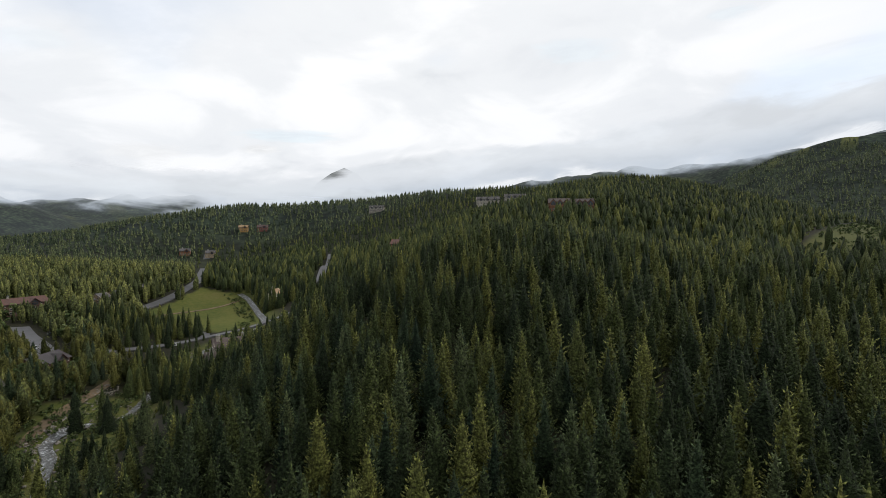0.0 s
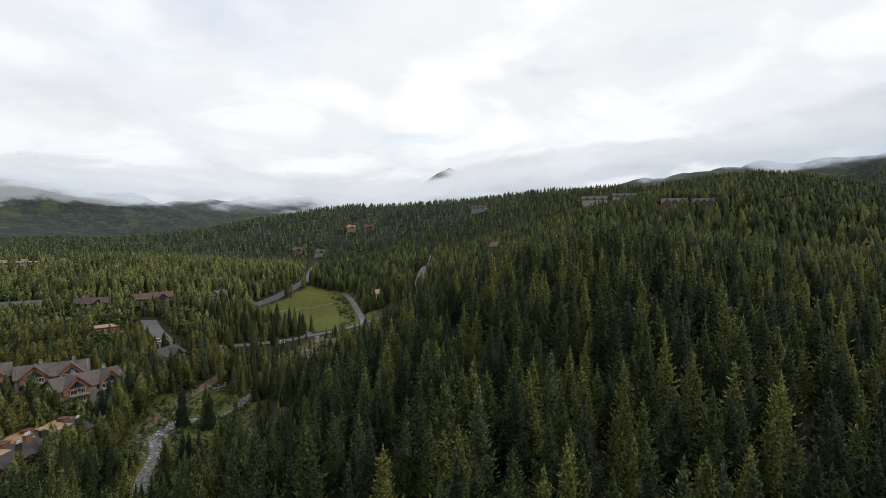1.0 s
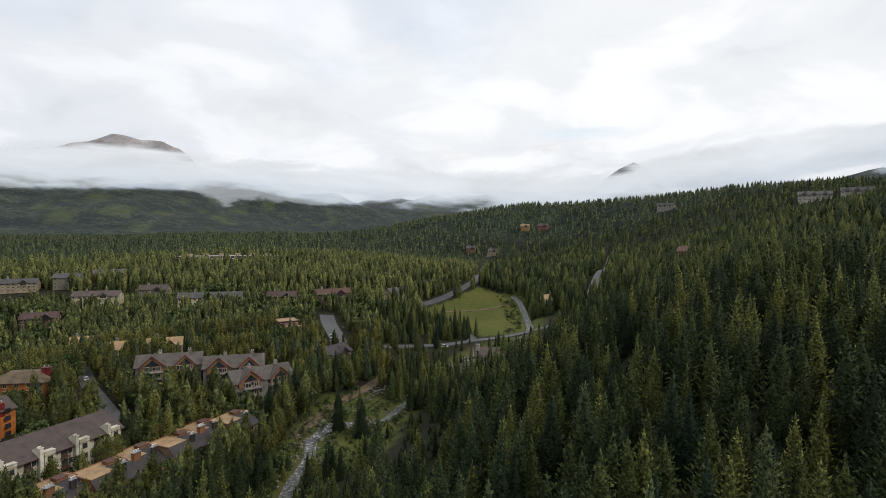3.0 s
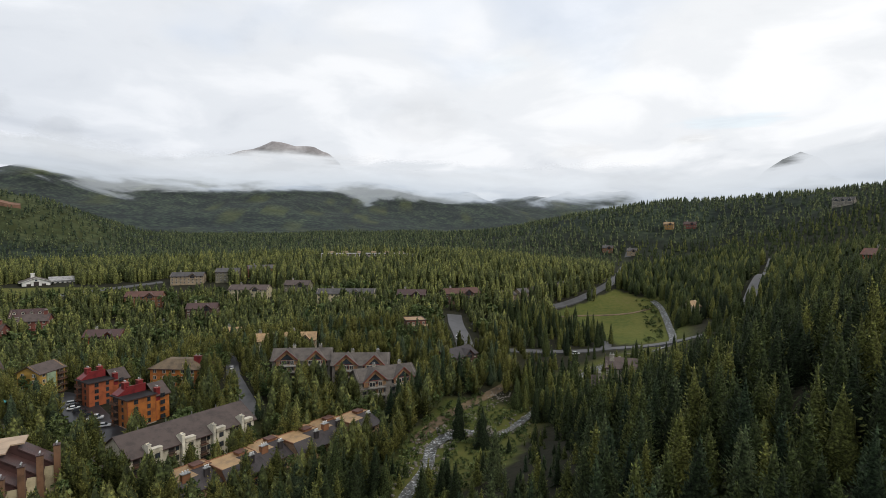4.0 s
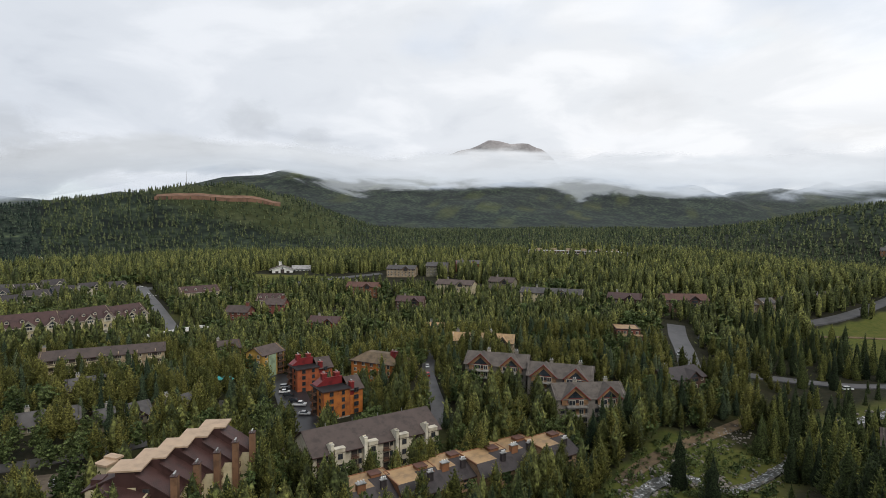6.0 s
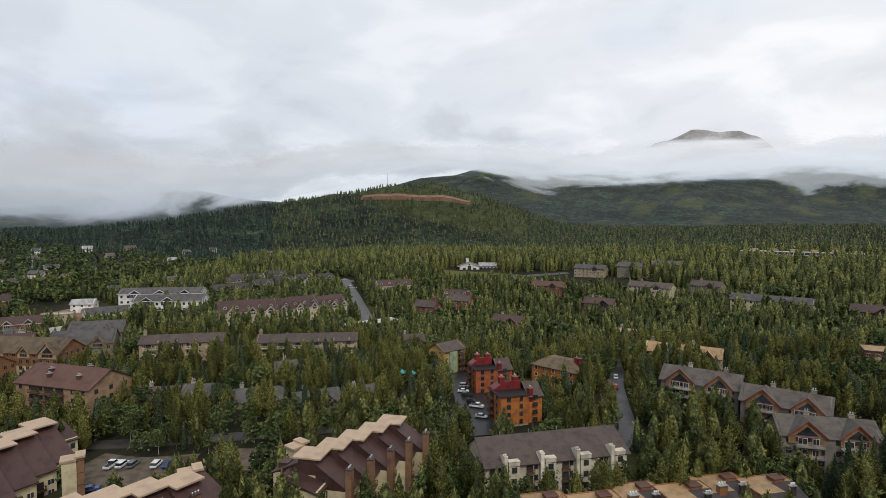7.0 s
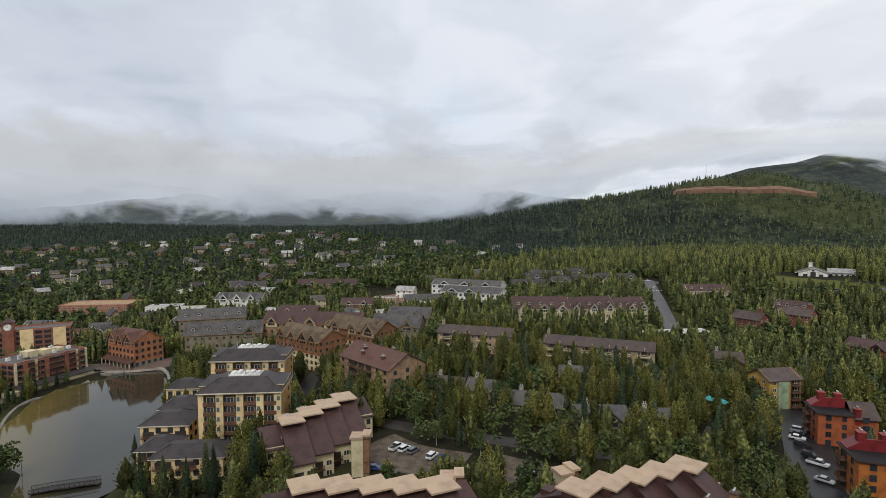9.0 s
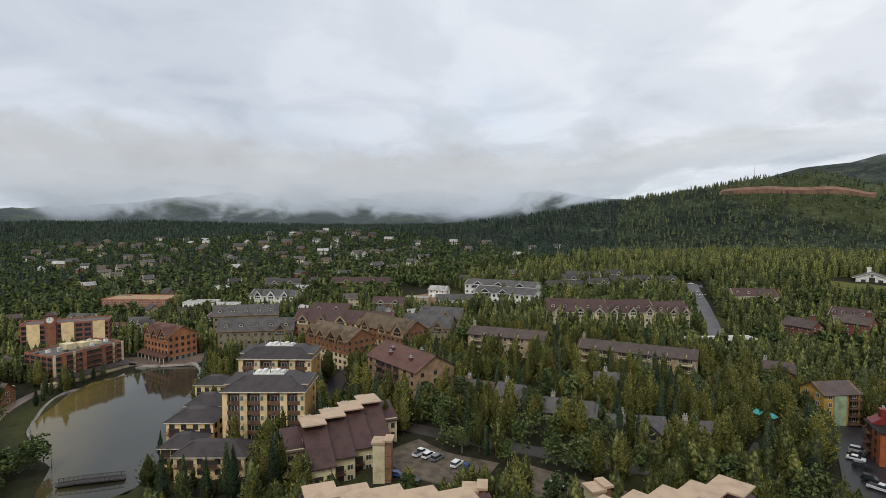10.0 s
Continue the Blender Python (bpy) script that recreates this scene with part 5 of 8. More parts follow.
stepped_condo(2, 72, 88, 5, -8.0, 16.5, "stepped cream condominium with brown roofs and pale zigzag cap", -3.2, 6.6, front=-10.5, low=3.0)
stepped_condo(-20, 18, 66, 5, -8.5, 15.8, "long stepped condominium with brown roofs and a tan zigzag cap", -3.2, 6.6, stacks="roof")
stepped_condo(-78, 17, 127, 4, -9.5, 16.0, "cream condominium with brown roofs and pale cap by the car park", 4.2, 6.6, front=-14.0, low=3.4, stacks="back")
stair_tower(-57, 25, 67, -8, 12.0)
stair_tower(-22, 38, 66, -7.5, 12.5)
stair_tower(-14, 65, 88, -7, 11.5)


# the white condominium with four chimneys
def white_condo(x, y, turn, base):
    e = thing("condominium", x, y, base, turn, "cream condominium with a brown shingle roof and four off-white chimneys", "condominium")
    L, W, H, rise = 43.0, 17.0, 9.6, 4.6
    FOOT.append((x + 0.75 * 2.5, y - 0.66 * 2.5, turn, L / 2 + 2.5, W / 2 + 4))
    w = Shape().box(-L / 2, L / 2, -W / 2 + 0.7, W / 2, -5, H)
    for sx in (-1, 1):
        px = sx * L / 2
        t3 = [(px, -W / 2 + 0.4, H), (px, W / 2, H), (px, 1.0, H + rise)]
        w.solid(t3, [(a - sx * 0.4, b, c) for a, b, c in t3], 0)
    # bays that stand out beside each chimney
    for i in range(4):
        cx = -L / 2 + L * (i + 0.5) / 4
        w.box(cx + 1.0, cx + 4.2, -W / 2 - 0.4, -W / 2 + 1.6, -5, H + 0.6)
        w.box(cx + 0.9, cx + 4.3, -W / 2 - 0.5, -W / 2 + 1.5, H + 0.6, H + 0.85, 1)
        for k in range(3):
            w.box(cx + 0.95, cx + 4.25, -W / 2 - 0.45, -W / 2 + 1.5, k * 3.2 - 0.1, k * 3.2 + 0.1, 1)
    w.box(-L / 2 - 4.5, -L / 2, -3.5, 6.0, -5, H - 2.6).make("wall", ["stucco_pale", "trim_pale"], e)
    x0, x1, f0, b0 = -L / 2 - 0.7, L / 2 + 0.7, -W / 2 - 0.4, W / 2 + 0.7
    r = gable_roof(L, W, H, rise)
    r.v = [(x, {-1: f0, 0: 1.0, 1: b0}[(y > 0.01) - (y < -0.01)], z) for x, y, z in r.v]
    r.make("roof", ["roof_shingle", "fascia"], e, "dark brown shingle roof")
    Shape().slab([(-L / 2 - 5.0, -4.0, H - 2.6), (-L / 2, -4.0, H - 2.6), (-L / 2, 6.4, H - 1.8), (-L / 2 - 5.0, 6.4, H - 1.8)], 0.3, 0, 1).make("lower_roof", ["roof_shingle", "fascia"], e)
    for k in range(4):
        Shape().tube(-14 + 9 * k, 2.2, H + rise - 0.6, H + rise + 0.5, 0.14, 6).make("vent", ["metal"], e, "small metal roof vent")
    for i in range(4):
        cx = -L / 2 + L * (i + 0.5) / 4
        s = Shape().box(cx - 0.5, cx + 0.5, -W / 2 - 0.8, -W / 2 + 0.4, -5, H + 2.4)
        s.solid([(cx - 0.5, -W / 2 + 0.4, H - 0.6), (cx + 0.5, -W / 2 + 0.4, H - 0.6), (cx + 0.5, -W / 2 + 3.0, H + 1.0), (cx - 0.5, -W / 2 + 3.0, H + 1.0)],
                [(cx - 0.5, -W / 2 + 0.4, H + 3.0), (cx + 0.5, -W / 2 + 0.4, H + 3.0), (cx + 0.5, -W / 2 + 3.0, H + 1.6), (cx - 0.5, -W / 2 + 3.0, H + 1.6)], 0)
        s.box(cx - 0.6, cx + 0.6, -W / 2 - 0.9, -W / 2 + 0.5, H + 2.4, H + 2.6, 1)
        for k in range(3):
            s.tube(cx - 0.3 + 0.3 * k, -W / 2 - 0.3, H + 2.6, H + 2.85, 0.12, 7, 2)
        s.make("chimney", ["offwhite", "trim_pale", "metal"], e, "off-white boarded chimney")
        for k in range(3):
            z = k * 3.2 + 0.9
            put_window(e, cx + 2.6, -W / 2 - 0.4, z, 0, 1.3, 1.4, "trim_dark")
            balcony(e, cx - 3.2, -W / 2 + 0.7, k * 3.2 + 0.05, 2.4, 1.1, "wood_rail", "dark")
            put_window(e, cx - 1.4, -W / 2 + 0.7, z, 0, 0.9, 1.4, "trim_dark")
    for k in range(3):
        put_window(e, -L / 2, -3.0 - 1.5, k * 3.2 + 0.9, -90, 1.1, 1.4, "trim_dark")
        put_window(e, -L / 2 - 4.5, 0, k * 2.6 + 0.4, -90, 1.0, 1.2, "trim_dark")
        put_window(e, L / 2, 2.0, k * 3.2 + 0.9, 90, 1.2, 1.4, "trim_dark")
    return e


white_condo(40, 113, 49, -9.3)


# the row of townhouses with wet tan roofs
for k in range(6):
    s = k / 5
    px, py = 51 + 43 * s + 2.2 * (k % 2), 87.5 + 45 * s + 3 * math.sin(2.2 * s) - 2.0 * (k % 2)
    e = thing("townhouse", px, py, gz(px, py), 48, "brown townhouse with a wet tan flat roof and dark front roof", "townhouse", "tan-roofed townhouses")
    FOOT.append((px + 1, py - 1, 48, 7.5, 7.0))
    h = 7.0 + 0.5 * (k % 2)
    w = Shape().box(-7.0, 7.0, -5.5, 5.5, -4, h - 3.2).box(-7.0, 0.5, -3.3, 5.5, h - 3.2, h - 0.2).box(0.5, 7.0, 1.6, 5.5, h - 3.2, h - 0.2)
    for x0, x1, y1, lip in ((-7.0, 0.5, -3.3, 2.45), (0.5, 7.0, 1.6, 3.0)):
        w.solid([(x0, -5.5, h - 3.2), (x1, -5.5, h - 3.2), (x1, y1, h - 3.2), (x0, y1, h - 3.2)], [(x0, -5.5, h - lip), (x1, -5.5, h - lip), (x1, y1, h - 0.2), (x0, y1, h - 0.2)])
    w.make("wall", ["cedar" if k % 3 == 1 else "stucco_brown"], e)
    r = Shape().prism([(-7.2, -3.4), (0.5, -3.4), (0.5, 1.5), (7.2, 1.5), (7.2, 6.0), (-7.2, 6.0)], h - 0.2, h + 0.15, 0)
    for a0, a1, b0, b1 in ((-7.3, -7.0, -3.4, 6.1), (7.0, 7.3, 1.5, 6.1), (-7.3, 7.3, 5.9, 6.2)):
        r.box(a0, a1, b0, b1, h - 0.3, h + 0.32, 1)
    r.make("roof", ["roof_tan", "cedar"], e, "wet tan membrane roof")
    for x0, x1, y1 in ((-7.3, 0.45, -3.3), (0.55, 7.3, 1.6)):
        Shape().slab([(x0, -6.4, h - 3.0), (x1, -6.4, h - 3.0), (x1, y1, h + 0.25), (x0, y1, h + 0.25)], 0.3, 0, 1).make("front_roof", ["roof_slate", "fascia"], e, "dark slate-blue metal roof")
    chimney(e, 3.4, -2.4, h - 3, h + 1.0, 1.6, 0.9, "roof_slate", "metal", 3, "white_metal", "small metal-capped chimney with white pots")
    if k % 2 == 0:
        chimney(e, -3.6, -3.2, h - 3, h + 2.0, 2.4, 1.5, "cedar", "metal", 3, "white_metal", "red-brown boxed chimney with white pots")
    Shape().box(1.5, 4.6, 1.5, 4.4, h, h + 1.0, 0).box(1.3, 4.8, 1.3, 4.6, h + 1.0, h + 1.15, 1).make("roof_hatch", ["cedar", "roof_redbrown"], e)
    for i in range(2):
        for px2 in (-3, 2.6):
            put_window(e, px2, -5.5, 0.6 + 2.1 * i, 0, 1.8, 1.3, "trim_dark")

# the grey gabled houses by the creek
for hx, hy, ht, hl, hb, lab in ((67, 193, -1, 27, -2.6, "weathered grey lodge with red-trimmed glazed gables among pines"), (95, 187, -3, 26, -4.0, "grey shingled lodge with twin red-trimmed gables"), (105.5, 172.5, 22, 27, -8.2, "tall grey lodge with red-trimmed gables and stacked decks")):
    tall_h = 10.2 if ht == 22 else 9.0
    e = house("lodge", hx, hy, ht, hl, 13, tall_h, 4.0, lab, "lodge", walls="greywood", tiles="roof_weathered", trim="greywood", gable_trim="trim_red", storeys=3, bays=6, sides=3, frame_mat="trim_dark", base=hb, group="creekside lodges",
              gables=((-hl * 0.24, 10.2, 4.6), (hl * 0.26, 9.0, 4.3)), chimneys=((-hl * 0.16, 0.5, 4.9), (hl * 0.30, 0.5, 4.9)), gable_wall="timber", clear_front=8)
    for k in (1, 2):
        for bx in (-hl * 0.22, hl * 0.24):
            balcony(e, bx, -7.0, k * tall_h / 3 + 0.3, 8.0, 2.0, "deckwood", "timber", "pale grey wooden deck")
            put_window(e, bx - 1.8, -7.15, k * tall_h / 3 + 0.5, 0, 2.4, 1.9, "trim_pale")
            put_window(e, bx + 1.8, -7.15, k * tall_h / 3 + 0.5, 0, 1.6, 1.9, "trim_pale")
    for bx in (-hl * 0.36, -hl * 0.08, hl * 0.12, hl * 0.38):
        Shape().box(bx - 0.15, bx + 0.15, -8.9, -8.6, -4, tall_h * 0.68).make("deck_post", ["greywood"], e)


# the orange condominiums
def orange_block(x, y, turn, L, W, H, base, wall, wing, label, towers=True):
    e = thing("condominium", x, y, base, turn, label, "condominium", "orange condominiums")
    FOOT.append((x + 4, y - 7, turn, L / 2 + 5, W / 2 + 7))
    FOOT.append((x, y, turn, L / 2 + 1.5, W / 2 + wing + 1.0))
    Shape().box(-L / 2, L / 2, -W / 2, W / 2, -4, H).box(-L / 2 - 0.1, L / 2 + 0.1, -W / 2 - 0.1, W / 2 + 0.1, -4, 0.5, 1).make("wall", [wall, "stone"], e)
    Shape().box(-L / 2 - 0.6, L / 2 + 0.6, -W / 2 - 0.6, W / 2 + 0.6, H, H + 0.4, 1, 0).make("roof", ["roof_black", "fascia"], e, "wet black flat roof")
    tw = -L * 0.10
    # a red wall stands behind the flat front roof, with boxed chimneys at its ends
    Shape().box(tw - 0.5, tw, -W * 0.16, W / 2, H + 0.4, H + 3.4).make("roof_wall", ["red"], e, "dark red metal wall above the flat roof")
    Shape().solid([(-L / 2, -W / 2, H + 0.4), (tw, -W / 2, H + 0.4), (tw, -W * 0.16, H + 0.4), (-L / 2, -W * 0.16, H + 0.4)],
                  [(-L / 2, -W / 2, H + 0.7), (tw, -W / 2, H + 0.7), (tw, -W * 0.16, H + 2.9), (-L / 2, -W * 0.16, H + 2.9)]).make("side_roof", ["red"], e, "sloping dark red metal roof")
    for cx, cy, top in ((tw - 1.6, -W * 0.16, 5.0), (tw - 1.6, W / 2 - 1.6, 4.8)):
        chimney(e, cx, cy, H + 0.4, H + top - 0.3, 2.1, 1.8, "red", "trim_red", 2, "metal", "boxed dark red chimney")
    Shape().slab([(-L / 2 - 0.5, -W * 0.16, H + 0.4), (tw - 0.4, -W * 0.16, H + 3.3), (tw - 0.4, W / 2 + 0.3, H + 3.3), (-L / 2 - 0.5, W / 2 + 0.3, H + 0.4)][::-1], 0.3, 0, 1).make("rear_roof", ["roof_shingle", "fascia"], e)
    Shape().box(-L / 2 + 0.5, L / 2 - 1.2, W / 2, W / 2 + wing, -4, H - 1.0).make("rear_wing", [wall], e)
    for x0, z0, x1, z1, skirt_ in ((-L / 2 - 0.2, H - 0.8, tw, H + 2.9, 0.3), (tw, H + 2.9, L / 2 - 0.6, H - 1.0, 0.3)):
        Shape().slab([(x0, W / 2 + 0.3, z0), (x1, W / 2 + 0.3, z1), (x1, W / 2 + wing + 0.6, z1), (x0, W / 2 + wing + 0.6, z0)], skirt_, 0, 1).make("wing_roof", ["roof_shingle", "fascia"], e)
    chimney(e, L / 2 - 2.0, W / 2 + 1.6, H - 3, H + 1.8, 1.8, 1.6, "red", "trim_red", 2, "metal", "boxed dark red chimney")
    # dark corner boards and floor bands
    for cx, cy in ((L / 2, -W / 2), (L / 2, W / 2), (-L / 2, -W / 2)):
        Shape().box(cx - 0.16, cx + 0.06, cy - 0.06, cy + 0.16, 0.5, H).make("corner_board", ["redorange"], e)
    for k in range(4):
        z = k * H / 4
        balcony(e, -L * 0.22, -W / 2, z + 0.3, L * 0.34, 1.4)
        put_window(e, L * 0.2, -W / 2, z + 0.9, 0, 1.0, 1.4, "trim_dark")
        put_window(e, L / 2, -W * 0.2, z + 0.9, 90, 1.3, 1.4, "trim_dark")
        put_window(e, L / 2, W * 0.25, z + 0.9, 90, 1.0, 1.4, "trim_dark")
        put_window(e, L / 2 - 0.5, W / 2 + wing * 0.5, z + 0.9, 90, 1.6, 1.4, "trim_dark")
        balcony(e, -L * 0.36, -W / 2, z + 0.3, 1.2, 0.8)
    return e


orange_block(12, 140, -39, 11.5, 10.5, 10.8, -5.8, "orange", 6, "bright orange sided condominium with dark red roof walls")
orange_block(-15, 166, -39, 11.0, 9.5, 10.4, -6.0, "redorange", 7, "rust-red condominium with red chimneys and a shingle wing")
e = house("condominium", 13, 186, -10, 22, 14, 8.4, 3.4, "orange condominium with a tan hipped roof and red chimneys", "condominium", roof="hip", walls="orange", tiles="roof_village", storeys=3, bays=5, base=-3.5, trim="fascia", group="orange condominiums")
for cx in (7.5, 9.2):
    chimney(e, cx, -1, 7, 13.0, 1.5, 1.5, "red", "red", 1)
e = house("condominium", -48, 186, 78, 14, 11, 11.0, 3.0, "mustard and pale green condominium with brown decks", "condominium", walls="mustard", tiles="roof_shingle", storeys=4, bays=3, base=-6.6, trim="fascia", group="orange condominiums")
Shape().box(-3.4, 1.2, -6.1, -5.4, -2, 10.6).make("green_panel", ["mint"], e, "pale green wall panel")
for k in range(4):
    balcony(e, 4.4, -5.5, k * 2.75 + 0.3, 4.2, 1.6)

# the red-roofed condominium
e = house("condominium", -132, 54, 19, 36, 19, 13.2, 5.2, "brown condominium with a broad red-brown metal roof", "condominium", walls="stucco_brown", tiles="roof_redbrown", storeys=4, bays=7, sides=3,
          frame_mat="trim_dark", base=-7.5, trim="fascia", clear_front=4)
for k in range(4):
    for bx in (-8, -1.5, 4.0):
        balcony(e, bx, -9.5, k * 3.2 + 0.5, 4.6, 1.5)
for vx, vy in ((-7, -3.5), (-5, -6.0), (9, -5.5), (6, 2)):
    chimney(e, vx, vy, 13.4, 19.0 - abs(vy) * 0.45, 1.6, 1.2, "roof_redbrown", "metal", 2, "metal")

# the village of gabled lodges above the pond
V = dict(clear_front=9, category="lodge", frame_mat="timber", trim="timber", group="village lodges")
house("lodge", -194.5, 34.5, 28, 35, 18, 15.5, 5.0, "timber and cream stucco village lodge with many olive-brown gables", walls="cedar", lower=("stucco_cream", 0.56), tiles="roof_village", win=(1.5, 1.6), storeys=5, bays=10, sides=5, base=-10.0,
      gables=((-12, 7, 4.0), (-3, 6, 3.4), (6, 7, 4.0), (13.5, 6, 3.6)), dormers=0, gable_wall="cedar", **V)
house("lodge", -196, 62, 28, 38, 16, 15.0, 5.2, "timbered village lodge with tan gables and stone base", walls="cedar", lower=("stucco_cream", 0.58), tiles="roof_village", win=(1.5, 1.6), storeys=5, bays=11, sides=5, base=-7.5,
      gables=((-12, 7, 3.8), (2, 6, 3.2), (14, 9, 4.6)), gable_wall="stucco_tan", **V)
house("lodge", -238, 45, 57, 60, 17, 14.5, 5.5, "long brown village lodge with cream-trimmed gables", walls="stucco_brown", tiles="roof_brown", win=(1.5, 1.6), storeys=4, bays=15, sides=4, base=-9.5,
      gables=((-24, 7, 3.8), (-12, 6, 3.4), (0, 8, 4.2), (12, 6, 3.4), (23, 8, 4.2)), gable_wall="stucco_cream", **V)
house("lodge", -252, -5, 80, 42, 15, 13.0, 5.6, "olive grey lakeside lodge with a row of dormers", walls="olive", lower=("stucco_tan", 0.3), tiles="roof_grey", storeys=3, bays=11, sides=3, base=-12.5, dormers=5, gables=((14, 6, 3.4),), **V)
house("lodge", -296, -11, 84, 40, 15, 13.5, 5.4, "grey roofed village lodge behind the pond", walls="olive", tiles="roof_grey", storeys=3, bays=10, sides=3, base=-11, dormers=5, **V)
house("lodge", -198, 84, 55, 27, 15, 12.5, 5.4, "dark shingled village lodge with grey roofs and gables", walls="olive", tiles="roof_grey", storeys=3, bays=7, sides=3, base=-5.5, gables=((-6, 6, 3.4), (7, 7, 3.8)), **V)
house("lodge", -222, 100, 52, 26, 14, 11.5, 5.0, "dark grey village lodge with vents on the ridge", walls="olive", tiles="roof_grey", storeys=3, bays=7, sides=3, base=-4.5, gables=((5, 6, 3.4),), **V)
# the brick lodge at the head of the pond
e = house("lodge", -255, -52, 37, 24, 17, 14.0, 5.0, "orange-brown brick lodge with steep gables above a ground-floor arcade", walls="brick_orange", lower=("kerb", 0.2), tiles="roof_redbrown", storeys=4, bays=7, sides=5, base=-13.8,
          gables=((-7.5, 6.5, 4.4), (0, 5, 3.2), (7.5, 7.5, 4.8)), gable_wall="brick_orange", win=(1.3, 1.6), **{**V, "group": "", "frame_mat": "trim_dark", "trim": "timber"})
Shape().slab([(-13.5, -12.2, 3.2), (13.5, -12.2, 3.2), (13.5, -8.4, 4.6), (-13.5, -8.4, 4.6)], 0.25).make("awning", ["roof_redbrown"], e, "red-brown metal awning")
for k in range(8):
    Shape().box(-13 + 3.7 * k, -12.6 + 3.7 * k, -12.0, -11.6, -3, 3.2).make("post", ["trim_pale"], e)

# the red-brown hotel with the clock tower
e = house("clock_hotel", -234, -93, 138, 36, 21, 13.6, 0.8, "red-brown brick hotel with balconies and a cream penthouse", "hotel", roof="flat", walls="brick", tiles="roof_darkflat", storeys=5, bays=9, sides=5, win=(2.9, 1.8), frame_mat="trim_dark", base=-14.6, trim="brick", clear_front=14)
for k in range(11):
    cx, cy, ch = -16.5 + 3.1 * k + 0.8 * (k % 3), 4.0 - 2.6 * (k % 4), 14.4 + 0.7 * (k % 3)
    Shape().box(cx - 0.9, cx + 0.9, cy - 0.7, cy + 0.7, 13.7, ch).tube(cx + 0.5, cy, ch, ch + 0.8, 0.16, 7, 1).make("roof_unit", ["white_metal" if k % 3 else "trim_dark", "metal"], e, "small roof-top plant unit")
for bx in (-13, -3, 7):
    Shape().box(bx - 1.0, bx + 1.0, -11.3, -10.4, -3, 14.8).make("pier", ["brick"], e)
    for k in range(5):
        balcony(e, bx + 4.4, -10.5, k * 2.75 + 0.4, 6.0, 1.2, "barnred", "dark")
for k in range(5):
    Shape().box(-18.2, 18.2, -11.0, -10.4, k * 2.75 + 2.35, k * 2.75 + 2.62).make("floor_band", ["stucco_tan" if k % 2 else "kerb"], e)
    Shape().box(18.0, 18.5, -10.4, 10.4, k * 2.75 + 2.35, k * 2.75 + 2.62).make("floor_band", ["stucco_tan"], e)
for bx in (-17.4, -8.0, 12.5, 17.4):
    Shape().box(bx - 0.5, bx + 0.5, -11.15, -10.4, -3, 14.4).make("pier", ["stucco_cream"], e, "narrow cream stucco pier")
for p0, p1, ph_ in ((-6.5, -1.5, 16.8), (1.0, 5.5, 16.0), (9, 12, 15.4)):
    Shape().box(p0, p1, -3.0, 2.5, 13.6, ph_).make("penthouse", ["stucco_cream"], e, "cream stucco penthouse")
Shape().slab([(-19, -15.5, 3.0), (19, -15.5, 3.0), (19, -10.6, 4.4), (-19, -10.6, 4.4)], 0.3).make("arcade_roof", ["roof_slate"], e)
Shape().box(-24, 18, -15.0, -11, -3, 2.4).make("arcade", ["stucco_cream"], e)
e = house("clock_hotel", -279, -108, 96, 42, 15, 20.0, 0.9, "brown and cream hotel block with recessed balconies and a clock tower", "hotel", roof="flat", walls="brick", tiles="roof_darkflat", storeys=7, bays=10, sides=3, win=(2.9, 1.7), frame_mat="trim_dark", base=-14.6, trim="brick")
for bx in (-15, 1, 16):
    Shape().box(bx - 3.0, bx + 3.0, -8.1, -7.3, -3, 20.6).make("wall_panel", ["stucco_yellow"], e, "cream stucco wall panel")
tower_ = Shape().box(-9.6, -4.4, -9.0, -3.8, -3, 25.2).solid([(-10.1, -9.5, 25.2), (-3.9, -9.5, 25.2), (-3.9, -3.3, 25.2), (-10.1, -3.3, 25.2)], [(-7.4, -6.8, 27.2), (-6.6, -6.8, 27.2), (-6.6, -6.0, 27.2), (-7.4, -6.0, 27.2)], 1)
tower_.make("clock_tower", ["brick", "roof_brown"], e)
face_ = Shape()
ring_ = [(-7 + 1.75 * math.cos(0.2618 * k), 22.8 + 1.75 * math.sin(0.2618 * k)) for k in range(24)]
face_.solid([(a, -9.05, b) for a, b in ring_], [(a, -9.22, b) for a, b in ring_], 0)
for k in range(12):
    a = 0.5236 * k
    face_.box(-7 + 1.45 * math.cos(a) - 0.09, -7 + 1.45 * math.cos(a) + 0.09, -9.27, -9.2, 22.8 + 1.45 * math.sin(a) - 0.09, 22.8 + 1.45 * math.sin(a) + 0.09, 1)
face_.box(-7.06, -6.94, -9.3, -9.2, 22.8, 24.0, 1).box(-7.9, -7.0, -9.3, -9.2, 22.72, 22.88, 1)
face_.make("clock_face", ["clock", "trim_dark"], e, "round white clock face with dark pointers")

# long condominiums among the pines
C = dict(category="condominium", group="long condominiums", frame_mat="trim_pale", trim="fascia")
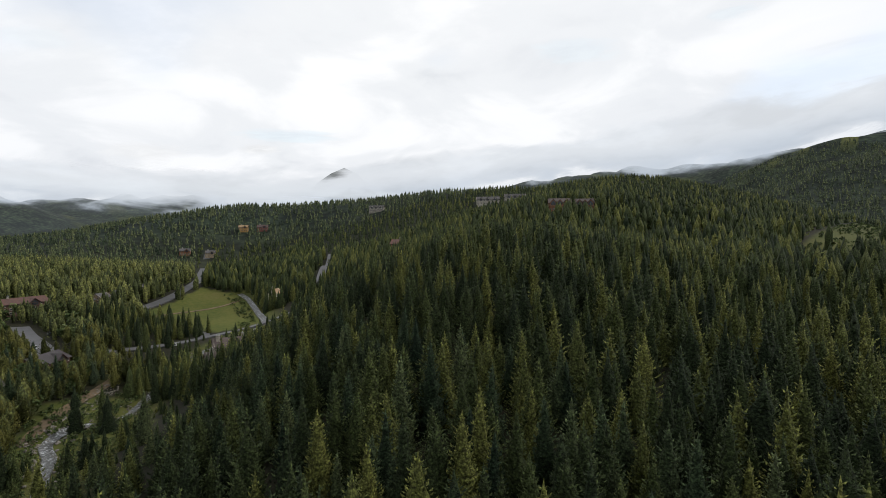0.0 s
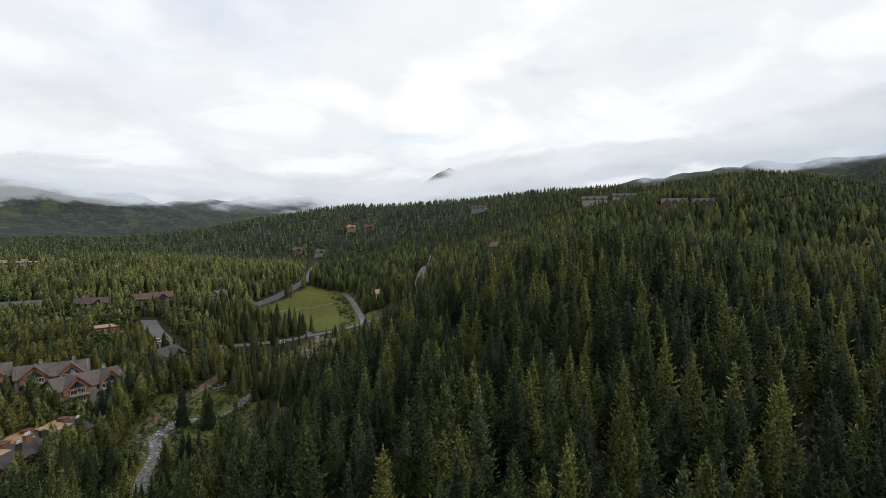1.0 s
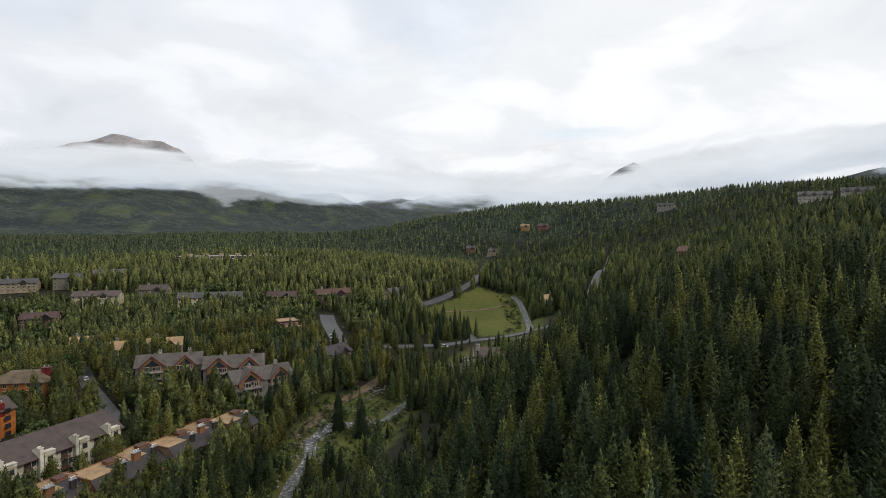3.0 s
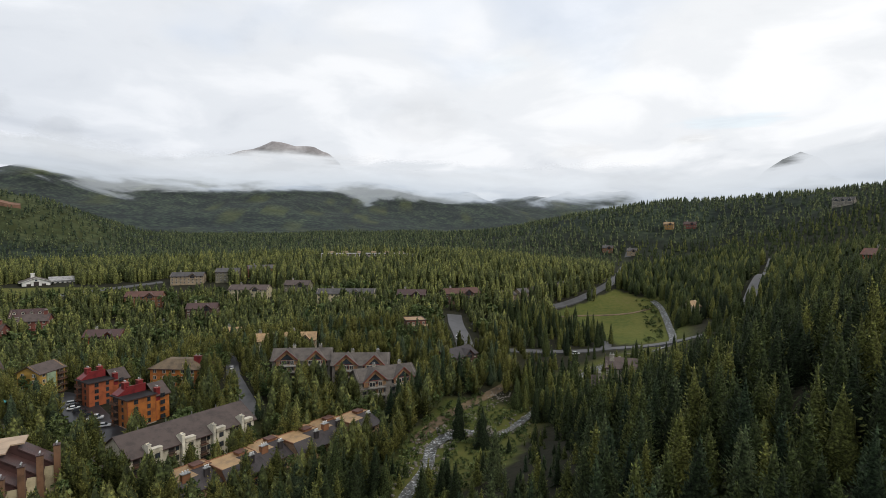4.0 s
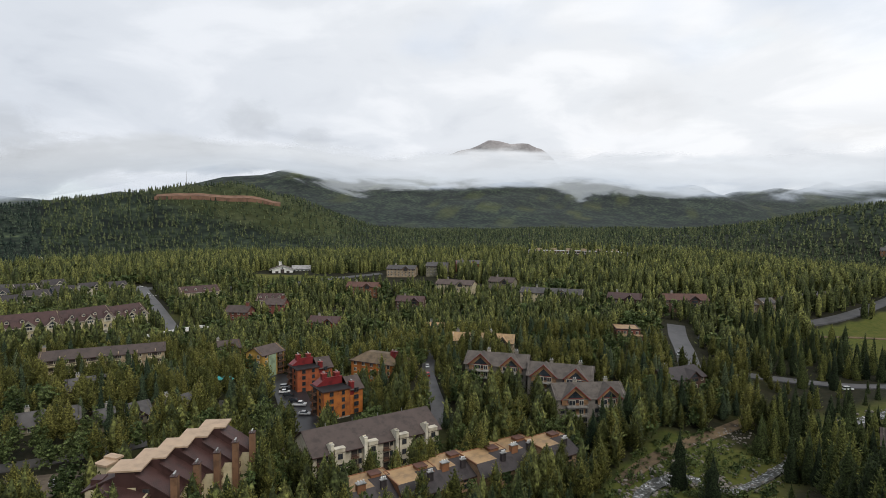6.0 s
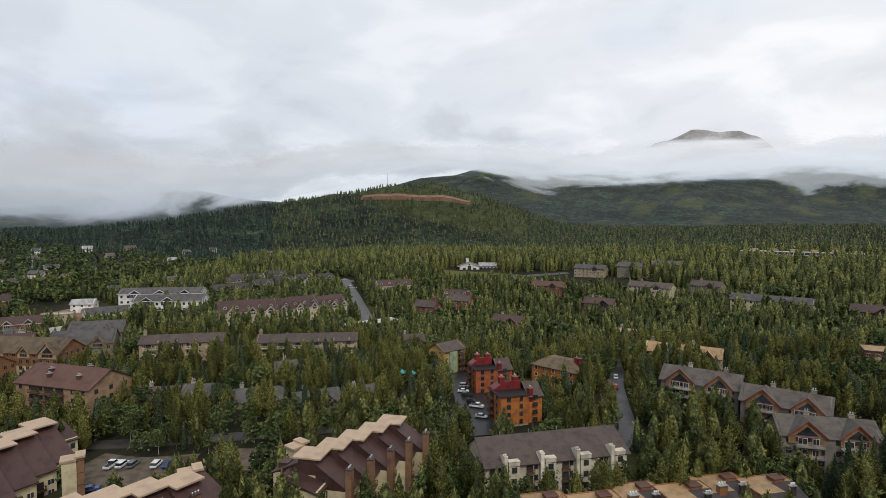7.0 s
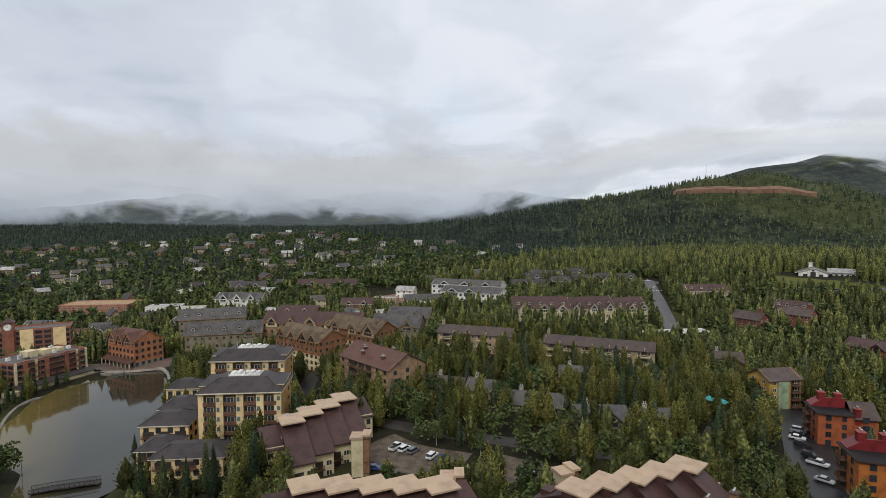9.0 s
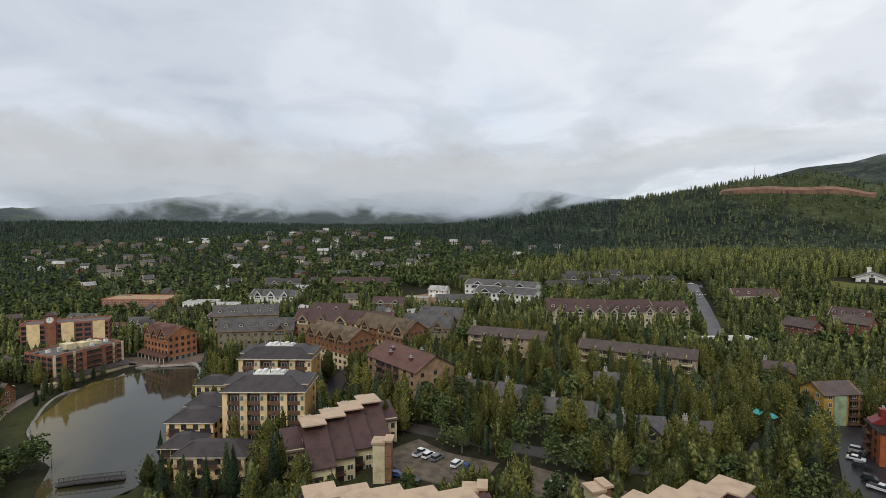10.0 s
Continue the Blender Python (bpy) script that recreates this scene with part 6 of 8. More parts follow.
for cx, cy, ct, cl, cb, nb in ((-154, 111, 47, 38, -1.5, 9), (-115, 156, 43, 50, -4.0, 12)):
    e = house("condominium", cx, cy, ct, cl, 12, 9.6, 3.0, "long condominium with cream decks and dark brown roof", walls="stucco_tan", tiles="roof_shingle", storeys=3, bays=nb, sides=2, base=cb, clear_front=4, **C)
    for k in range(3):
        for i in range(nb // 2):
            balcony(e, -cl / 2 + cl * (i + 0.5) / (nb // 2), -6.0, k * 3.2 + 0.3, cl / (nb // 2) * 0.62, 1.5, "stucco_cream", "dark")
    for i in range(nb // 2):
        px = -cl / 2 + cl * (i + 1) / (nb // 2 + 0.5)
        Shape().box(px - 0.18, px + 0.18, -6.8, 0.2, 9.6, 10.5).make("fire_wall", ["stucco_tan"], e)
    chimney(e, -cl / 2 + 1.2, 0, 9.6, 14.2, mat="stucco_tan")
# brown-roofed inn with dormers
for ix, iy, it, il, ib in ((-196, 176, 62, 34, 0.5), (-192, 207, 80, 34, -1.0), (-188, 234, 80, 26, -2.5)):
    house("inn", ix, iy, it, il, 17, 10.2, 6.2, "cream inn with brown roofs and rows of pale dormers", "inn", walls="stucco_cream", tiles="roof_brown", lower=("offwhite", 0.35), storeys=3, bays=9, sides=4, base=ib, dormers=5, gables=((-il * 0.30, 5, 2.6), (il * 0.06, 6, 3.0), (il * 0.38, 5, 2.6)), gable_wall="offwhite", trim="trim_pale", group="dormered inn blocks", clear_front=3)
for ix, iy, it, il in ((-214, 336, 60, 30), (-150, 345, 20, 20)):
    house("inn", ix, iy, it, il, 14, 8.5, 4.4, "brown roofed inn with dormers beside the highway", "inn", walls="stucco_cream", tiles="roof_brown", storeys=2, bays=7, sides=3, dormers=4, trim="trim_pale", group="highway inns")
# white new apartments
for wx, wy, wt, wl_, wb, wd in ((-290, 172, 43, 56, 3.5, 3), (-257, 160, 43, 44, 2.5, 2), (-290, 133, 75, 26, 1.0, 0)):
    house("apartment_block", wx, wy, wt, wl_, 15, 11.5 if wd else 5.0, 3.4, "new white and dark blue sided apartment block with grey roofs", "apartments", walls="white", tiles="roof_grey", lower=("navy", 0.45) if wd == 2 else None, storeys=3 if wd else 1, bays=13 if wd else 6, sides=3,
          base=wb, gables=tuple(((i - 1) * wl_ * 0.3, 8, 2.6) for i in range(wd)), gable_wall="navy", trim="white", group="new white apartments", frame_mat="trim_dark")
# red condominiums
for rx_, ry_, rt in ((-146, 299, 10), (-138, 333, 14)):
    e = house("condominium", rx_, ry_, rt, 17, 13, 9.0, 3.8, "brick-red sided condominium with a brown roof", walls="barnred", tiles="roof_shingle", storeys=3, bays=4, **{**C, "group": "red condominiums"})
    chimney(e, 6, 0, 8, 15, 2, 2, "barnred", "fascia")
# grey and brown houses among the pines
H_ = dict(group="houses among the pines", trim="fascia")
for hx, hy, ht, hl, hw, hh, wall, tile, lab in (
        (-55, 108, 62, 17, 12, 6.5, "olive", "roof_grey", "olive sided house with a grey shingle roof among pines"),
        (-45, 124, 70, 15, 12, 6.5, "stucco_tan", "roof_grey", "tan sided house with a broad grey roof"),
        (-75, 95, 50, 20, 10, 6.5, "olive", "roof_grey", "grey-green house with a pale ridge and chimney"),
        (-106, 74, 46, 14, 11, 7.0, "cedar", "roof_shingle", "cedar house with a ridge lantern and metal flues"),
        (-97, 85, 40, 11, 10, 6.5, "stucco_tan", "roof_grey", "small tan house with a steep grey gable"),
        (-95, 130, 55, 16, 11, 6.5, "brown", "roof_grey", "dark brown house under pines"),
        (-90, 210, 50, 14, 11, 7.0, "cedar", "roof_shingle", "brown cedar house in the woods"),
        (-98, 412, 8, 28, 14, 9.0, "cedar", "roof_redbrown", "dark red-brown lodge in the woods"),
        (-77, 302, 5, 22, 13, 8.5, "redorange", "roof_brown", "rust-coloured condominium half hidden by pines"),
        (-38, 372, 6, 22, 13, 9.0, "brown", "roof_brown", "dark brown condominium behind parked cars"),
        (8, 290, 10, 12, 10, 6.5, "stucco_tan", "roof_tan", "small house with a pale tan roof"),
        (60, 230, 2, 16, 9, 7.0, "stucco_tan", "roof_tan", "house with a wet tan roof behind the lodges"),
        (38, 240, 0, 9, 8, 6.5, "offwhite", "roof_tan", "pale house glimpsed between pines"),
        (143, 215, 42, 22, 13, 6.0, "brown", "roof_slate", "dark house with a long black metal roof"),
        (-15, 427, -6, 34, 14, 9.0, "stucco_cream", "roof_shingle", "cream condominium with brown roof and balconies"),
        (26, 432, -10, 22, 13, 9.0, "olive", "roof_shingle", "olive condominium with brown roof"),
        (-92, 496, 5, 30, 15, 8.0, "stucco_tan", "roof_grey", "grey roofed townhouses at the wood's edge"),
        (-55, 502, 4, 22, 15, 10.0, "olive", "roof_grey", "olive gabled townhouse with white windows"),
        (-28, 524, 20, 26, 14, 8.0, "redorange", "roof_grey", "rust-walled townhouses at the wood's edge"),
        (72, 394, -4, 48, 13, 6.5, "stucco_cream", "roof_grey", "long low cream condominium under tall pines"),
        (126, 368, -8, 22, 13, 7.5, "brown", "roof_brown", "dark brown townhouses at the end of the street"),
        (165, 372, 14, 30, 14, 8.0, "brown", "roof_redbrown", "dark brown townhouses with a red-brown roof and chimneys"),
        (318, 290, 30, 9, 8, 9.5, "offwhite", "roof_tan", "tall pale house by the road"),
        (564, 795, -35, 15, 11, 7.0, "stucco_ochre", "roof_tan", "ochre-tan house on the wooded slope"),
        (592, 780, -35, 18, 11, 6.0, "barnred", "roof_brown", "red-brown house on the wooded slope"),
        (442, 748, -30, 15, 11, 6.5, "cedar", "roof_grey", "brown house at the valley's end"),
        (470, 724, -30, 14, 11, 6.5, "stucco_tan", "roof_grey", "tan house at the valley's end"),
        (394, 214, -58, 24, 14, 8.0, "redorange", "roof_redbrown", "rust-red house in the forest")):
    house("house", hx, hy, ht, hl, hw, hh, 3.4, lab, walls=wall, tiles=tile, storeys=2 if hh < 8 else 3, bays=max(3, int(hl / 3.6)), gables=((hl * 0.18, min(7, hw * 0.55), 2.8),) if hl > 12 else (), chimneys=((-hl * 0.25, 1, 4.4),), clear_front=0 if -110 < hx < -40 and hy < 135 else 3, margin=0.4 if -110 < hx < -40 and hy < 135 else 1.6, base=gz(hx, hy) - (3.4 if -110 < hx < -40 and hy < 135 else 0.0), **H_)
# flat red house
e = house("house", 124, 282, 8, 13, 15, 6.5, 0.4, "flat-roofed dark red house stepping down in tiers", roof="flat", walls="barnred", tiles="roof_tan", storeys=2, bays=4, clear_front=5, **H_)
Shape().box(-4, 7.5, -12, -7.6, -3, 3.6, 0).box(-4.3, 7.8, -12.4, -7.5, 3.6, 3.9, 1).make("lower_tier", ["barnred", "roof_tan"], e)
# row by the meadow
for k in range(5):
    hx, hy = 208 + 14 * k, 386 + 8.5 * k
    house("cottage", hx, hy, 30, 11, 10, 5.0, 3.0, "grey-blue cottage with a steep grey roof above the meadow", "cottage", walls="stucco_tan", tiles="roof_grey", storeys=2, bays=3, group="meadow cottages", trim="fascia")
# the two stone-chimneyed houses by the bridge
for hx, hy, ht in ((204, 150, -20), (223, 182, -22)):
    e = house("house", hx, hy, ht, 17, 14, 6.5, 3.6, "stone-ended house with shingle roof and tall stone chimneys", walls="stone", tiles="roof_shingle", storeys=2, bays=4, base=-5.2, group="stone houses", trim="fascia", clear_front=5)
    for cx, cy in ((-6.0, -2.0), (7.6, 1.0)):
        chimney(e, cx, cy, 4, 11.6, 2.2, 1.8, "stone", "kerb", 2, "metal", "tall buff stone chimney")
    Shape().box(8.4, 9.0, -7.4, 7.4, 3, 8.6).make("parapet", ["stone"], e)

# ranch hall with the arched white front
e = thing("hall", -232, 490, 11.5, 34, "white hall with an arched gable front on a green", "hall")
FOOT.append((-226, 482, 34, 30, 22))
w = Shape()
w.solid([(-11, -9, 0), (11, -9, 0), (11, -9, 4.2), (0, -9, 8.0), (-11, -9, 4.2)], [(-11, 14, 0), (11, 14, 0), (11, 14, 4.2), (0, 14, 8.0), (-11, 14, 4.2)], 0)
w.make("wall", ["white"], e)
for sx in (-1, 1):
    q = [(0, -10.2, 8.5), (0, 15, 8.5), (sx * 13.5, 15, 3.7), (sx * 13.5, -10.2, 3.7)]
    Shape().slab(q if sx < 0 else q[::-1], 0.35, 0, 1).make("roof", ["roof_weathered", "white"], e, "weathered grey roof with white eaves")
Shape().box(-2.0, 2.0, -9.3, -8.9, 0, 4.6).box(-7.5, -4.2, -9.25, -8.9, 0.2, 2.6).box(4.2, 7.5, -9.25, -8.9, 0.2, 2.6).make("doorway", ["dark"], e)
Shape().box(-0.9, 0.9, -9.3, -8.9, 5.2, 6.6).make("gable_window", ["glass"], e)
Shape().box(-3.4, -0.4, 6, 9, 6.0, 11.4).box(-3.7, -0.1, 5.7, 9.3, 11.4, 11.7).make("cupola", ["white"], e)
Shape().box(11, 36, 0, 16, -3, 4.0).make("side_wing", ["white"], e)
Shape().slab([(10.5, -1.2, 4.0), (37, -1.2, 4.0), (37, 8, 7.4), (10.5, 8, 7.4)], 0.3).slab([(10.5, 8, 7.4), (37, 8, 7.4), (37, 17, 4.0), (10.5, 17, 4.0)], 0.3).make("side_roof", ["roof_flatgrey"], e)
for k in range(6):
    put_window(e, 13.5 + 4 * k, 0, 0.8, 0, 1.6, 1.6, "trim_dark")

# terraced resort across the valley
e = thing("resort", 78, 600, 26.5, -1, "long terraced brown resort with pale flat roofs in the forest", "resort")
FOOT.append((78, 590, 0, 62, 26))
for k, (x0, x1, y0, h) in enumerate(((-52, 48, 0, 9.5), (-46, 30, -7, 6.6), (-28, 12, -13, 3.8), (20, 58, 8, 8.0))):
    s = Shape().box(x0, x1, y0, y0 + 12, -4, h).box(x0 - 0.6, x1 + 0.6, y0 - 0.9, y0 + 12.6, h, h + 0.5, 1)
    n = int((x1 - x0) / 4.5)
    for i in range(n + 1):
        px = x0 + (x1 - x0) * i / n
        s.box(px - 0.3, px + 0.3, y0 - 0.8, y0, -4, h, 1)
    s.box(x0, x1, y0 - 0.5, y0 - 0.02, h - 2.0, h - 0.6, 2)
    s.make("terrace", ["cedar", "roof_flatgrey", "dark"], e)
for k in range(6):
    Shape().box(-44 + 17 * k, -38 + 17 * k, 3, 9, 9.9, 12.2).make("roof_house", ["stucco_tan"], e)

# orange civic block, white hotel and the far town
house("school", -418, -92, 70, 52, 26, 7.5, 0.6, "low salmon brick school building with flat roofs", "school", roof="flat", walls="brick_pink", tiles="roof_tan", storeys=2, bays=12, sides=5, trim="brick_pink", clear_front=16)
house("white_hotel", -356, 10, 60, 36, 15, 10.5, 4.2, "white painted gabled hotel in the town", "hotel", walls="white", tiles="roof_grey", storeys=3, bays=10, sides=3, gables=((-11, 7, 4), (0, 7, 4), (11, 7, 4)), trim="white")
house("canopy_hall", -146, 233, 76, 44, 9, 4.0, 0.4, "long low white flat-roofed building beside the road", "hall", roof="flat", walls="offwhite", tiles="roof_flatgrey", storeys=1, bays=10, trim="white")
SHOPS = ((-318, -92, 80, 12, 10, 6.0, "brick_pink", "roof_redbrown", "gable", "pink gabled shop beside the plaza"), (-330, -80, 80, 12, 9, 6.0, "teal", "roof_grey", "gable", "teal painted shop with a gabled front"),
         (-316, -74, 75, 10, 9, 6.5, "stucco_cream", "roof_slate", "gable", "cream shop with a dark roof behind the brick lodge"), (-352, -118, 70, 18, 12, 7.5, "white", "roof_grey", "gable", "white painted town building"),
         (-330, -135, 80, 20, 12, 8.0, "stucco_cream", "roof_grey", "gable", "cream town building with a grey roof"), (-372, -44, 72, 24, 14, 8.0, "white", "roof_flatgrey", "flat", "white flat-roofed block in the town"),
         (-352, -26, 72, 20, 12, 8.5, "offwhite", "roof_flatgrey", "flat", "off-white flat-roofed block in the town"), (-292, 44, 62, 26, 13, 9.0, "barnred", "roof_brown", "gable", "dark red gabled lodge in the town"),
         (-288, 84, 66, 22, 13, 8.5, "cedar", "roof_brown", "gable", "red-brown timber lodge in the town"), (-392, 84, 66, 52, 11, 6.5, "barnred", "roof_brown", "gable", "long dark red row of townhouses"),
         (-300, 108, 60, 18, 11, 6.5, "stucco_tan", "roof_flatgrey", "flat", "tan flat-roofed building below the bare bank"), (-420, 20, 75, 30, 13, 7.5, "greywood", "roof_slate", "gable", "grey sided row with a dark roof"),
         (-440, -30, 75, 22, 12, 6.0, "white", "roof_flatgrey", "flat", "low white building with a flat roof"), (-196, -121, 62, 24, 15, 5.0, "stucco_cream", "roof_flatgrey", "flat", "low pavilion with pale flat roofs by the pond"))
for sx_, sy_, st_, sl_, sw_, sh_, wall, tile, shape_, lab in SHOPS:
    house("town_building", sx_, sy_, st_, sl_, sw_, sh_, 3.6 if shape_ == "gable" else 0.5, lab, "building", roof=shape_, walls=wall, tiles=tile, storeys=2, bays=max(3, int(sl_ / 3.5)), sides=2, group="town buildings",
          gables=((sl_ * 0.22, 5.5, 2.6), (-sl_ * 0.24, 5.0, 2.4)) if shape_ == "gable" else (), trim="trim_pale" if shape_ == "gable" else wall, margin=1.0, clear_front=3)
rnd = random.Random(5)
FAR_SPOTS = ((-593, -186), (-532, -158), (-358, -54), (-320, -32), (-371, -78), (-313, 30), (-290, 49), (-272, 76), (-256, 92), (-333, 64), (-427, 49), (-448, 78), (-571, 46), (-568, 118), (-578, 140), (-671, 216), (-640, 260), (-537, 244), (-568, 350), (-598, 407), (-606, 374), (-636, 431), (-486, 283), (-515, 435), (-512, 484), (-545, 608), (-553, 689), (-380, 203), (-355, 216), (-320, -97), (-190, -110), (-244, -125))
HILL_SPOTS = ((-583, 138), (-590, 159), (-692, 225), (-695, 283), (-581, 261), (-612, 194), (-591, 117), (-700, 339), (-628, 381), (-648, 434), (-498, 291), (-565, 469), (-367, 220), (-339, 266), (-1038, -290), (-1075, -255), (-983, -186), (-1103, -173), (-805, -265), (-925, -320), (-873, -74), (-651, -34), (-696, -111), (-1029, -262))
walls_ = ("white", "offwhite", "cedar", "stucco_tan", "barnred", "offwhite", "stucco_cream", "white", "greywood", "cedar", "stucco_tan", "stucco_brown")
tiles_ = ("roof_grey", "roof_shingle", "roof_grey", "roof_slate", "roof_flatgrey", "roof_weathered")
spots = [p for p in FAR_SPOTS if p[1] < 200] + list(HILL_SPOTS)
while len(spots) < 130:
    px, py = rnd.uniform(-1000, -310), rnd.uniform(-330, 200)
    if all((px - a) ** 2 + (py - b) ** 2 > 24 ** 2 for a, b in spots) and pond_distance(np.array(px), np.array(py)) > 60:
        spots.append((px, py))
for px, py in spots:
    house("house", px, py, rnd.uniform(20, 120), rnd.uniform(8, 15), rnd.uniform(7, 10), rnd.uniform(4.5, 7.0), rnd.uniform(2.2, 3.6), "small gabled town house with painted siding among trees", walls=rnd.choice(walls_), tiles=rnd.choice(tiles_),
          storeys=2, bays=3, sides=1, group="far town houses", trim="fascia" if rnd.random() < 0.5 else "trim_pale", margin=1.2, clear_front=6)
for k, (px, py) in enumerate(((-296, 222), (-290, 240), (-297, 262), (-298, 284), (-296, 306), (-286, 322), (-322, 250), (-326, 275), (-328, 300))):
    house("house", px, py, 70, 15, 11, 6.5, 3.6, "steep dark-roofed row house behind a belt of aspens", walls=("navy", "offwhite", "olive")[k % 3], tiles="roof_slate", storeys=2, bays=4, sides=2, group="dark row houses", trim="trim_pale", gables=((3, 5, 2.6),))
for px, py, ll, lab in ((742, 394, 34, "pale stone mountain lodge on the ridge"), (742, 345, 30, "grey mountain lodge with many gables on the ridge"), (530, 150, 20, "rust-brown log house on the wooded crest"), (532, 126, 16, "brown gabled log house on the wooded crest"), (746, 650, 26, "grey and brown house on the far ridge"), (1000, 930, 34, "brown house on a cut slope")):
    house("mountain_lodge", px, py, -55, ll, 14, 7.5, 4.2, lab, "lodge", walls="stone" if py > 200 else "cedar", tiles="roof_grey" if py > 200 else "roof_shingle", storeys=2, bays=7, sides=3, gables=((-ll * 0.3, 6.5, 3.4), (0, 6, 3.0), (ll * 0.3, 6.5, 3.4)), group="ridge lodges", clear_front=14, trim="trim_dark", margin=3)

# ---- roads and paths ----
ribbon("road", ((470, 735), (440, 680), (409, 625), (368, 535), (330, 455), (294, 412), (255, 380), (224, 364), (190, 352)), 9, 0.28, "asphalt", "damp grey asphalt road beside the meadow", "road", clear=3)
ribbon("road", ((160, 246), (178, 247), (195, 248.5), (223, 249), (244, 249), (264, 236), (286, 220)), 7, 0.5, "asphalt", "wet asphalt road crossing the creek", "road", clear=3)
ribbon("path", ((168, 194), (152, 176), (138, 161), (126, 144), (118, 128)), 5.0, 0.25, "trail", "trodden brown path along the creek bank", "path", follow=surface_height)
ribbon("road", ((240, 250), (247, 266), (244, 284)), 6, 0.3, "asphalt", "narrow asphalt lane along the meadow", "road", clear=-1)
ribbon("road", ((156, 330), (154, 300), (154, 272), (153, 244)), 10.5, 0.35, "asphalt", "wet pale asphalt cul-de-sac", "road", clear=5)
ribbon("road", ((560, 540), (513, 482), (440, 388), (386, 321), (340, 262), (322, 240)), 8, 0.35, "asphalt", "wet asphalt road below the forest slope", "road", clear=4)
ribbon("path", ((228, 344), (262, 352), (300, 348), (318, 350)), 3.0, 0.25, "trail", "dirt path across the meadow", "path")
ribbon("road", ((-310, 215), (-302, 255), (-293, 300), (-283, 345), (-255, 372), (-224, 394), (-192, 428), (-165, 462), (-120, 505)), 10, 0.3, "asphalt", "two-lane highway through the valley", "road", clear=1.5)
ribbon("road", ((-290, 352), (-262, 330), (-234, 309), (-200, 282), (-172, 259), (-152, 243)), 9.5, 0.4, "asphalt", "broad wet grey side street", "road", clear=3)
ribbon("road", ((-190, 48), (-172, 34), (-152, 25), (-134, 22), (-118, 34)), 8, 0.3, "asphalt_wet", "wet black hotel drive", "road")
ribbon("road", ((-90, 42), (-71, 56), (-56, 70), (-37, 90), (-26, 110), (-27, 126), (-36, 142)), 6.5, 0.3, "asphalt_brown", "wet brown-grey village street", "road", clear=0.5)
ribbon("car_park", ((-76, 34), (-60, 40), (-46, 52)), 17, 0.28, "concrete", "wet tan concrete car park between the condominiums", "car park", clear=1.5)
ribbon("car_park", ((-46, 58), (-32, 68), (-20, 78)), 14, 0.3, "concrete", "wet tan concrete car park", "car park", clear=1.0)
ribbon("car_park", ((-44, 184), (-30, 174), (-16, 157), (0, 137), (12, 124)), 13, 0.3, "asphalt_wet", "wet black asphalt car park beside the orange condominiums", "car park", clear=2)
ribbon("road", ((14, 250), (24, 226), (30, 206), (35, 190)), 6.0, 0.3, "asphalt", "village street under overhanging pines", "road", clear=-1.6)
ribbon("road", ((35, 190), (43, 172), (51, 154), (52, 138)), 6.0, 0.3, "asphalt", "village street climbing between pines", "road", clear=0.5)
ribbon("road", ((-70, 375), (-57, 361), (-27, 325), (-7, 292), (14, 250)), 6, 0.3, "asphalt", "village street under pines", "road", clear=-1.4)
ribbon("pavement", ((-252, -82), (-247, -60), (-243, -40), (-247, -22)), 17, 0.3, "paving", "wet brown paved plaza at the head of the pond", "plaza")
ribbon("pavement", ((-243, -68), (-220, -88), (-200, -100), (-170, -104), (-130, -96)), 5, 0.3, "paving", "brown paved lakeside path", "path")
ribbon("pond_wall", ((-232, -66), (-238, -52), (-233, -38), (-212, -33)), 1.2, 0.9, "kerb", "pale stone wall at the head of the pond", "wall", clear=0)
ribbon("pond_wall", ((-226, -70), (-212, -82), (-192, -90), (-166, -90), (-146, -86), (-128, -76)), 0.9, 0.35, "kerb", "pale stone edge along the pond's shore", "wall", clear=0)
ribbon("bare_slope", ((-775, 880), (-715, 918), (-660, 948), (-610, 985), (-568, 1012)), 26, 2.2, "soil", "bare red-brown cut across the hillside", "slope", step=8, follow=far_height, drop=9)
ribbon("bare_slope", ((-338, 126), (-318, 130), (-300, 134), (-282, 124)), 30, 0.6, "soil", "bare brown earth beside the new apartments", "slope", clear=9)
ribbon("bare_slope", ((955, 900), (1000, 905), (1060, 960)), 30, 1.5, "soil", "cut grassy slope below a ridge house", "slope", step=8, follow=far_height, drop=6)
cross = thing("road_marking", 0, 0, 0, 0, "white painted crosswalk bars on the side street", "road marking")
for k in range(7):
    a = k - 3
    px, py = -256 + 1.2 * a, 326 + 1.6 * a
    Shape().box(-2.0, 2.0, -0.4, 0.4, 0, 0.02).make("bar", ["paint"], cross).matrix_local = pose(px, py, gz(px, py) + 0.52, 0, 0, -37)

# ---- the footbridge ----
br = thing("footbridge", -98.5, -55, -14.6, 88, "arched dark metal footbridge with lattice railings over the pond", "footbridge")
L, n = 18.0, 14
rise_ = [(-L / 2 + L * i / n, 0.25 * (1 - (2 * i / n - 1) ** 2)) for i in range(n + 1)]
side = rise_ + [(x_, z_ + 0.3) for x_, z_ in rise_[::-1]]
Shape().solid([(x_, -1.5, z_) for x_, z_ in side], [(x_, 1.5, z_) for x_, z_ in side]).make("deck", ["trim_dark"], br)
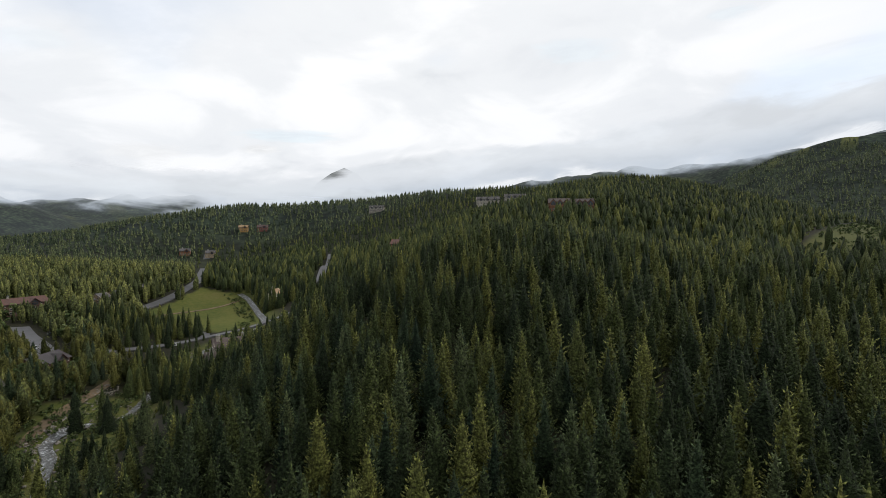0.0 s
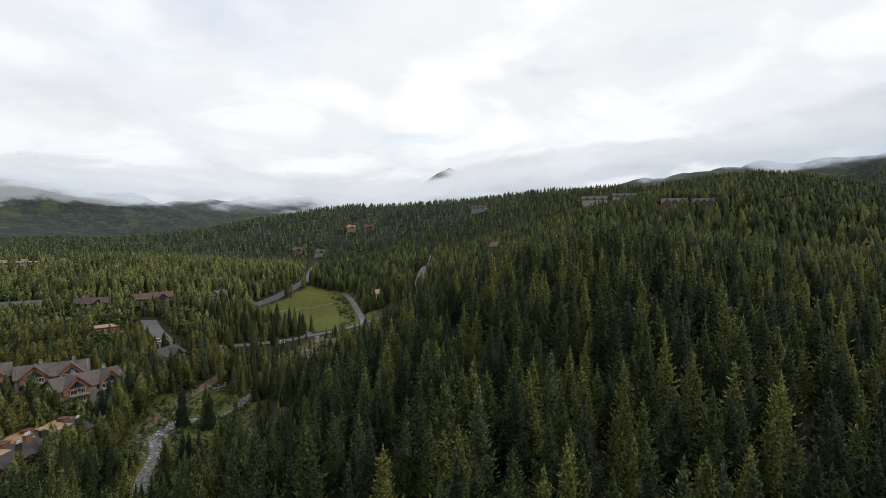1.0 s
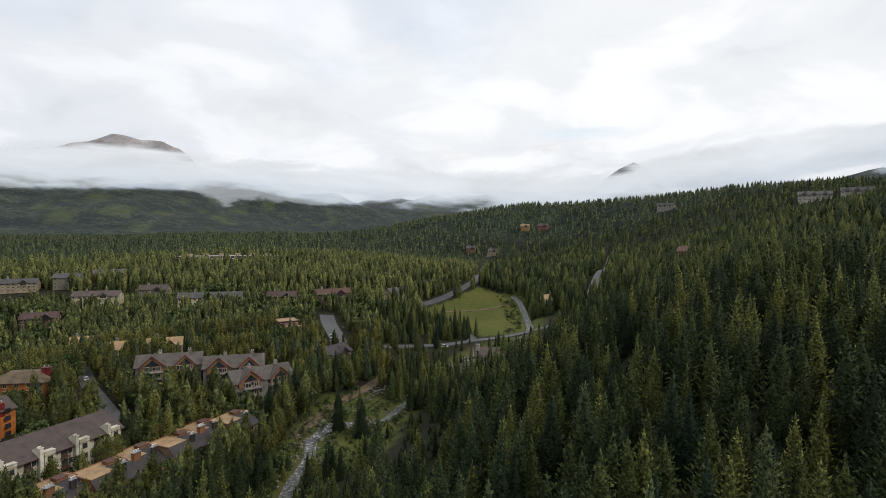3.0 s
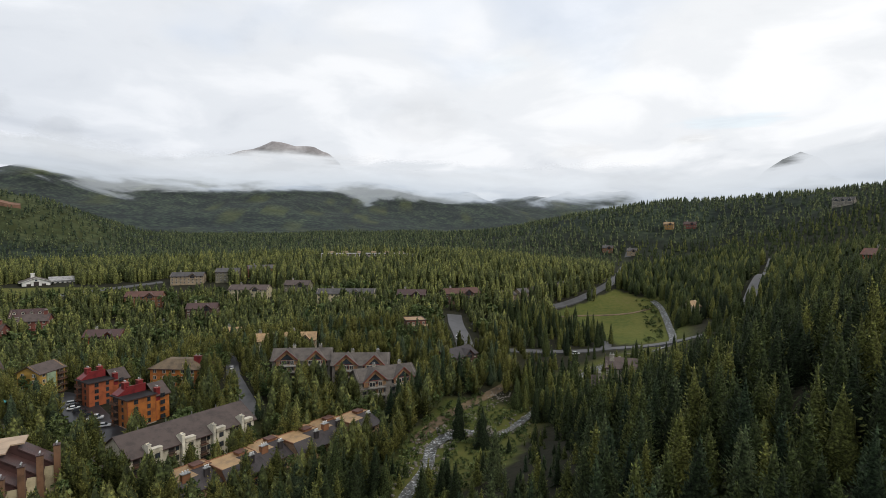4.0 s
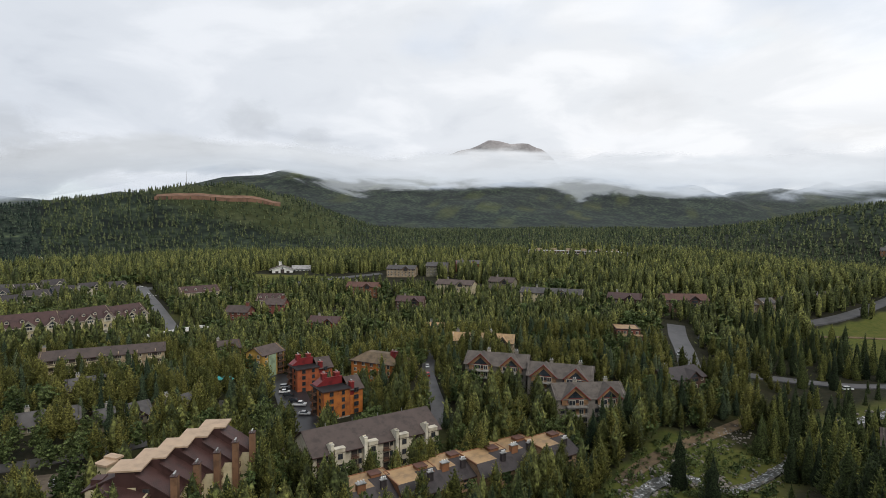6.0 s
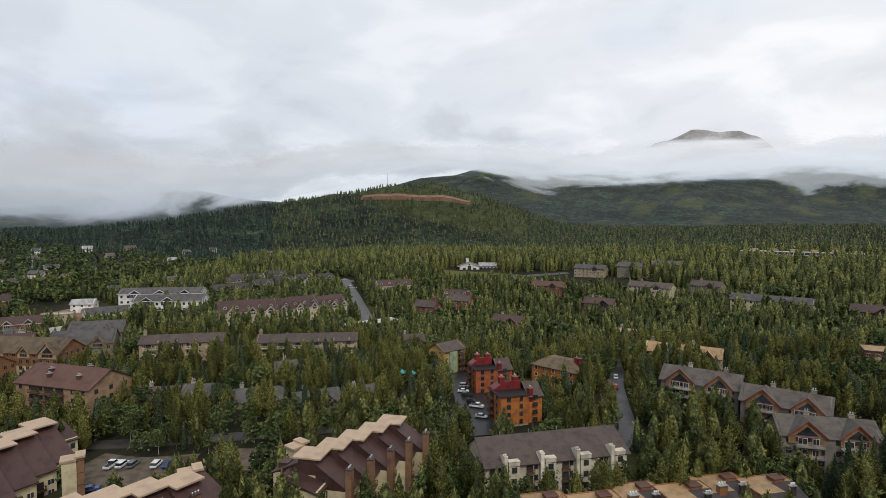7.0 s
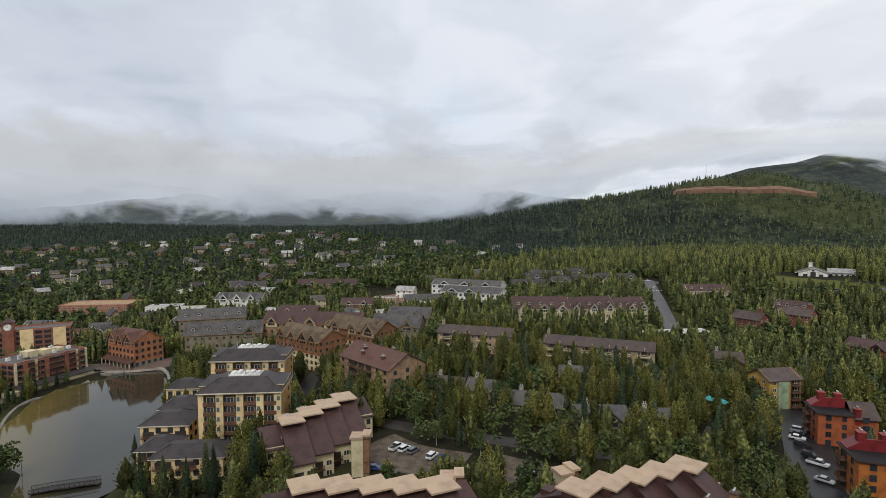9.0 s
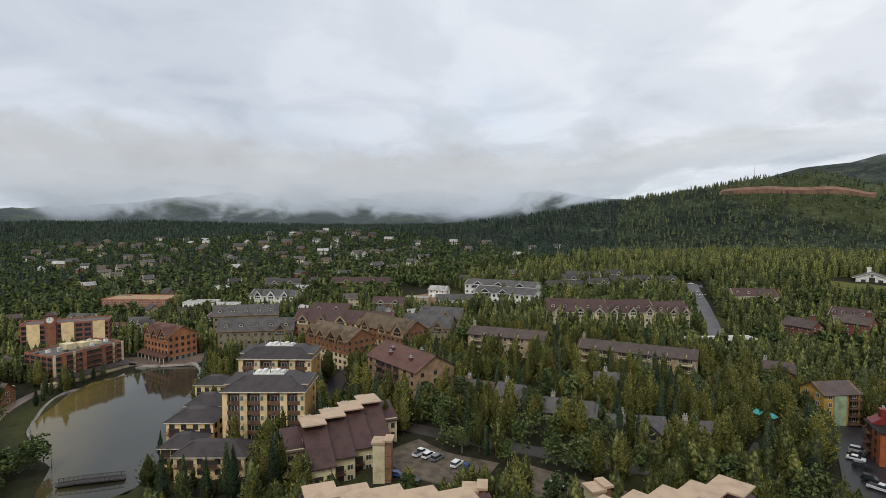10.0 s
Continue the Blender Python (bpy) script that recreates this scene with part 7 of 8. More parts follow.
for sy in (-1.5, 1.5):
    r = Shape()
    for i in range(n):
        x0, x1 = -L / 2 + L * i / n, -L / 2 + L * (i + 1) / n
        z0, z1 = 0.25 * (1 - (2 * x0 / L) ** 2) + 0.3, 0.25 * (1 - (2 * x1 / L) ** 2) + 0.3
        r.box(x0 - 0.06, x0 + 0.06, sy - 0.06, sy + 0.06, z0, z0 + 1.2)
        for a, b, t in ((z0 + 1.2, z1 + 1.2, 0.12), (z0 + 0.1, z1 + 0.1, 0.08), (z0 + 0.1, z1 + 1.2, 0.07), (z0 + 1.2, z1 + 0.1, 0.07)):
            r.solid([(x0, sy - 0.05, a - t), (x1, sy - 0.05, b - t), (x1, sy + 0.05, b - t), (x0, sy + 0.05, a - t)], [(x0, sy - 0.05, a), (x1, sy - 0.05, b), (x1, sy + 0.05, b), (x0, sy + 0.05, a)])
    r.make("railing", ["trim_dark"], br)
FOOT.append((-98.5, -55, 88, 16, 7))


# ---- cars, lamps and small things ----
def car_template(paint, kind):
    e = thing("car", 0, 0, 0, 0, {"suv": "parked sport utility vehicle", "sedan": "parked sedan", "pickup": "parked pickup truck"}[kind] + " with " + paint[4:] + " paint on wet paving", "car", "parked cars")
    hl, hw = (2.35, 0.92) if kind != "pickup" else (2.8, 0.98)
    hood, roof_ = (0.98, 1.72) if kind == "suv" else (0.88, 1.42) if kind == "sedan" else (1.05, 1.80)
    body = Shape()
    prof = [(-hl, 0.35), (-hl, hood - 0.12), (-hl + 0.2, hood), (hl - 0.25, hood - 0.05), (hl, hood - 0.25), (hl, 0.35)]
    body.solid([(a, -hw, b) for a, b in prof][::-1], [(a, hw, b) for a, b in prof][::-1])
    body.make("body", [M[paint]], e)
    if kind == "suv":
        cab = [(-2.2, hood), (-1.95, roof_), (0.55, roof_), (1.35, hood)]
    elif kind == "sedan":
        cab = [(-1.75, hood), (-1.05, roof_), (0.45, roof_), (1.2, hood)]
    else:
        cab = [(-0.5, hood), (-0.35, roof_), (1.0, roof_), (1.7, hood)]
    c = Shape()
    c.solid([(a, -hw * 0.88, b) for a, b in cab][::-1], [(a, hw * 0.88, b) for a, b in cab][::-1], 0)
    c.box(cab[1][0] - 0.02, cab[2][0] + 0.02, -hw * 0.9, hw * 0.9, roof_ - 0.06, roof_ + 0.04, 1)
    c.make("cabin", ["glass", M[paint]], e)
    if kind == "pickup":
        Shape().box(-2.7, -0.55, -0.82, 0.82, hood - 0.02, hood + 0.02).make("bed", ["tyre"], e)
    for sx in (-hl + 0.8, hl - 0.85):
        for sy in (-hw + 0.02, hw - 0.24):
            s = Shape()
            ring_ = [(sx + 0.36 * math.cos(0.6283 * k), 0.36 + 0.36 * math.sin(0.6283 * k)) for k in range(10)]
            s.solid([(a, sy, b) for a, b in ring_], [(a, sy + 0.22, b) for a, b in ring_], 0)
            s.make("wheel", ["tyre"], e)
    return e


CARS = (("car_white", "pickup", (-67, 39.0, 122)), ("car_white", "suv", (-64.2, 40.8, 122)), ("car_grey", "suv", (-61.4, 42.6, 122)), ("car_white", "suv", (-55.2, 46.4, 128)), ("car_blue", "sedan", (-52.4, 48.2, 128)), ("car_blue", "sedan", (-57, 29, 60)), ("car_black", "sedan", (-52, 32, 50)),
        ("car_silver", "suv", (-33, 66, 60)), ("car_black", "suv", (-28, 70, 60)), ("car_white", "suv", (-27, 118, 95)), ("car_silver", "suv", (-23, 164, 28)), ("car_black", "sedan", (-21, 160.6, 28)), ("car_white", "sedan", (-19, 157.2, 28)), ("car_black", "suv", (-14.5, 153, 28)),
        ("car_black", "suv", (-8, 147, 15)), ("car_white", "pickup", (-4, 144, 15)), ("car_silver", "sedan", (3, 136, 15)), ("car_red", "suv", (35, 189, 115)), ("car_white", "sedan", (30.5, 203, 110)), ("car_white", "pickup", (150, 262, 88)), ("car_black", "sedan", (166, 290, 10)), ("car_grey", "suv", (167, 301, 8)),
        ("car_white", "suv", (219, 242, 20)), ("car_white", "sedan", (345, 274, 52)), ("car_black", "suv", (330, 262, 20)), ("car_red", "sedan", (326, 257, 20)), ("car_white", "sedan", (460, 410, 52)), ("car_white", "suv", (-40, 350, 20)), ("car_silver", "sedan", (-47, 356, 20)), ("car_white", "sedan", (-92, 176, 40)),
        ("car_white", "suv", (-262, 332, 145)), ("car_silver", "sedan", (-246, 318, 145)), ("car_white", "sedan", (-288, 350, 60)), ("car_black", "suv", (205, 366, 40)), ("car_white", "suv", (-200, -112, 40)), ("car_silver", "sedan", (-196, -117, 40)), ("car_red", "sedan", (-192, -122, 40)), ("car_white", "sedan", (-262, 152, 40)), ("car_grey", "sedan", (-258, 148, 40)))
made = {}
for paint, kind, (px, py, pt) in CARS:
    m = pose(px, py, gz(px, py) + 0.34, 0, 0, pt)
    if (paint, kind) in made:
        copy_thing(made[paint, kind], m)
    else:
        made[paint, kind] = car_template(paint, kind)
        made[paint, kind].matrix_world = m


def street_lamp(px, py, tall_=4.2):
    e = thing("street_lamp", px, py, gz(px, py), 0, "dark metal lamp post with a small lantern", "street lamp", "lamp posts")
    Shape().tube(0, 0, -0.3, 0.6, 0.16, 8).tube(0, 0, 0.6, tall_, 0.07, 8).make("post", ["trim_dark"], e)
    Shape().tube(0, 0, tall_, tall_ + 0.5, 0.16, 8, 0, 0.26).tube(0, 0, tall_ + 0.5, tall_ + 0.75, 0.32, 8, 1, 0.06).make("lantern", ["trim_pale", "trim_dark"], e)


for px, py in ((-115, -70), (-97, -41), (-104, -41), (-236, -75), (-241, -30), (-160, 33), (-143, 17), (-60, 62), (57, 165), (-14, 120), (-200, -98), (-180, -106)):
    street_lamp(px, py)

# playground canopy, mast and rocks
pl = thing("play_canopy", -47, 154, gz(-47, 154), 20, "teal play structure with small peaked canopies among pines", "play structure")
for k, (px, py) in enumerate(((-2.4, 0), (0, 1.2), (2.4, -0.4))):
    Shape().solid([(px - 1.6, py - 1.6, 5.0), (px + 1.6, py - 1.6, 5.0), (px + 1.6, py + 1.6, 5.0), (px - 1.6, py + 1.6, 5.0)], [(px - 0.1, py - 0.1, 6.4), (px + 0.1, py - 0.1, 6.4), (px + 0.1, py + 0.1, 6.4), (px - 0.1, py + 0.1, 6.4)]).make("canopy", ["teal"], pl)
    for sx in (-1.3, 1.3):
        Shape().box(px + sx - 0.08, px + sx + 0.08, py - 0.08, py + 0.08, -0.5, 5.0).make("post", ["trim_dark"], pl)
FOOT.append((-47, 154, 20, 6, 6))
mast = thing("radio_mast", -790, 985, gz(-790, 985), 0, "thin lattice radio mast on the wooded hilltop", "mast")
Shape().tube(0, 0, -1, 34, 0.8, 4, 0, 0.35).make("mast_pole", ["metal"], mast)

stones_v, stones_t = [], []
rr_ = np.random.default_rng(11)
ico = np.array([(0, 0, 1), (0.9, 0, 0.35), (0.28, 0.85, 0.35), (-0.72, 0.53, 0.35), (-0.72, -0.53, 0.35), (0.28, -0.85, 0.35), (0.6, 0.5, -0.4), (-0.5, 0.6, -0.4), (-0.5, -0.6, -0.4), (0.6, -0.5, -0.4)])
ico_t = [(0, 1, 2), (0, 2, 3), (0, 3, 4), (0, 4, 5), (0, 5, 1), (1, 6, 2), (2, 7, 3), (3, 8, 4), (4, 8, 9), (4, 9, 5), (5, 9, 1), (1, 9, 6), (2, 6, 7), (3, 7, 8)]
for k in range(520):
    seg = rr_.integers(3, len(STREAM) - 2)
    (ax, ay), (bx, by) = STREAM[seg], STREAM[seg + 1]
    s = rr_.uniform()
    side = rr_.choice((-1, 1)) * rr_.uniform(1.0, 7.5)
    dx, dy = bx - ax, by - ay
    q = math.hypot(dx, dy)
    px, py = ax + s * dx - dy / q * side, ay + s * dy + dx / q * side
    size = rr_.uniform(0.25, 0.95)
    n = len(stones_v)
    pts = ico * size * rr_.uniform(0.7, 1.25, (10, 3)) * (1, 1, 0.7) + (px, py, float(surface_height(px, py)) + 0.25)
    stones_v += pts.tolist()
    stones_t += [(a + n, b + n, c + n) for a, b, c in ico_t]
for k in range(260):
    s = rr_.uniform()
    px, py = 118 + 48 * s + rr_.normal() * 1.2, 124 + 62 * s + rr_.normal() * 1.2 + rr_.choice((-4.0, 4.0))
    size = rr_.uniform(0.2, 0.7)
    n = len(stones_v)
    pts = ico * size * rr_.uniform(0.7, 1.25, (10, 3)) * (1, 1, 0.7) + (px, py, float(surface_height(px, py)) + 0.1)
    stones_v += pts.tolist()
    stones_t += [(a + n, b + n, c + n) for a, b, c in ico_t]
tagged(arrays_object("rocks", stones_v, stones_t, ["rock"]), "grey-brown boulders along the creek", "rocks", kind="stuff")

# ---- trees ----
rng = np.random.default_rng(7)


def conifer_arrays(seed, wide, core, tufts, size, skirt=0.06, full=0.8, power=0.9, upright=0.8, rough=0.30):
    """The needles of one conifer a metre tall: an uneven inner crown in tiers, and sprays all over it whose tips turn
    up.
    Gives points, triangles, and how far each point is a pale tip, young growth and caught light together."""
    r = np.random.default_rng(seed)
    v, t, young = [], [], []
    ph, lob = r.uniform(0, 6.28, 3), r.uniform(0.06, 0.16)

    def reach(s, a):
        w = wide * min(1.0, max(0.0, 1.0 - s) / full) ** power * (1 - 0.45 * max(0.0, (0.18 - s) / 0.18))
        return w * (1 + lob * math.sin(2 * a + ph[0] + 5 * s) + lob * math.sin(3 * a + ph[1] - 9 * s))

    sides, rings = core
    for j in range(rings):
        s = 0.93 * j / rings
        tier = 0.92 if j % 2 == 0 else 0.62
        for k in range(sides):
            a = 6.283 * (k + 0.5 * (j % 2)) / sides
            q = reach(s, a) * tier * r.uniform(1 - rough, 1.0)
            v.append((q * math.cos(a), q * math.sin(a), skirt + (0.98 - skirt) * (s + r.uniform(-0.3, 0.3) * 0.93 / rings)))
    v.append((0, 0, 0.985))
    for j in range(rings - 1):
        for k in range(sides):
            p, q = j * sides + k, j * sides + (k + 1) % sides
            up = p + sides if j % 2 == 0 else j * sides + sides + (k + 1) % sides
            if j % 2 == 0:
                t += [(p, q, p + sides), (q, q + sides, p + sides)]
            else:
                t += [(p, q, up), (p, up, p + sides)]
    for k in range(sides):
        t.append(((rings - 1) * sides + k, (rings - 1) * sides + (k + 1) % sides, rings * sides))
    young += [0.0] * len(v)
    for i in range(tufts):
        s = min(0.97, 1 - (1 - (i + r.uniform(0, 1)) / tufts) ** 0.62)
        a = i * 2.39996 + r.uniform(-0.5, 0.5)
        g = size * r.uniform(0.65, 1.35) * (1.0 - 0.45 * s)
        q = reach(s, a) * r.uniform(0.62, 1.0)
        h = skirt + (0.985 - skirt) * s + r.uniform(-0.01, 0.01)
        ca, sa = math.cos(a), math.sin(a)
        up, w = g * upright * r.uniform(0.5, 1.3), g * r.uniform(0.30, 0.46)
        o = g * r.uniform(0.45, 0.9)
        n = len(v)
        v += [((q - 0.35 * g) * ca, (q - 0.35 * g) * sa, h - 0.15 * g), ((q + 0.45 * o) * ca - w * sa, (q + 0.45 * o) * sa + w * ca, h + 0.05 * up),
              ((q + o) * ca, (q + o) * sa, h + up), ((q + 0.45 * o) * ca + w * sa, (q + 0.45 * o) * sa - w * ca, h + 0.05 * up)]
        t += [(n, n + 2, n + 1), (n, n + 3, n + 2)]
        young += [0.0, 0.35, 1.0, 0.35]
    n = len(v)
    v += [(0, 0, 1.01), (0.012, 0, 0.93), (-0.007, 0.010, 0.93), (-0.007, -0.010, 0.93)]
    t += [(n, n + 1, n + 2), (n, n + 2, n + 3), (n, n + 3, n + 1)]
    young += [1.0, 0.3, 0.3, 0.3]
    return np.array(v, np.float32), np.array(t, np.int32), np.array(young, np.float32)


def cone_arrays(seed, tall, wide, tiers, sides):
    """A distant conifer: ragged tiers that narrow to a tip."""
    r = np.random.default_rng(seed)
    v, t = [], []
    for i in range(tiers):
        lo, hi = tall * (0.08 + 0.86 * i / tiers), tall * (0.10 + 0.90 * (i + 1.25) / tiers if i < tiers - 1 else 1.0)
        w = wide * (1 - 0.8 * i / tiers)
        n = len(v)
        v.append((0, 0, min(hi, tall)))
        for k in range(sides):
            a = 6.283 * (k + 0.5 * (i % 2)) / sides
            q = w * r.uniform(0.75, 1.2)
            v.append((q * math.cos(a), q * math.sin(a), lo + r.uniform(-0.05, 0.05) * tall))
        t += [(n, n + 1 + k, n + 1 + (k + 1) % sides) for k in range(sides)]
    return np.array(v, np.float32), np.array(t, np.int32)


def aspen_arrays(seed, tall, wide, clumps, leaf):
    """A broad-leaved crown: many small tilted sprays round several limbs, with gaps."""
    r = np.random.default_rng(seed)
    v, t = [], []
    limbs = [(r.uniform(0, 6.28), r.uniform(0.2, 0.75) * wide, tall * r.uniform(0.38, 0.92), wide * r.uniform(0.35, 0.6)) for _ in range(9)]
    limbs.append((0, 0, tall * 0.93, wide * 0.35))
    for k in range(clumps):
        a, q, h, s = limbs[k % len(limbs)]
        q *= 1.15 - 0.7 * max(0, h / tall - 0.5)
        d = r.normal(size=3)
        d *= s * r.uniform(0.55, 1.0) / np.linalg.norm(d)
        c = np.array([q * math.cos(a), q * math.sin(a), h]) + d * (1, 1, 1.25)
        u = r.normal(size=3)
        u *= leaf / np.linalg.norm(u)
        w = np.cross(u, r.normal(size=3))
        w *= leaf * r.uniform(0.6, 1.0) / np.linalg.norm(w)
        n = len(v)
        v += [c - u, c + w * 0.8, c + u, c - w]
        t += [(n, n + 1, n + 2), (n, n + 2, n + 3)]
    return np.array(v, np.float32), np.array(t, np.int32)


def planted(name, protos, where, tall, mat, label, category, girth=(0.9, 1.3)):
    """Joins copies of the given plants at the given places into one mesh."""
    which = rng.integers(0, len(protos), len(where))
    vs, ts, tone, young, base = [], [], [], [], 0
    for k, (pv, pt, *tips) in enumerate(protos):
        sel = np.nonzero(which == k)[0]
        if not len(sel):
            continue
        a = rng.uniform(0, 6.283, len(sel))
        s = tall[sel][:, None]
        wide = s * rng.uniform(*girth, (len(sel), 1))
        c, q = np.cos(a)[:, None], np.sin(a)[:, None]
        x = (pv[None, :, 0] * c - pv[None, :, 1] * q) * wide + where[sel, 0:1]
        y = (pv[None, :, 0] * q + pv[None, :, 1] * c) * wide + where[sel, 1:2]
        z = pv[None, :, 2] * s + where[sel, 2:3]
        vs.append(np.stack([x, y, z], -1).reshape(-1, 3))
        ts.append((pt[None] + (base + np.arange(len(sel)) * len(pv))[:, None, None]).reshape(-1, 3))
        young.append(np.tile(tips[0] if tips else np.zeros(len(pv), np.float32), len(sel)))
        tone.append(np.repeat(rng.uniform(0, 1, len(sel)) ** 1.4, len(pv)))
        base += len(sel) * len(pv)
    ob = arrays_object(name, np.concatenate(vs), np.concatenate(ts), [mat], tone=np.concatenate(tone), young=np.concatenate(young))
    return tagged(ob, label, category, kind="stuff")


def scatter(x0, x1, y0, y1, step):
    """Jittered places over a rectangle."""
    xs, ys = np.meshgrid(np.arange(x0, x1, step), np.arange(y0, y1, step))
    x = xs.ravel() + rng.uniform(-0.48, 0.48, xs.size) * step
    y = ys.ravel() + rng.uniform(-0.48, 0.48, xs.size) * step
    return x, y


def kept(x, y):
    """Where trees may stand."""
    ok = pond_distance(x, y) > 5
    for poly in (MEADOW, FAR_MEADOW, CHURCH_GREEN, *OPEN):
        ok &= ~inside(poly, x, y)
    for pts, half in LANES:
        lo, hi = np.min(pts, 0) - half, np.max(pts, 0) + half
        near = ok & (x > lo[0]) & (x < hi[0]) & (y > lo[1]) & (y < hi[1])
        if near.any():
            idx = np.nonzero(near)[0]
            ok[idx] &= line_distance(pts, x[idx], y[idx]) > half
    for fx, fy, turn, hl, hw in FOOT:
        dx, dy = x - fx, y - fy
        c, s = math.cos(radians(turn)), math.sin(radians(turn))
        ok &= ~((np.abs(dx * c + dy * s) < hl) & (np.abs(-dx * s + dy * c) < hw))
    return ok


def lumps(x, y, size, shift=0.0):
    """A smooth random pattern from 0 to 1."""
    x, y = x / size + shift, y / size - shift
    return 0.5 + 0.25 * (np.sin(x + 1.7 * np.sin(0.7 * y)) * np.sin(1.1 * y + 1.3 * np.sin(0.6 * x)) + np.sin(2.3 * x + y) * np.sin(1.9 * y - 0.8 * x))


VILLAGE = ((-345, -160), (-345, 250), (-300, 420), (-120, 520), (60, 430), (185, 400), (196, 200), (150, 170), (112, 120), (70, 40), (20, -20), (-60, -140))
LOWER = ((170, 200), (180, 238), (250, 244), (292, 210), (270, 150), (232, 140), (196, 178))
ANNEX = ((-84, -12), (-98, -33), (-66, -36), (-46, -26), (-40, -12))
YOUNG = ((100, -12), (94, 30), (96, 62), (108, 78), (118, 62), (138, 66), (148, 92), (160, 124), (172, 120), (160, 60), (146, 28), (136, -12))
BANK = ((107, 44), (105, 76), (106, 108), (150, 112), (152, 84), (140, 58), (128, 44))
TOWN = ((-345, -160), (-345, 150), (-420, 330), (-640, 330), (-1000, 160), (-1100, -500), (-300, -420))

x, y = scatter(-440, 560, -240, 640, 4.5)
xv, yv = scatter(-346, 200, -162, 440, 4.1)
inner = inside(VILLAGE, xv, yv)
outer = ~inside(VILLAGE, x, y)
x, y = np.concatenate([x[outer], xv[inner]]), np.concatenate([y[outer], yv[inner]])
ok = kept(x, y)
in_village, in_town = inside(VILLAGE, x, y), inside(TOWN, x, y)
d = np.hypot(x - 105, y + 50)
keep = np.where(in_village, 0.40 + 0.34 * (lumps(x, y, 17) > 0.42), np.where(in_town, 0.45 + 0.3 * (lumps(x, y, 30) > 0.5), 0.86))
keep = np.where(~in_village & ~in_town & (d > 230), 0.62, keep)
# the old hillside trees stand wider apart
keep = np.where(~in_village & ~in_town & (d <= 230), 0.66, keep)
keep = np.where(inside(SCRUB, x, y) | inside(RIVER_GREEN, x, y), 0.03, np.where(inside(LOWER, x, y), 0.3, keep))
keep = np.where(inside(BANK, x, y) & (y > 66), np.where(y > 100, 0.12, 0.36), keep)
ok &= rng.uniform(0, 1, x.size) < keep
x, y, d, in_village, in_town = x[ok], y[ok], d[ok], in_village[ok], in_town[ok]
z = surface_height(x, y) - np.where(in_village | in_town, 0.6, 4.6)
leafy = (in_village & (((lumps(x, y, 21, 3.0) > 0.66) & (rng.uniform(0, 1, x.size) < 0.65)) | (rng.uniform(0, 1, x.size) < 0.05))) | (in_town & (rng.uniform(0, 1, x.size) < 0.75))
stand = lumps(x, y, 13, 5.0)
tall = np.where(in_village | in_town, (rng.uniform(8.0, 14.5, x.size) + 3.5 * stand) * np.where(d > 300, 0.95, np.where(d < 240, 1.02, 1.0)), rng.uniform(12.5, 22.0, x.size) + 5.0 * stand)
tall = np.where(leafy, rng.uniform(7.0, 11.5, x.size), tall)
tall = np.where(inside(LOWER, x, y), tall * 0.62, np.where(inside(ANNEX, x, y), tall * 0.5, tall))
# young trees on the lower slope above the creek
tall = np.where(inside(YOUNG, x, y), tall * np.where(y < 28, 0.85, np.where(y < 55, 0.60, 0.42)), tall)
# low growth on the open bank where the slope meets the creek
bank = inside(BANK, x, y)
tall = np.where(bank, np.minimum(tall, np.where(y < 66, 20.0, np.where(y < 88, 13.0, 9.5)) + 2.5 * stand), tall)
where = np.stack([x, y, z], -1)

# the nearest three hundred of the hillside, each a thing of its own
order = np.argsort(line_distance(((150, -75), (150, -10), (140, 60)), x, y) + 1e6 * (leafy | in_village))[:300]
single = np.zeros(x.size, bool)
single[order] = True
near_protos = []
for k in range(6):
    pv, pt, py_ = conifer_arrays(100 + k, 0.142 + 0.014 * (k % 3), (9, 13), 360, 0.033, 0.05, 0.86 - 0.08 * (k % 2), 0.90, 0.8, 0.42)
    near_protos.append((pv, pt, py_))
templates = []
for k, (pv, pt, py_) in enumerate(near_protos):
    tree = new("conifer_tree")
    trunk = Shape().tube(0, 0, -0.05, 0.93, 0.014, 7, 0, 0.002).make("trunk", ["trunk"], tree)
    crown = arrays_object("crown", pv, pt, ["needles" if k % 3 else "needles_blue"], tree, tone=np.zeros(len(pv)), young=py_)
    tagged(tree, "tall narrow dark green spruce on the wooded hillside", "conifer tree", "spruces of the near hillside")
    templates.append(tree)
for n, i in enumerate(order):
    src = templates[n % 6]
    m = pose(x[i], y[i], z[i], rng.uniform(-2, 2), rng.uniform(-2, 2), rng.uniform(0, 360))
    s = tall[i]
    ob = copy_thing(src, m) if n >= 6 else src
    ob.matrix_world = m @ Matrix.Diagonal((s * 1.30, s * 1.30, s, 1))

# blue spruces that stand by the pond
POND_SPRUCES = ((-224, -79), (-219, -82), (-214, -85.5), (-208, -88), (-202, -91), (-196, -93), (-189, -94), (-182, -94.5), (-212, -90), (-199, -96), (-92, -80), (-86, -79), (-78, -33), (-74, -27), (-70, -21), (-83, -76), (-67, -14), (-64, -9), (-72, -16), (-60, -4), (-146, -30), (-129, -36), (-112, -38))
for n, (px, py) in enumerate(POND_SPRUCES):
    ob = copy_thing(templates[(0, 3)[n % 2]], pose(px, py, 0))
    tall_ = rng.uniform(8, 11) if n < 10 or n > 19 else rng.uniform(13, 18)
    ob.matrix_world = pose(px, py, gz(px, py) - 0.3, 0, 0, rng.uniform(0, 360)) @ Matrix.Diagonal((tall_ * 1.2, tall_ * 1.2, tall_, 1))
    tagged(ob, "blue-green spruce standing by the pond", "conifer tree", "spruces by the pond")

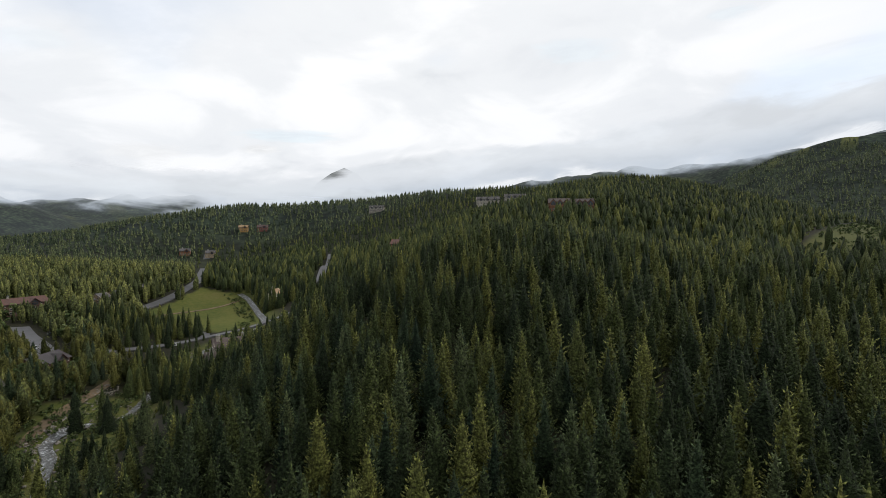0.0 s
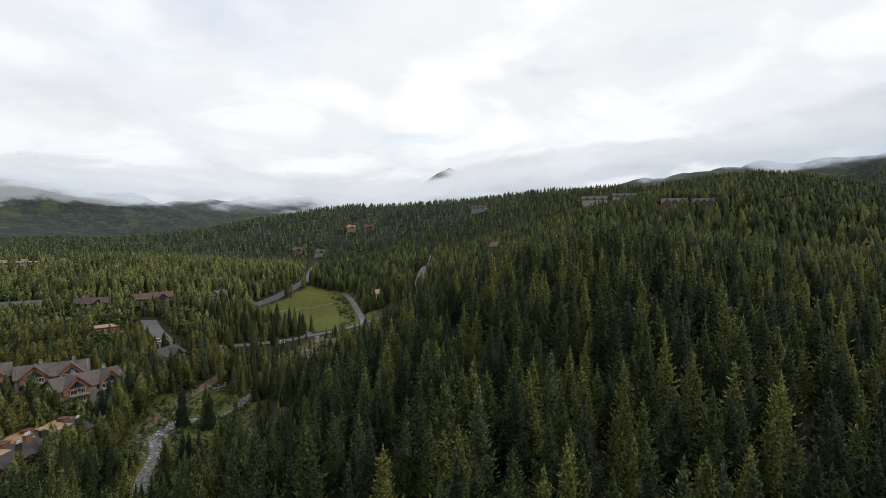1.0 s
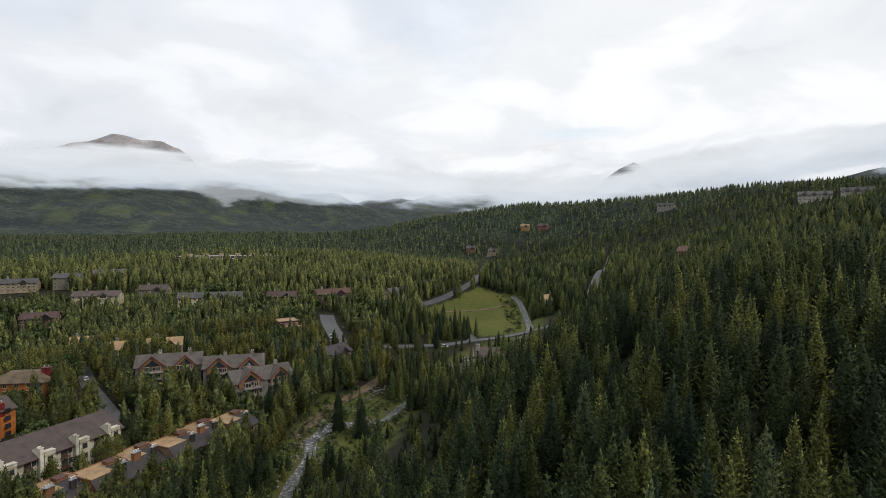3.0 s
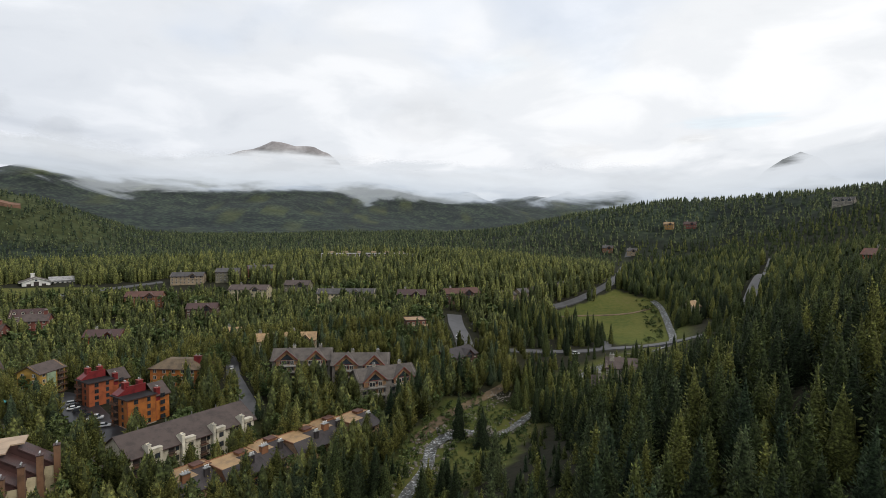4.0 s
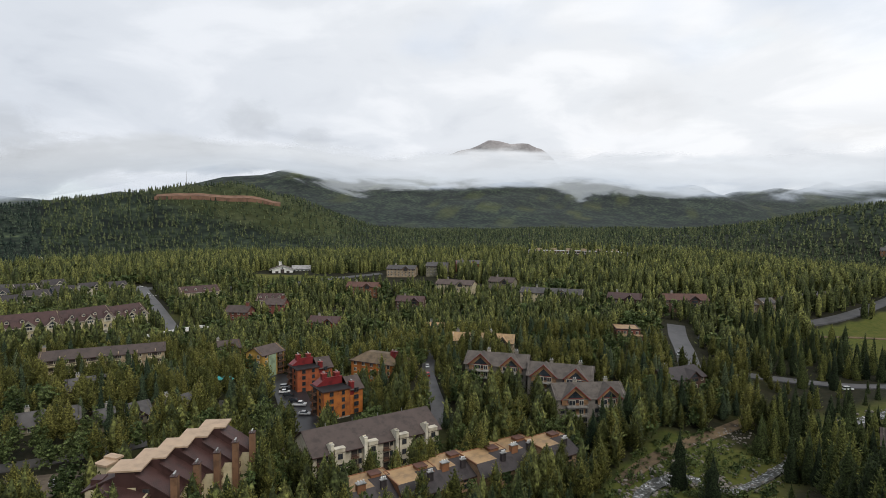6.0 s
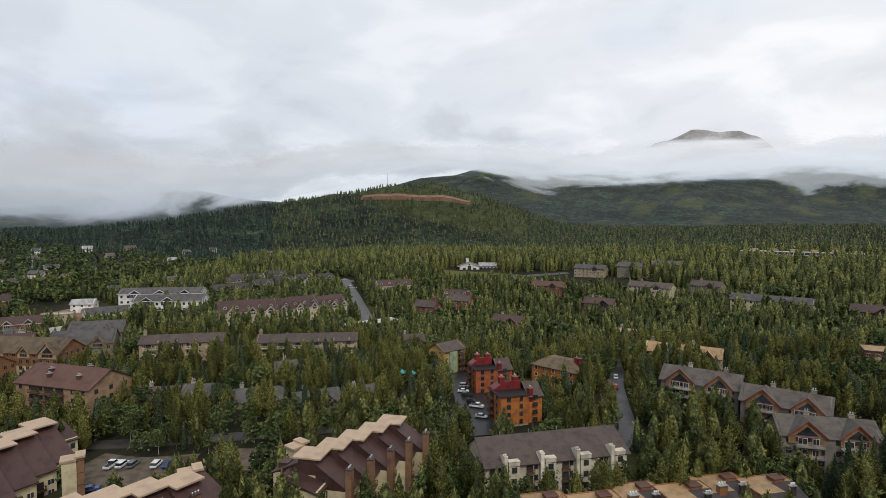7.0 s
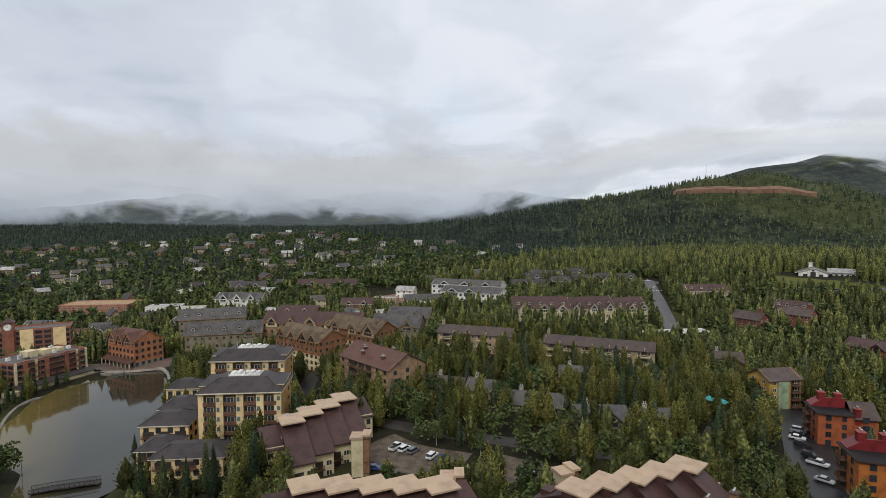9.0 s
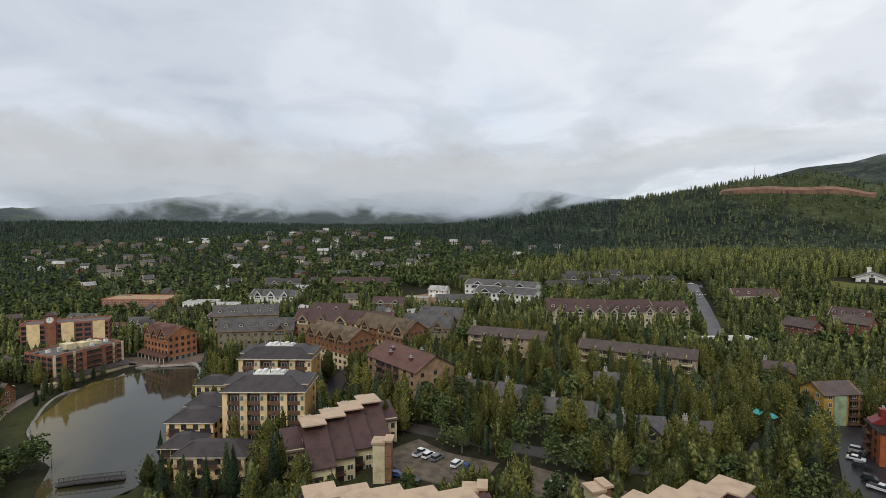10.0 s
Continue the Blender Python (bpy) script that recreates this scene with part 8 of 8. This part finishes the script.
# tall spruces on the bank between the lodges and the creek
for n, (px, py, tall_) in enumerate(((118, 161, 17), (121, 165, 20), (125, 168, 18), (129, 172, 21), (133, 176, 19), (115, 156, 18), (137, 181, 17), (112, 150, 19), (142, 186, 18), (109, 143, 17))):
    ob = copy_thing(templates[(0, 3)[n % 2]], pose(px, py, 0))
    ob.matrix_world = pose(px, py, gz(px, py) - 0.4, 0, 0, 47 * n) @ Matrix.Diagonal((tall_ * 1.25, tall_ * 1.25, tall_, 1))
    tagged(ob, "tall blue-green spruce on the grassy creek bank", "conifer tree", "spruces by the creek")

# young aspens along the village street and before the cream condominium
aspens = []
for k in range(3):
    av, at_ = aspen_arrays(540 + k, 1.0, 0.26, 420, 0.040)
    tree = new("aspen_tree")
    Shape().tube(0, 0, -0.05, 0.55, 0.016, 7, 0, 0.008).make("trunk", ["aspen_bark"], tree)
    arrays_object("crown", av, at_, ["leaves"], tree, tone=np.full(len(av), 0.15 * k), young=np.zeros(len(av)))
    tagged(tree, "young light green aspen between the condominiums", "aspen tree", "aspens between the condominiums")
    aspens.append(tree)
for n, (px, py, tall_) in enumerate(((-69, 57.5, 9), (-63, 51, 8), (-50, 60, 8), (-45, 73, 9), (-56, 78, 9.5), (-38, 80, 7.5), (-79, 50, 9), (46, 103, 8), (51, 108, 7), (56, 116, 8.5), (60, 122, 7.5), (41, 97.5, 7), (-18, 92, 8.5), (-12, 98, 7.5), (26, 60, 7), (30, 70, 8))):
    ob = copy_thing(aspens[n % 3], pose(px, py, 0)) if n > 2 else aspens[n]
    ob.matrix_world = pose(px, py, gz(px, py) - 0.2, 0, 0, 71 * n) @ Matrix.Diagonal((tall_ * 1.15, tall_ * 1.15, tall_, 1))

near_stuff = [conifer_arrays(250 + k, 0.142 + 0.013 * (k % 4), (8, 8), 160, 0.043, 0.05, 0.84 - 0.06 * (k % 3), 0.90, 0.8, 0.42) for k in range(8)]
mid_protos = [conifer_arrays(200 + k, 0.148 + 0.014 * (k % 4), (6, 5), 44, 0.062, 0.05, 0.82, 0.88) for k in range(8)]
pine_protos = [conifer_arrays(300 + k, 0.135 + 0.018 * (k % 4), (6, 5), 56, 0.074, 0.22 - 0.05 * (k % 3), 0.60, 0.62, 1.0, 0.42) for k in range(9)]
low_protos = [conifer_arrays(400 + k, 0.150, (5, 3), 4, 0.11, 0.10, 0.7, 0.7) for k in range(8)]
near = ~single & ~leafy & ~in_village & ~in_town & (y > -132) & ((d < 250) | ((x > 165) & (x < 340) & (y > 150) & (y < 330)))
passing = line_distance(((110, -90), (110, 20)), x, y)
close = near & (passing < 128) & ~((y < -60 - 0.9 * (x - 60)) & (x < 60))
planted("forest", near_stuff, where[close], tall[close], "needles", "dark green spruces and pines of the near hillside", "forest", (1.08, 1.42))
near &= ~close
planted("forest", mid_protos, where[near], tall[near], "needles", "dense dark green spruce and pine forest on a hillside", "forest", (0.9, 1.25))
near |= close
vil = ~leafy & (in_village | in_town) & (d < 330)
beside = vil & (line_distance(((104, -20), (104, 22)), x, y) < 165)
pine_near = [conifer_arrays(350 + k, 0.135 + 0.018 * (k % 4), (8, 8), 180, 0.052, 0.20 - 0.05 * (k % 3), 0.62, 0.62, 1.0, 0.42) for k in range(8)]
silver = rng.uniform(0, 1, x.size) < 0.10 + 0.35 * (lumps(x, y, 9, 2.0) > 0.6)
a_, b_ = beside & ~silver, beside & silver
planted("forest", pine_near, where[a_], tall[a_], "needles_village", "olive green pines round the nearest condominiums", "forest", (0.95, 1.4))
planted("forest", near_stuff, where[b_], tall[b_], "needles_silver", "grey-green spruces round the nearest condominiums", "forest", (1.1, 1.5))
vil &= ~beside
a_, b_ = vil & ~silver, vil & silver
planted("forest", pine_protos, where[a_], tall[a_], "needles_village", "olive green lodgepole pines among the condominiums", "forest", (1.0, 1.5))
planted("forest", mid_protos, where[b_], tall[b_], "needles_silver", "grey-green spruces among the condominiums", "forest", (1.1, 1.5))
rest = ~single & ~leafy & ~near & ~vil
town_ = rest & (in_village | in_town)
planted("forest", low_protos, where[town_], tall[town_], "needles_valley", "olive green pines of the village and town", "forest", (1.1, 1.6))
rest &= ~town_
slope_ = rest & (np.degrees(np.arctan2(x - 105, y + 50)) > 24)
planted("forest", low_protos, where[slope_], tall[slope_], "needles", "dark green spruce forest along the ridge", "forest", (1.1, 1.5))
rest &= ~slope_
planted("forest", low_protos, where[rest], tall[rest], "needles_valley", "olive green pine forest across the valley floor", "forest", (1.1, 1.5))
if leafy.any():
    aspen_near = leafy & (d < 330)
    planted("aspen_grove", [aspen_arrays(500 + k, 1.0, 0.30, 130, 0.062) for k in range(5)], where[aspen_near], tall[aspen_near], "leaves", "light green aspens between the houses", "aspen trees")
    aspen_far = leafy & ~aspen_near
    planted("aspen_grove", [aspen_arrays(520 + k, 1.0, 0.38, 30, 0.14) for k in range(4)], where[aspen_far], tall[aspen_far], "leaves", "light green broad-leaved trees in the town", "broad-leaved trees")

vil |= beside
# bare pine stems that show below the crowns
stem = vil & (d < 260)
sv, st = [], []
for i in np.nonzero(stem | (near & (d < 170)))[0]:
    n = len(sv)
    for k in range(3):
        a = 2.094 * k
        sv.append((x[i] + 0.17 * math.cos(a), y[i] + 0.17 * math.sin(a), z[i] - 0.3))
    sv.append((x[i], y[i], z[i] + tall[i] * 0.8))
    st += [(n, n + 1, n + 3), (n + 1, n + 2, n + 3), (n + 2, n, n + 3)]
tagged(arrays_object("forest_stems", sv, st, ["trunk"]), "bare brown pine trunks below the crowns", "tree trunks", kind="stuff")

# low shrubs along the creek
bx, by = scatter(96, 182, 56, 190, 2.6)
dist = line_distance(STREAM, bx, by)
fine = (dist > 3.5) & ((inside(RIVER_GREEN, bx, by) & (rng.uniform(0, 1, bx.size) < 0.75)) | (dist < 9))
bx, by = bx[fine], by[fine]
planted("shrubs", [aspen_arrays(560 + k, 1.0, 0.7, 24, 0.22) for k in range(5)], np.stack([bx, by, surface_height(bx, by) - 0.2], -1), rng.uniform(0.7, 1.0, bx.size) + 2.2 * lumps(bx, by, 4.0) ** 2, "leaves", "low willow shrubs along the creek", "shrubs")

# willows that fringe the meadow and dot the clearings
bx, by = scatter(225, 500, 240, 625, 3.4)
dist = line_distance(STREAM, bx, by)
edge_ = inside(MEADOW, bx, by) & (dist < 15) & (dist > 4) & (lumps(bx, by, 6.0) > 0.46)
rough_ = inside(FAR_MEADOW, bx, by) & (lumps(bx, by, 9.0, 1.0) > 0.5)
fine = edge_ | rough_
bx, by = bx[fine], by[fine]
bx2, by2 = scatter(420, 900, -160, -40, 6.0)
fine = inside(SCRUB, bx2, by2) & (lumps(bx2, by2, 16.0) > 0.45)
bx, by = np.concatenate([bx, bx2[fine]]), np.concatenate([by, by2[fine]])
planted("shrubs", [aspen_arrays(580 + k, 1.0, 0.8, 22, 0.25) for k in range(5)], np.stack([bx, by, far_height(bx, by) - 0.2], -1), rng.uniform(0.8, 2.6, bx.size), "leaves", "low willow scrub in the meadows and clearings", "shrubs")

# the woods farther off
x, y = scatter(-1700, 2400, -700, 2300, 7.8)
d = np.hypot(x - 105, y + 50)
bearing = np.degrees(np.arctan2(-(x - 105), y + 50))
inner = (x > -440) & (x < 560) & (y > -240) & (y < 640)
ok = ~inner & (d < 1750) & (bearing > -95) & (bearing < 116)
x, y, d = x[ok], y[ok], d[ok]
ok = kept(x, y)
in_town = inside(TOWN, x, y)
hill_grass = np.hypot((x + 620) / 240, (y - 985) / 110) < 0.8
keep = np.where(in_town, 0.7, np.where(d < 900, 0.85, 0.62))
keep = np.where(hill_grass, 0.40, keep) * np.where(lumps(x, y, 60, 1.0) > 0.8, 0.5, 1.0)
keep = np.where(inside(SCRUB, x, y) | inside(SOIL, x, y), 0.02, keep)
ok &= rng.uniform(0, 1, x.size) < keep
x, y, d, in_town = x[ok], y[ok], d[ok], in_town[ok]
z = far_height(x, y) - 0.5
where = np.stack([x, y, z], -1)
tall = np.where(d > 700, rng.uniform(7.0, 12.0, x.size), rng.uniform(9, 14.5, x.size))
leafy = in_town & (rng.uniform(0, 1, x.size) < 0.70)
ridge_ = np.degrees(np.arctan2(x - 105, y + 50)) > 24
# down the valley a darker, bluer needle colour carries the haze
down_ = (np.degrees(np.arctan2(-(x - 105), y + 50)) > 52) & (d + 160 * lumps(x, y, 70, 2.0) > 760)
for name_, sel, lab in (("needles_hazed", ~leafy & ~ridge_ & ~down_ & (d < 900), "green conifer forest on the valley sides"), ("needles", ridge_ & (d < 900), "dark conifer forest on the ridge"), ("needles_hazed_deep", ~leafy & down_ & (d < 900), "conifer forest down the valley in a dark hazed green")):
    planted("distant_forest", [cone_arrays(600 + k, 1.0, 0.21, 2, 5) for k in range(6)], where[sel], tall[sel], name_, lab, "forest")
for name_, sel, lab in (("needles_hazed", ~leafy & ~down_ & (d >= 900), "distant conifer forest on the mountain flanks"), ("needles_hazed_deep", ~leafy & down_ & (d >= 900), "conifer forest below the clouds in a hazed blue-green")):
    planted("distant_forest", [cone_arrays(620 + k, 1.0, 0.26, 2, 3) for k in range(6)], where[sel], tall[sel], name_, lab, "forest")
planted("distant_grove", [aspen_arrays(640 + k, 1.0, 0.45, 14, 0.22) for k in range(4)], where[leafy], tall[leafy] * 0.7, "leaves", "broad-leaved trees among the far houses", "broad-leaved trees")
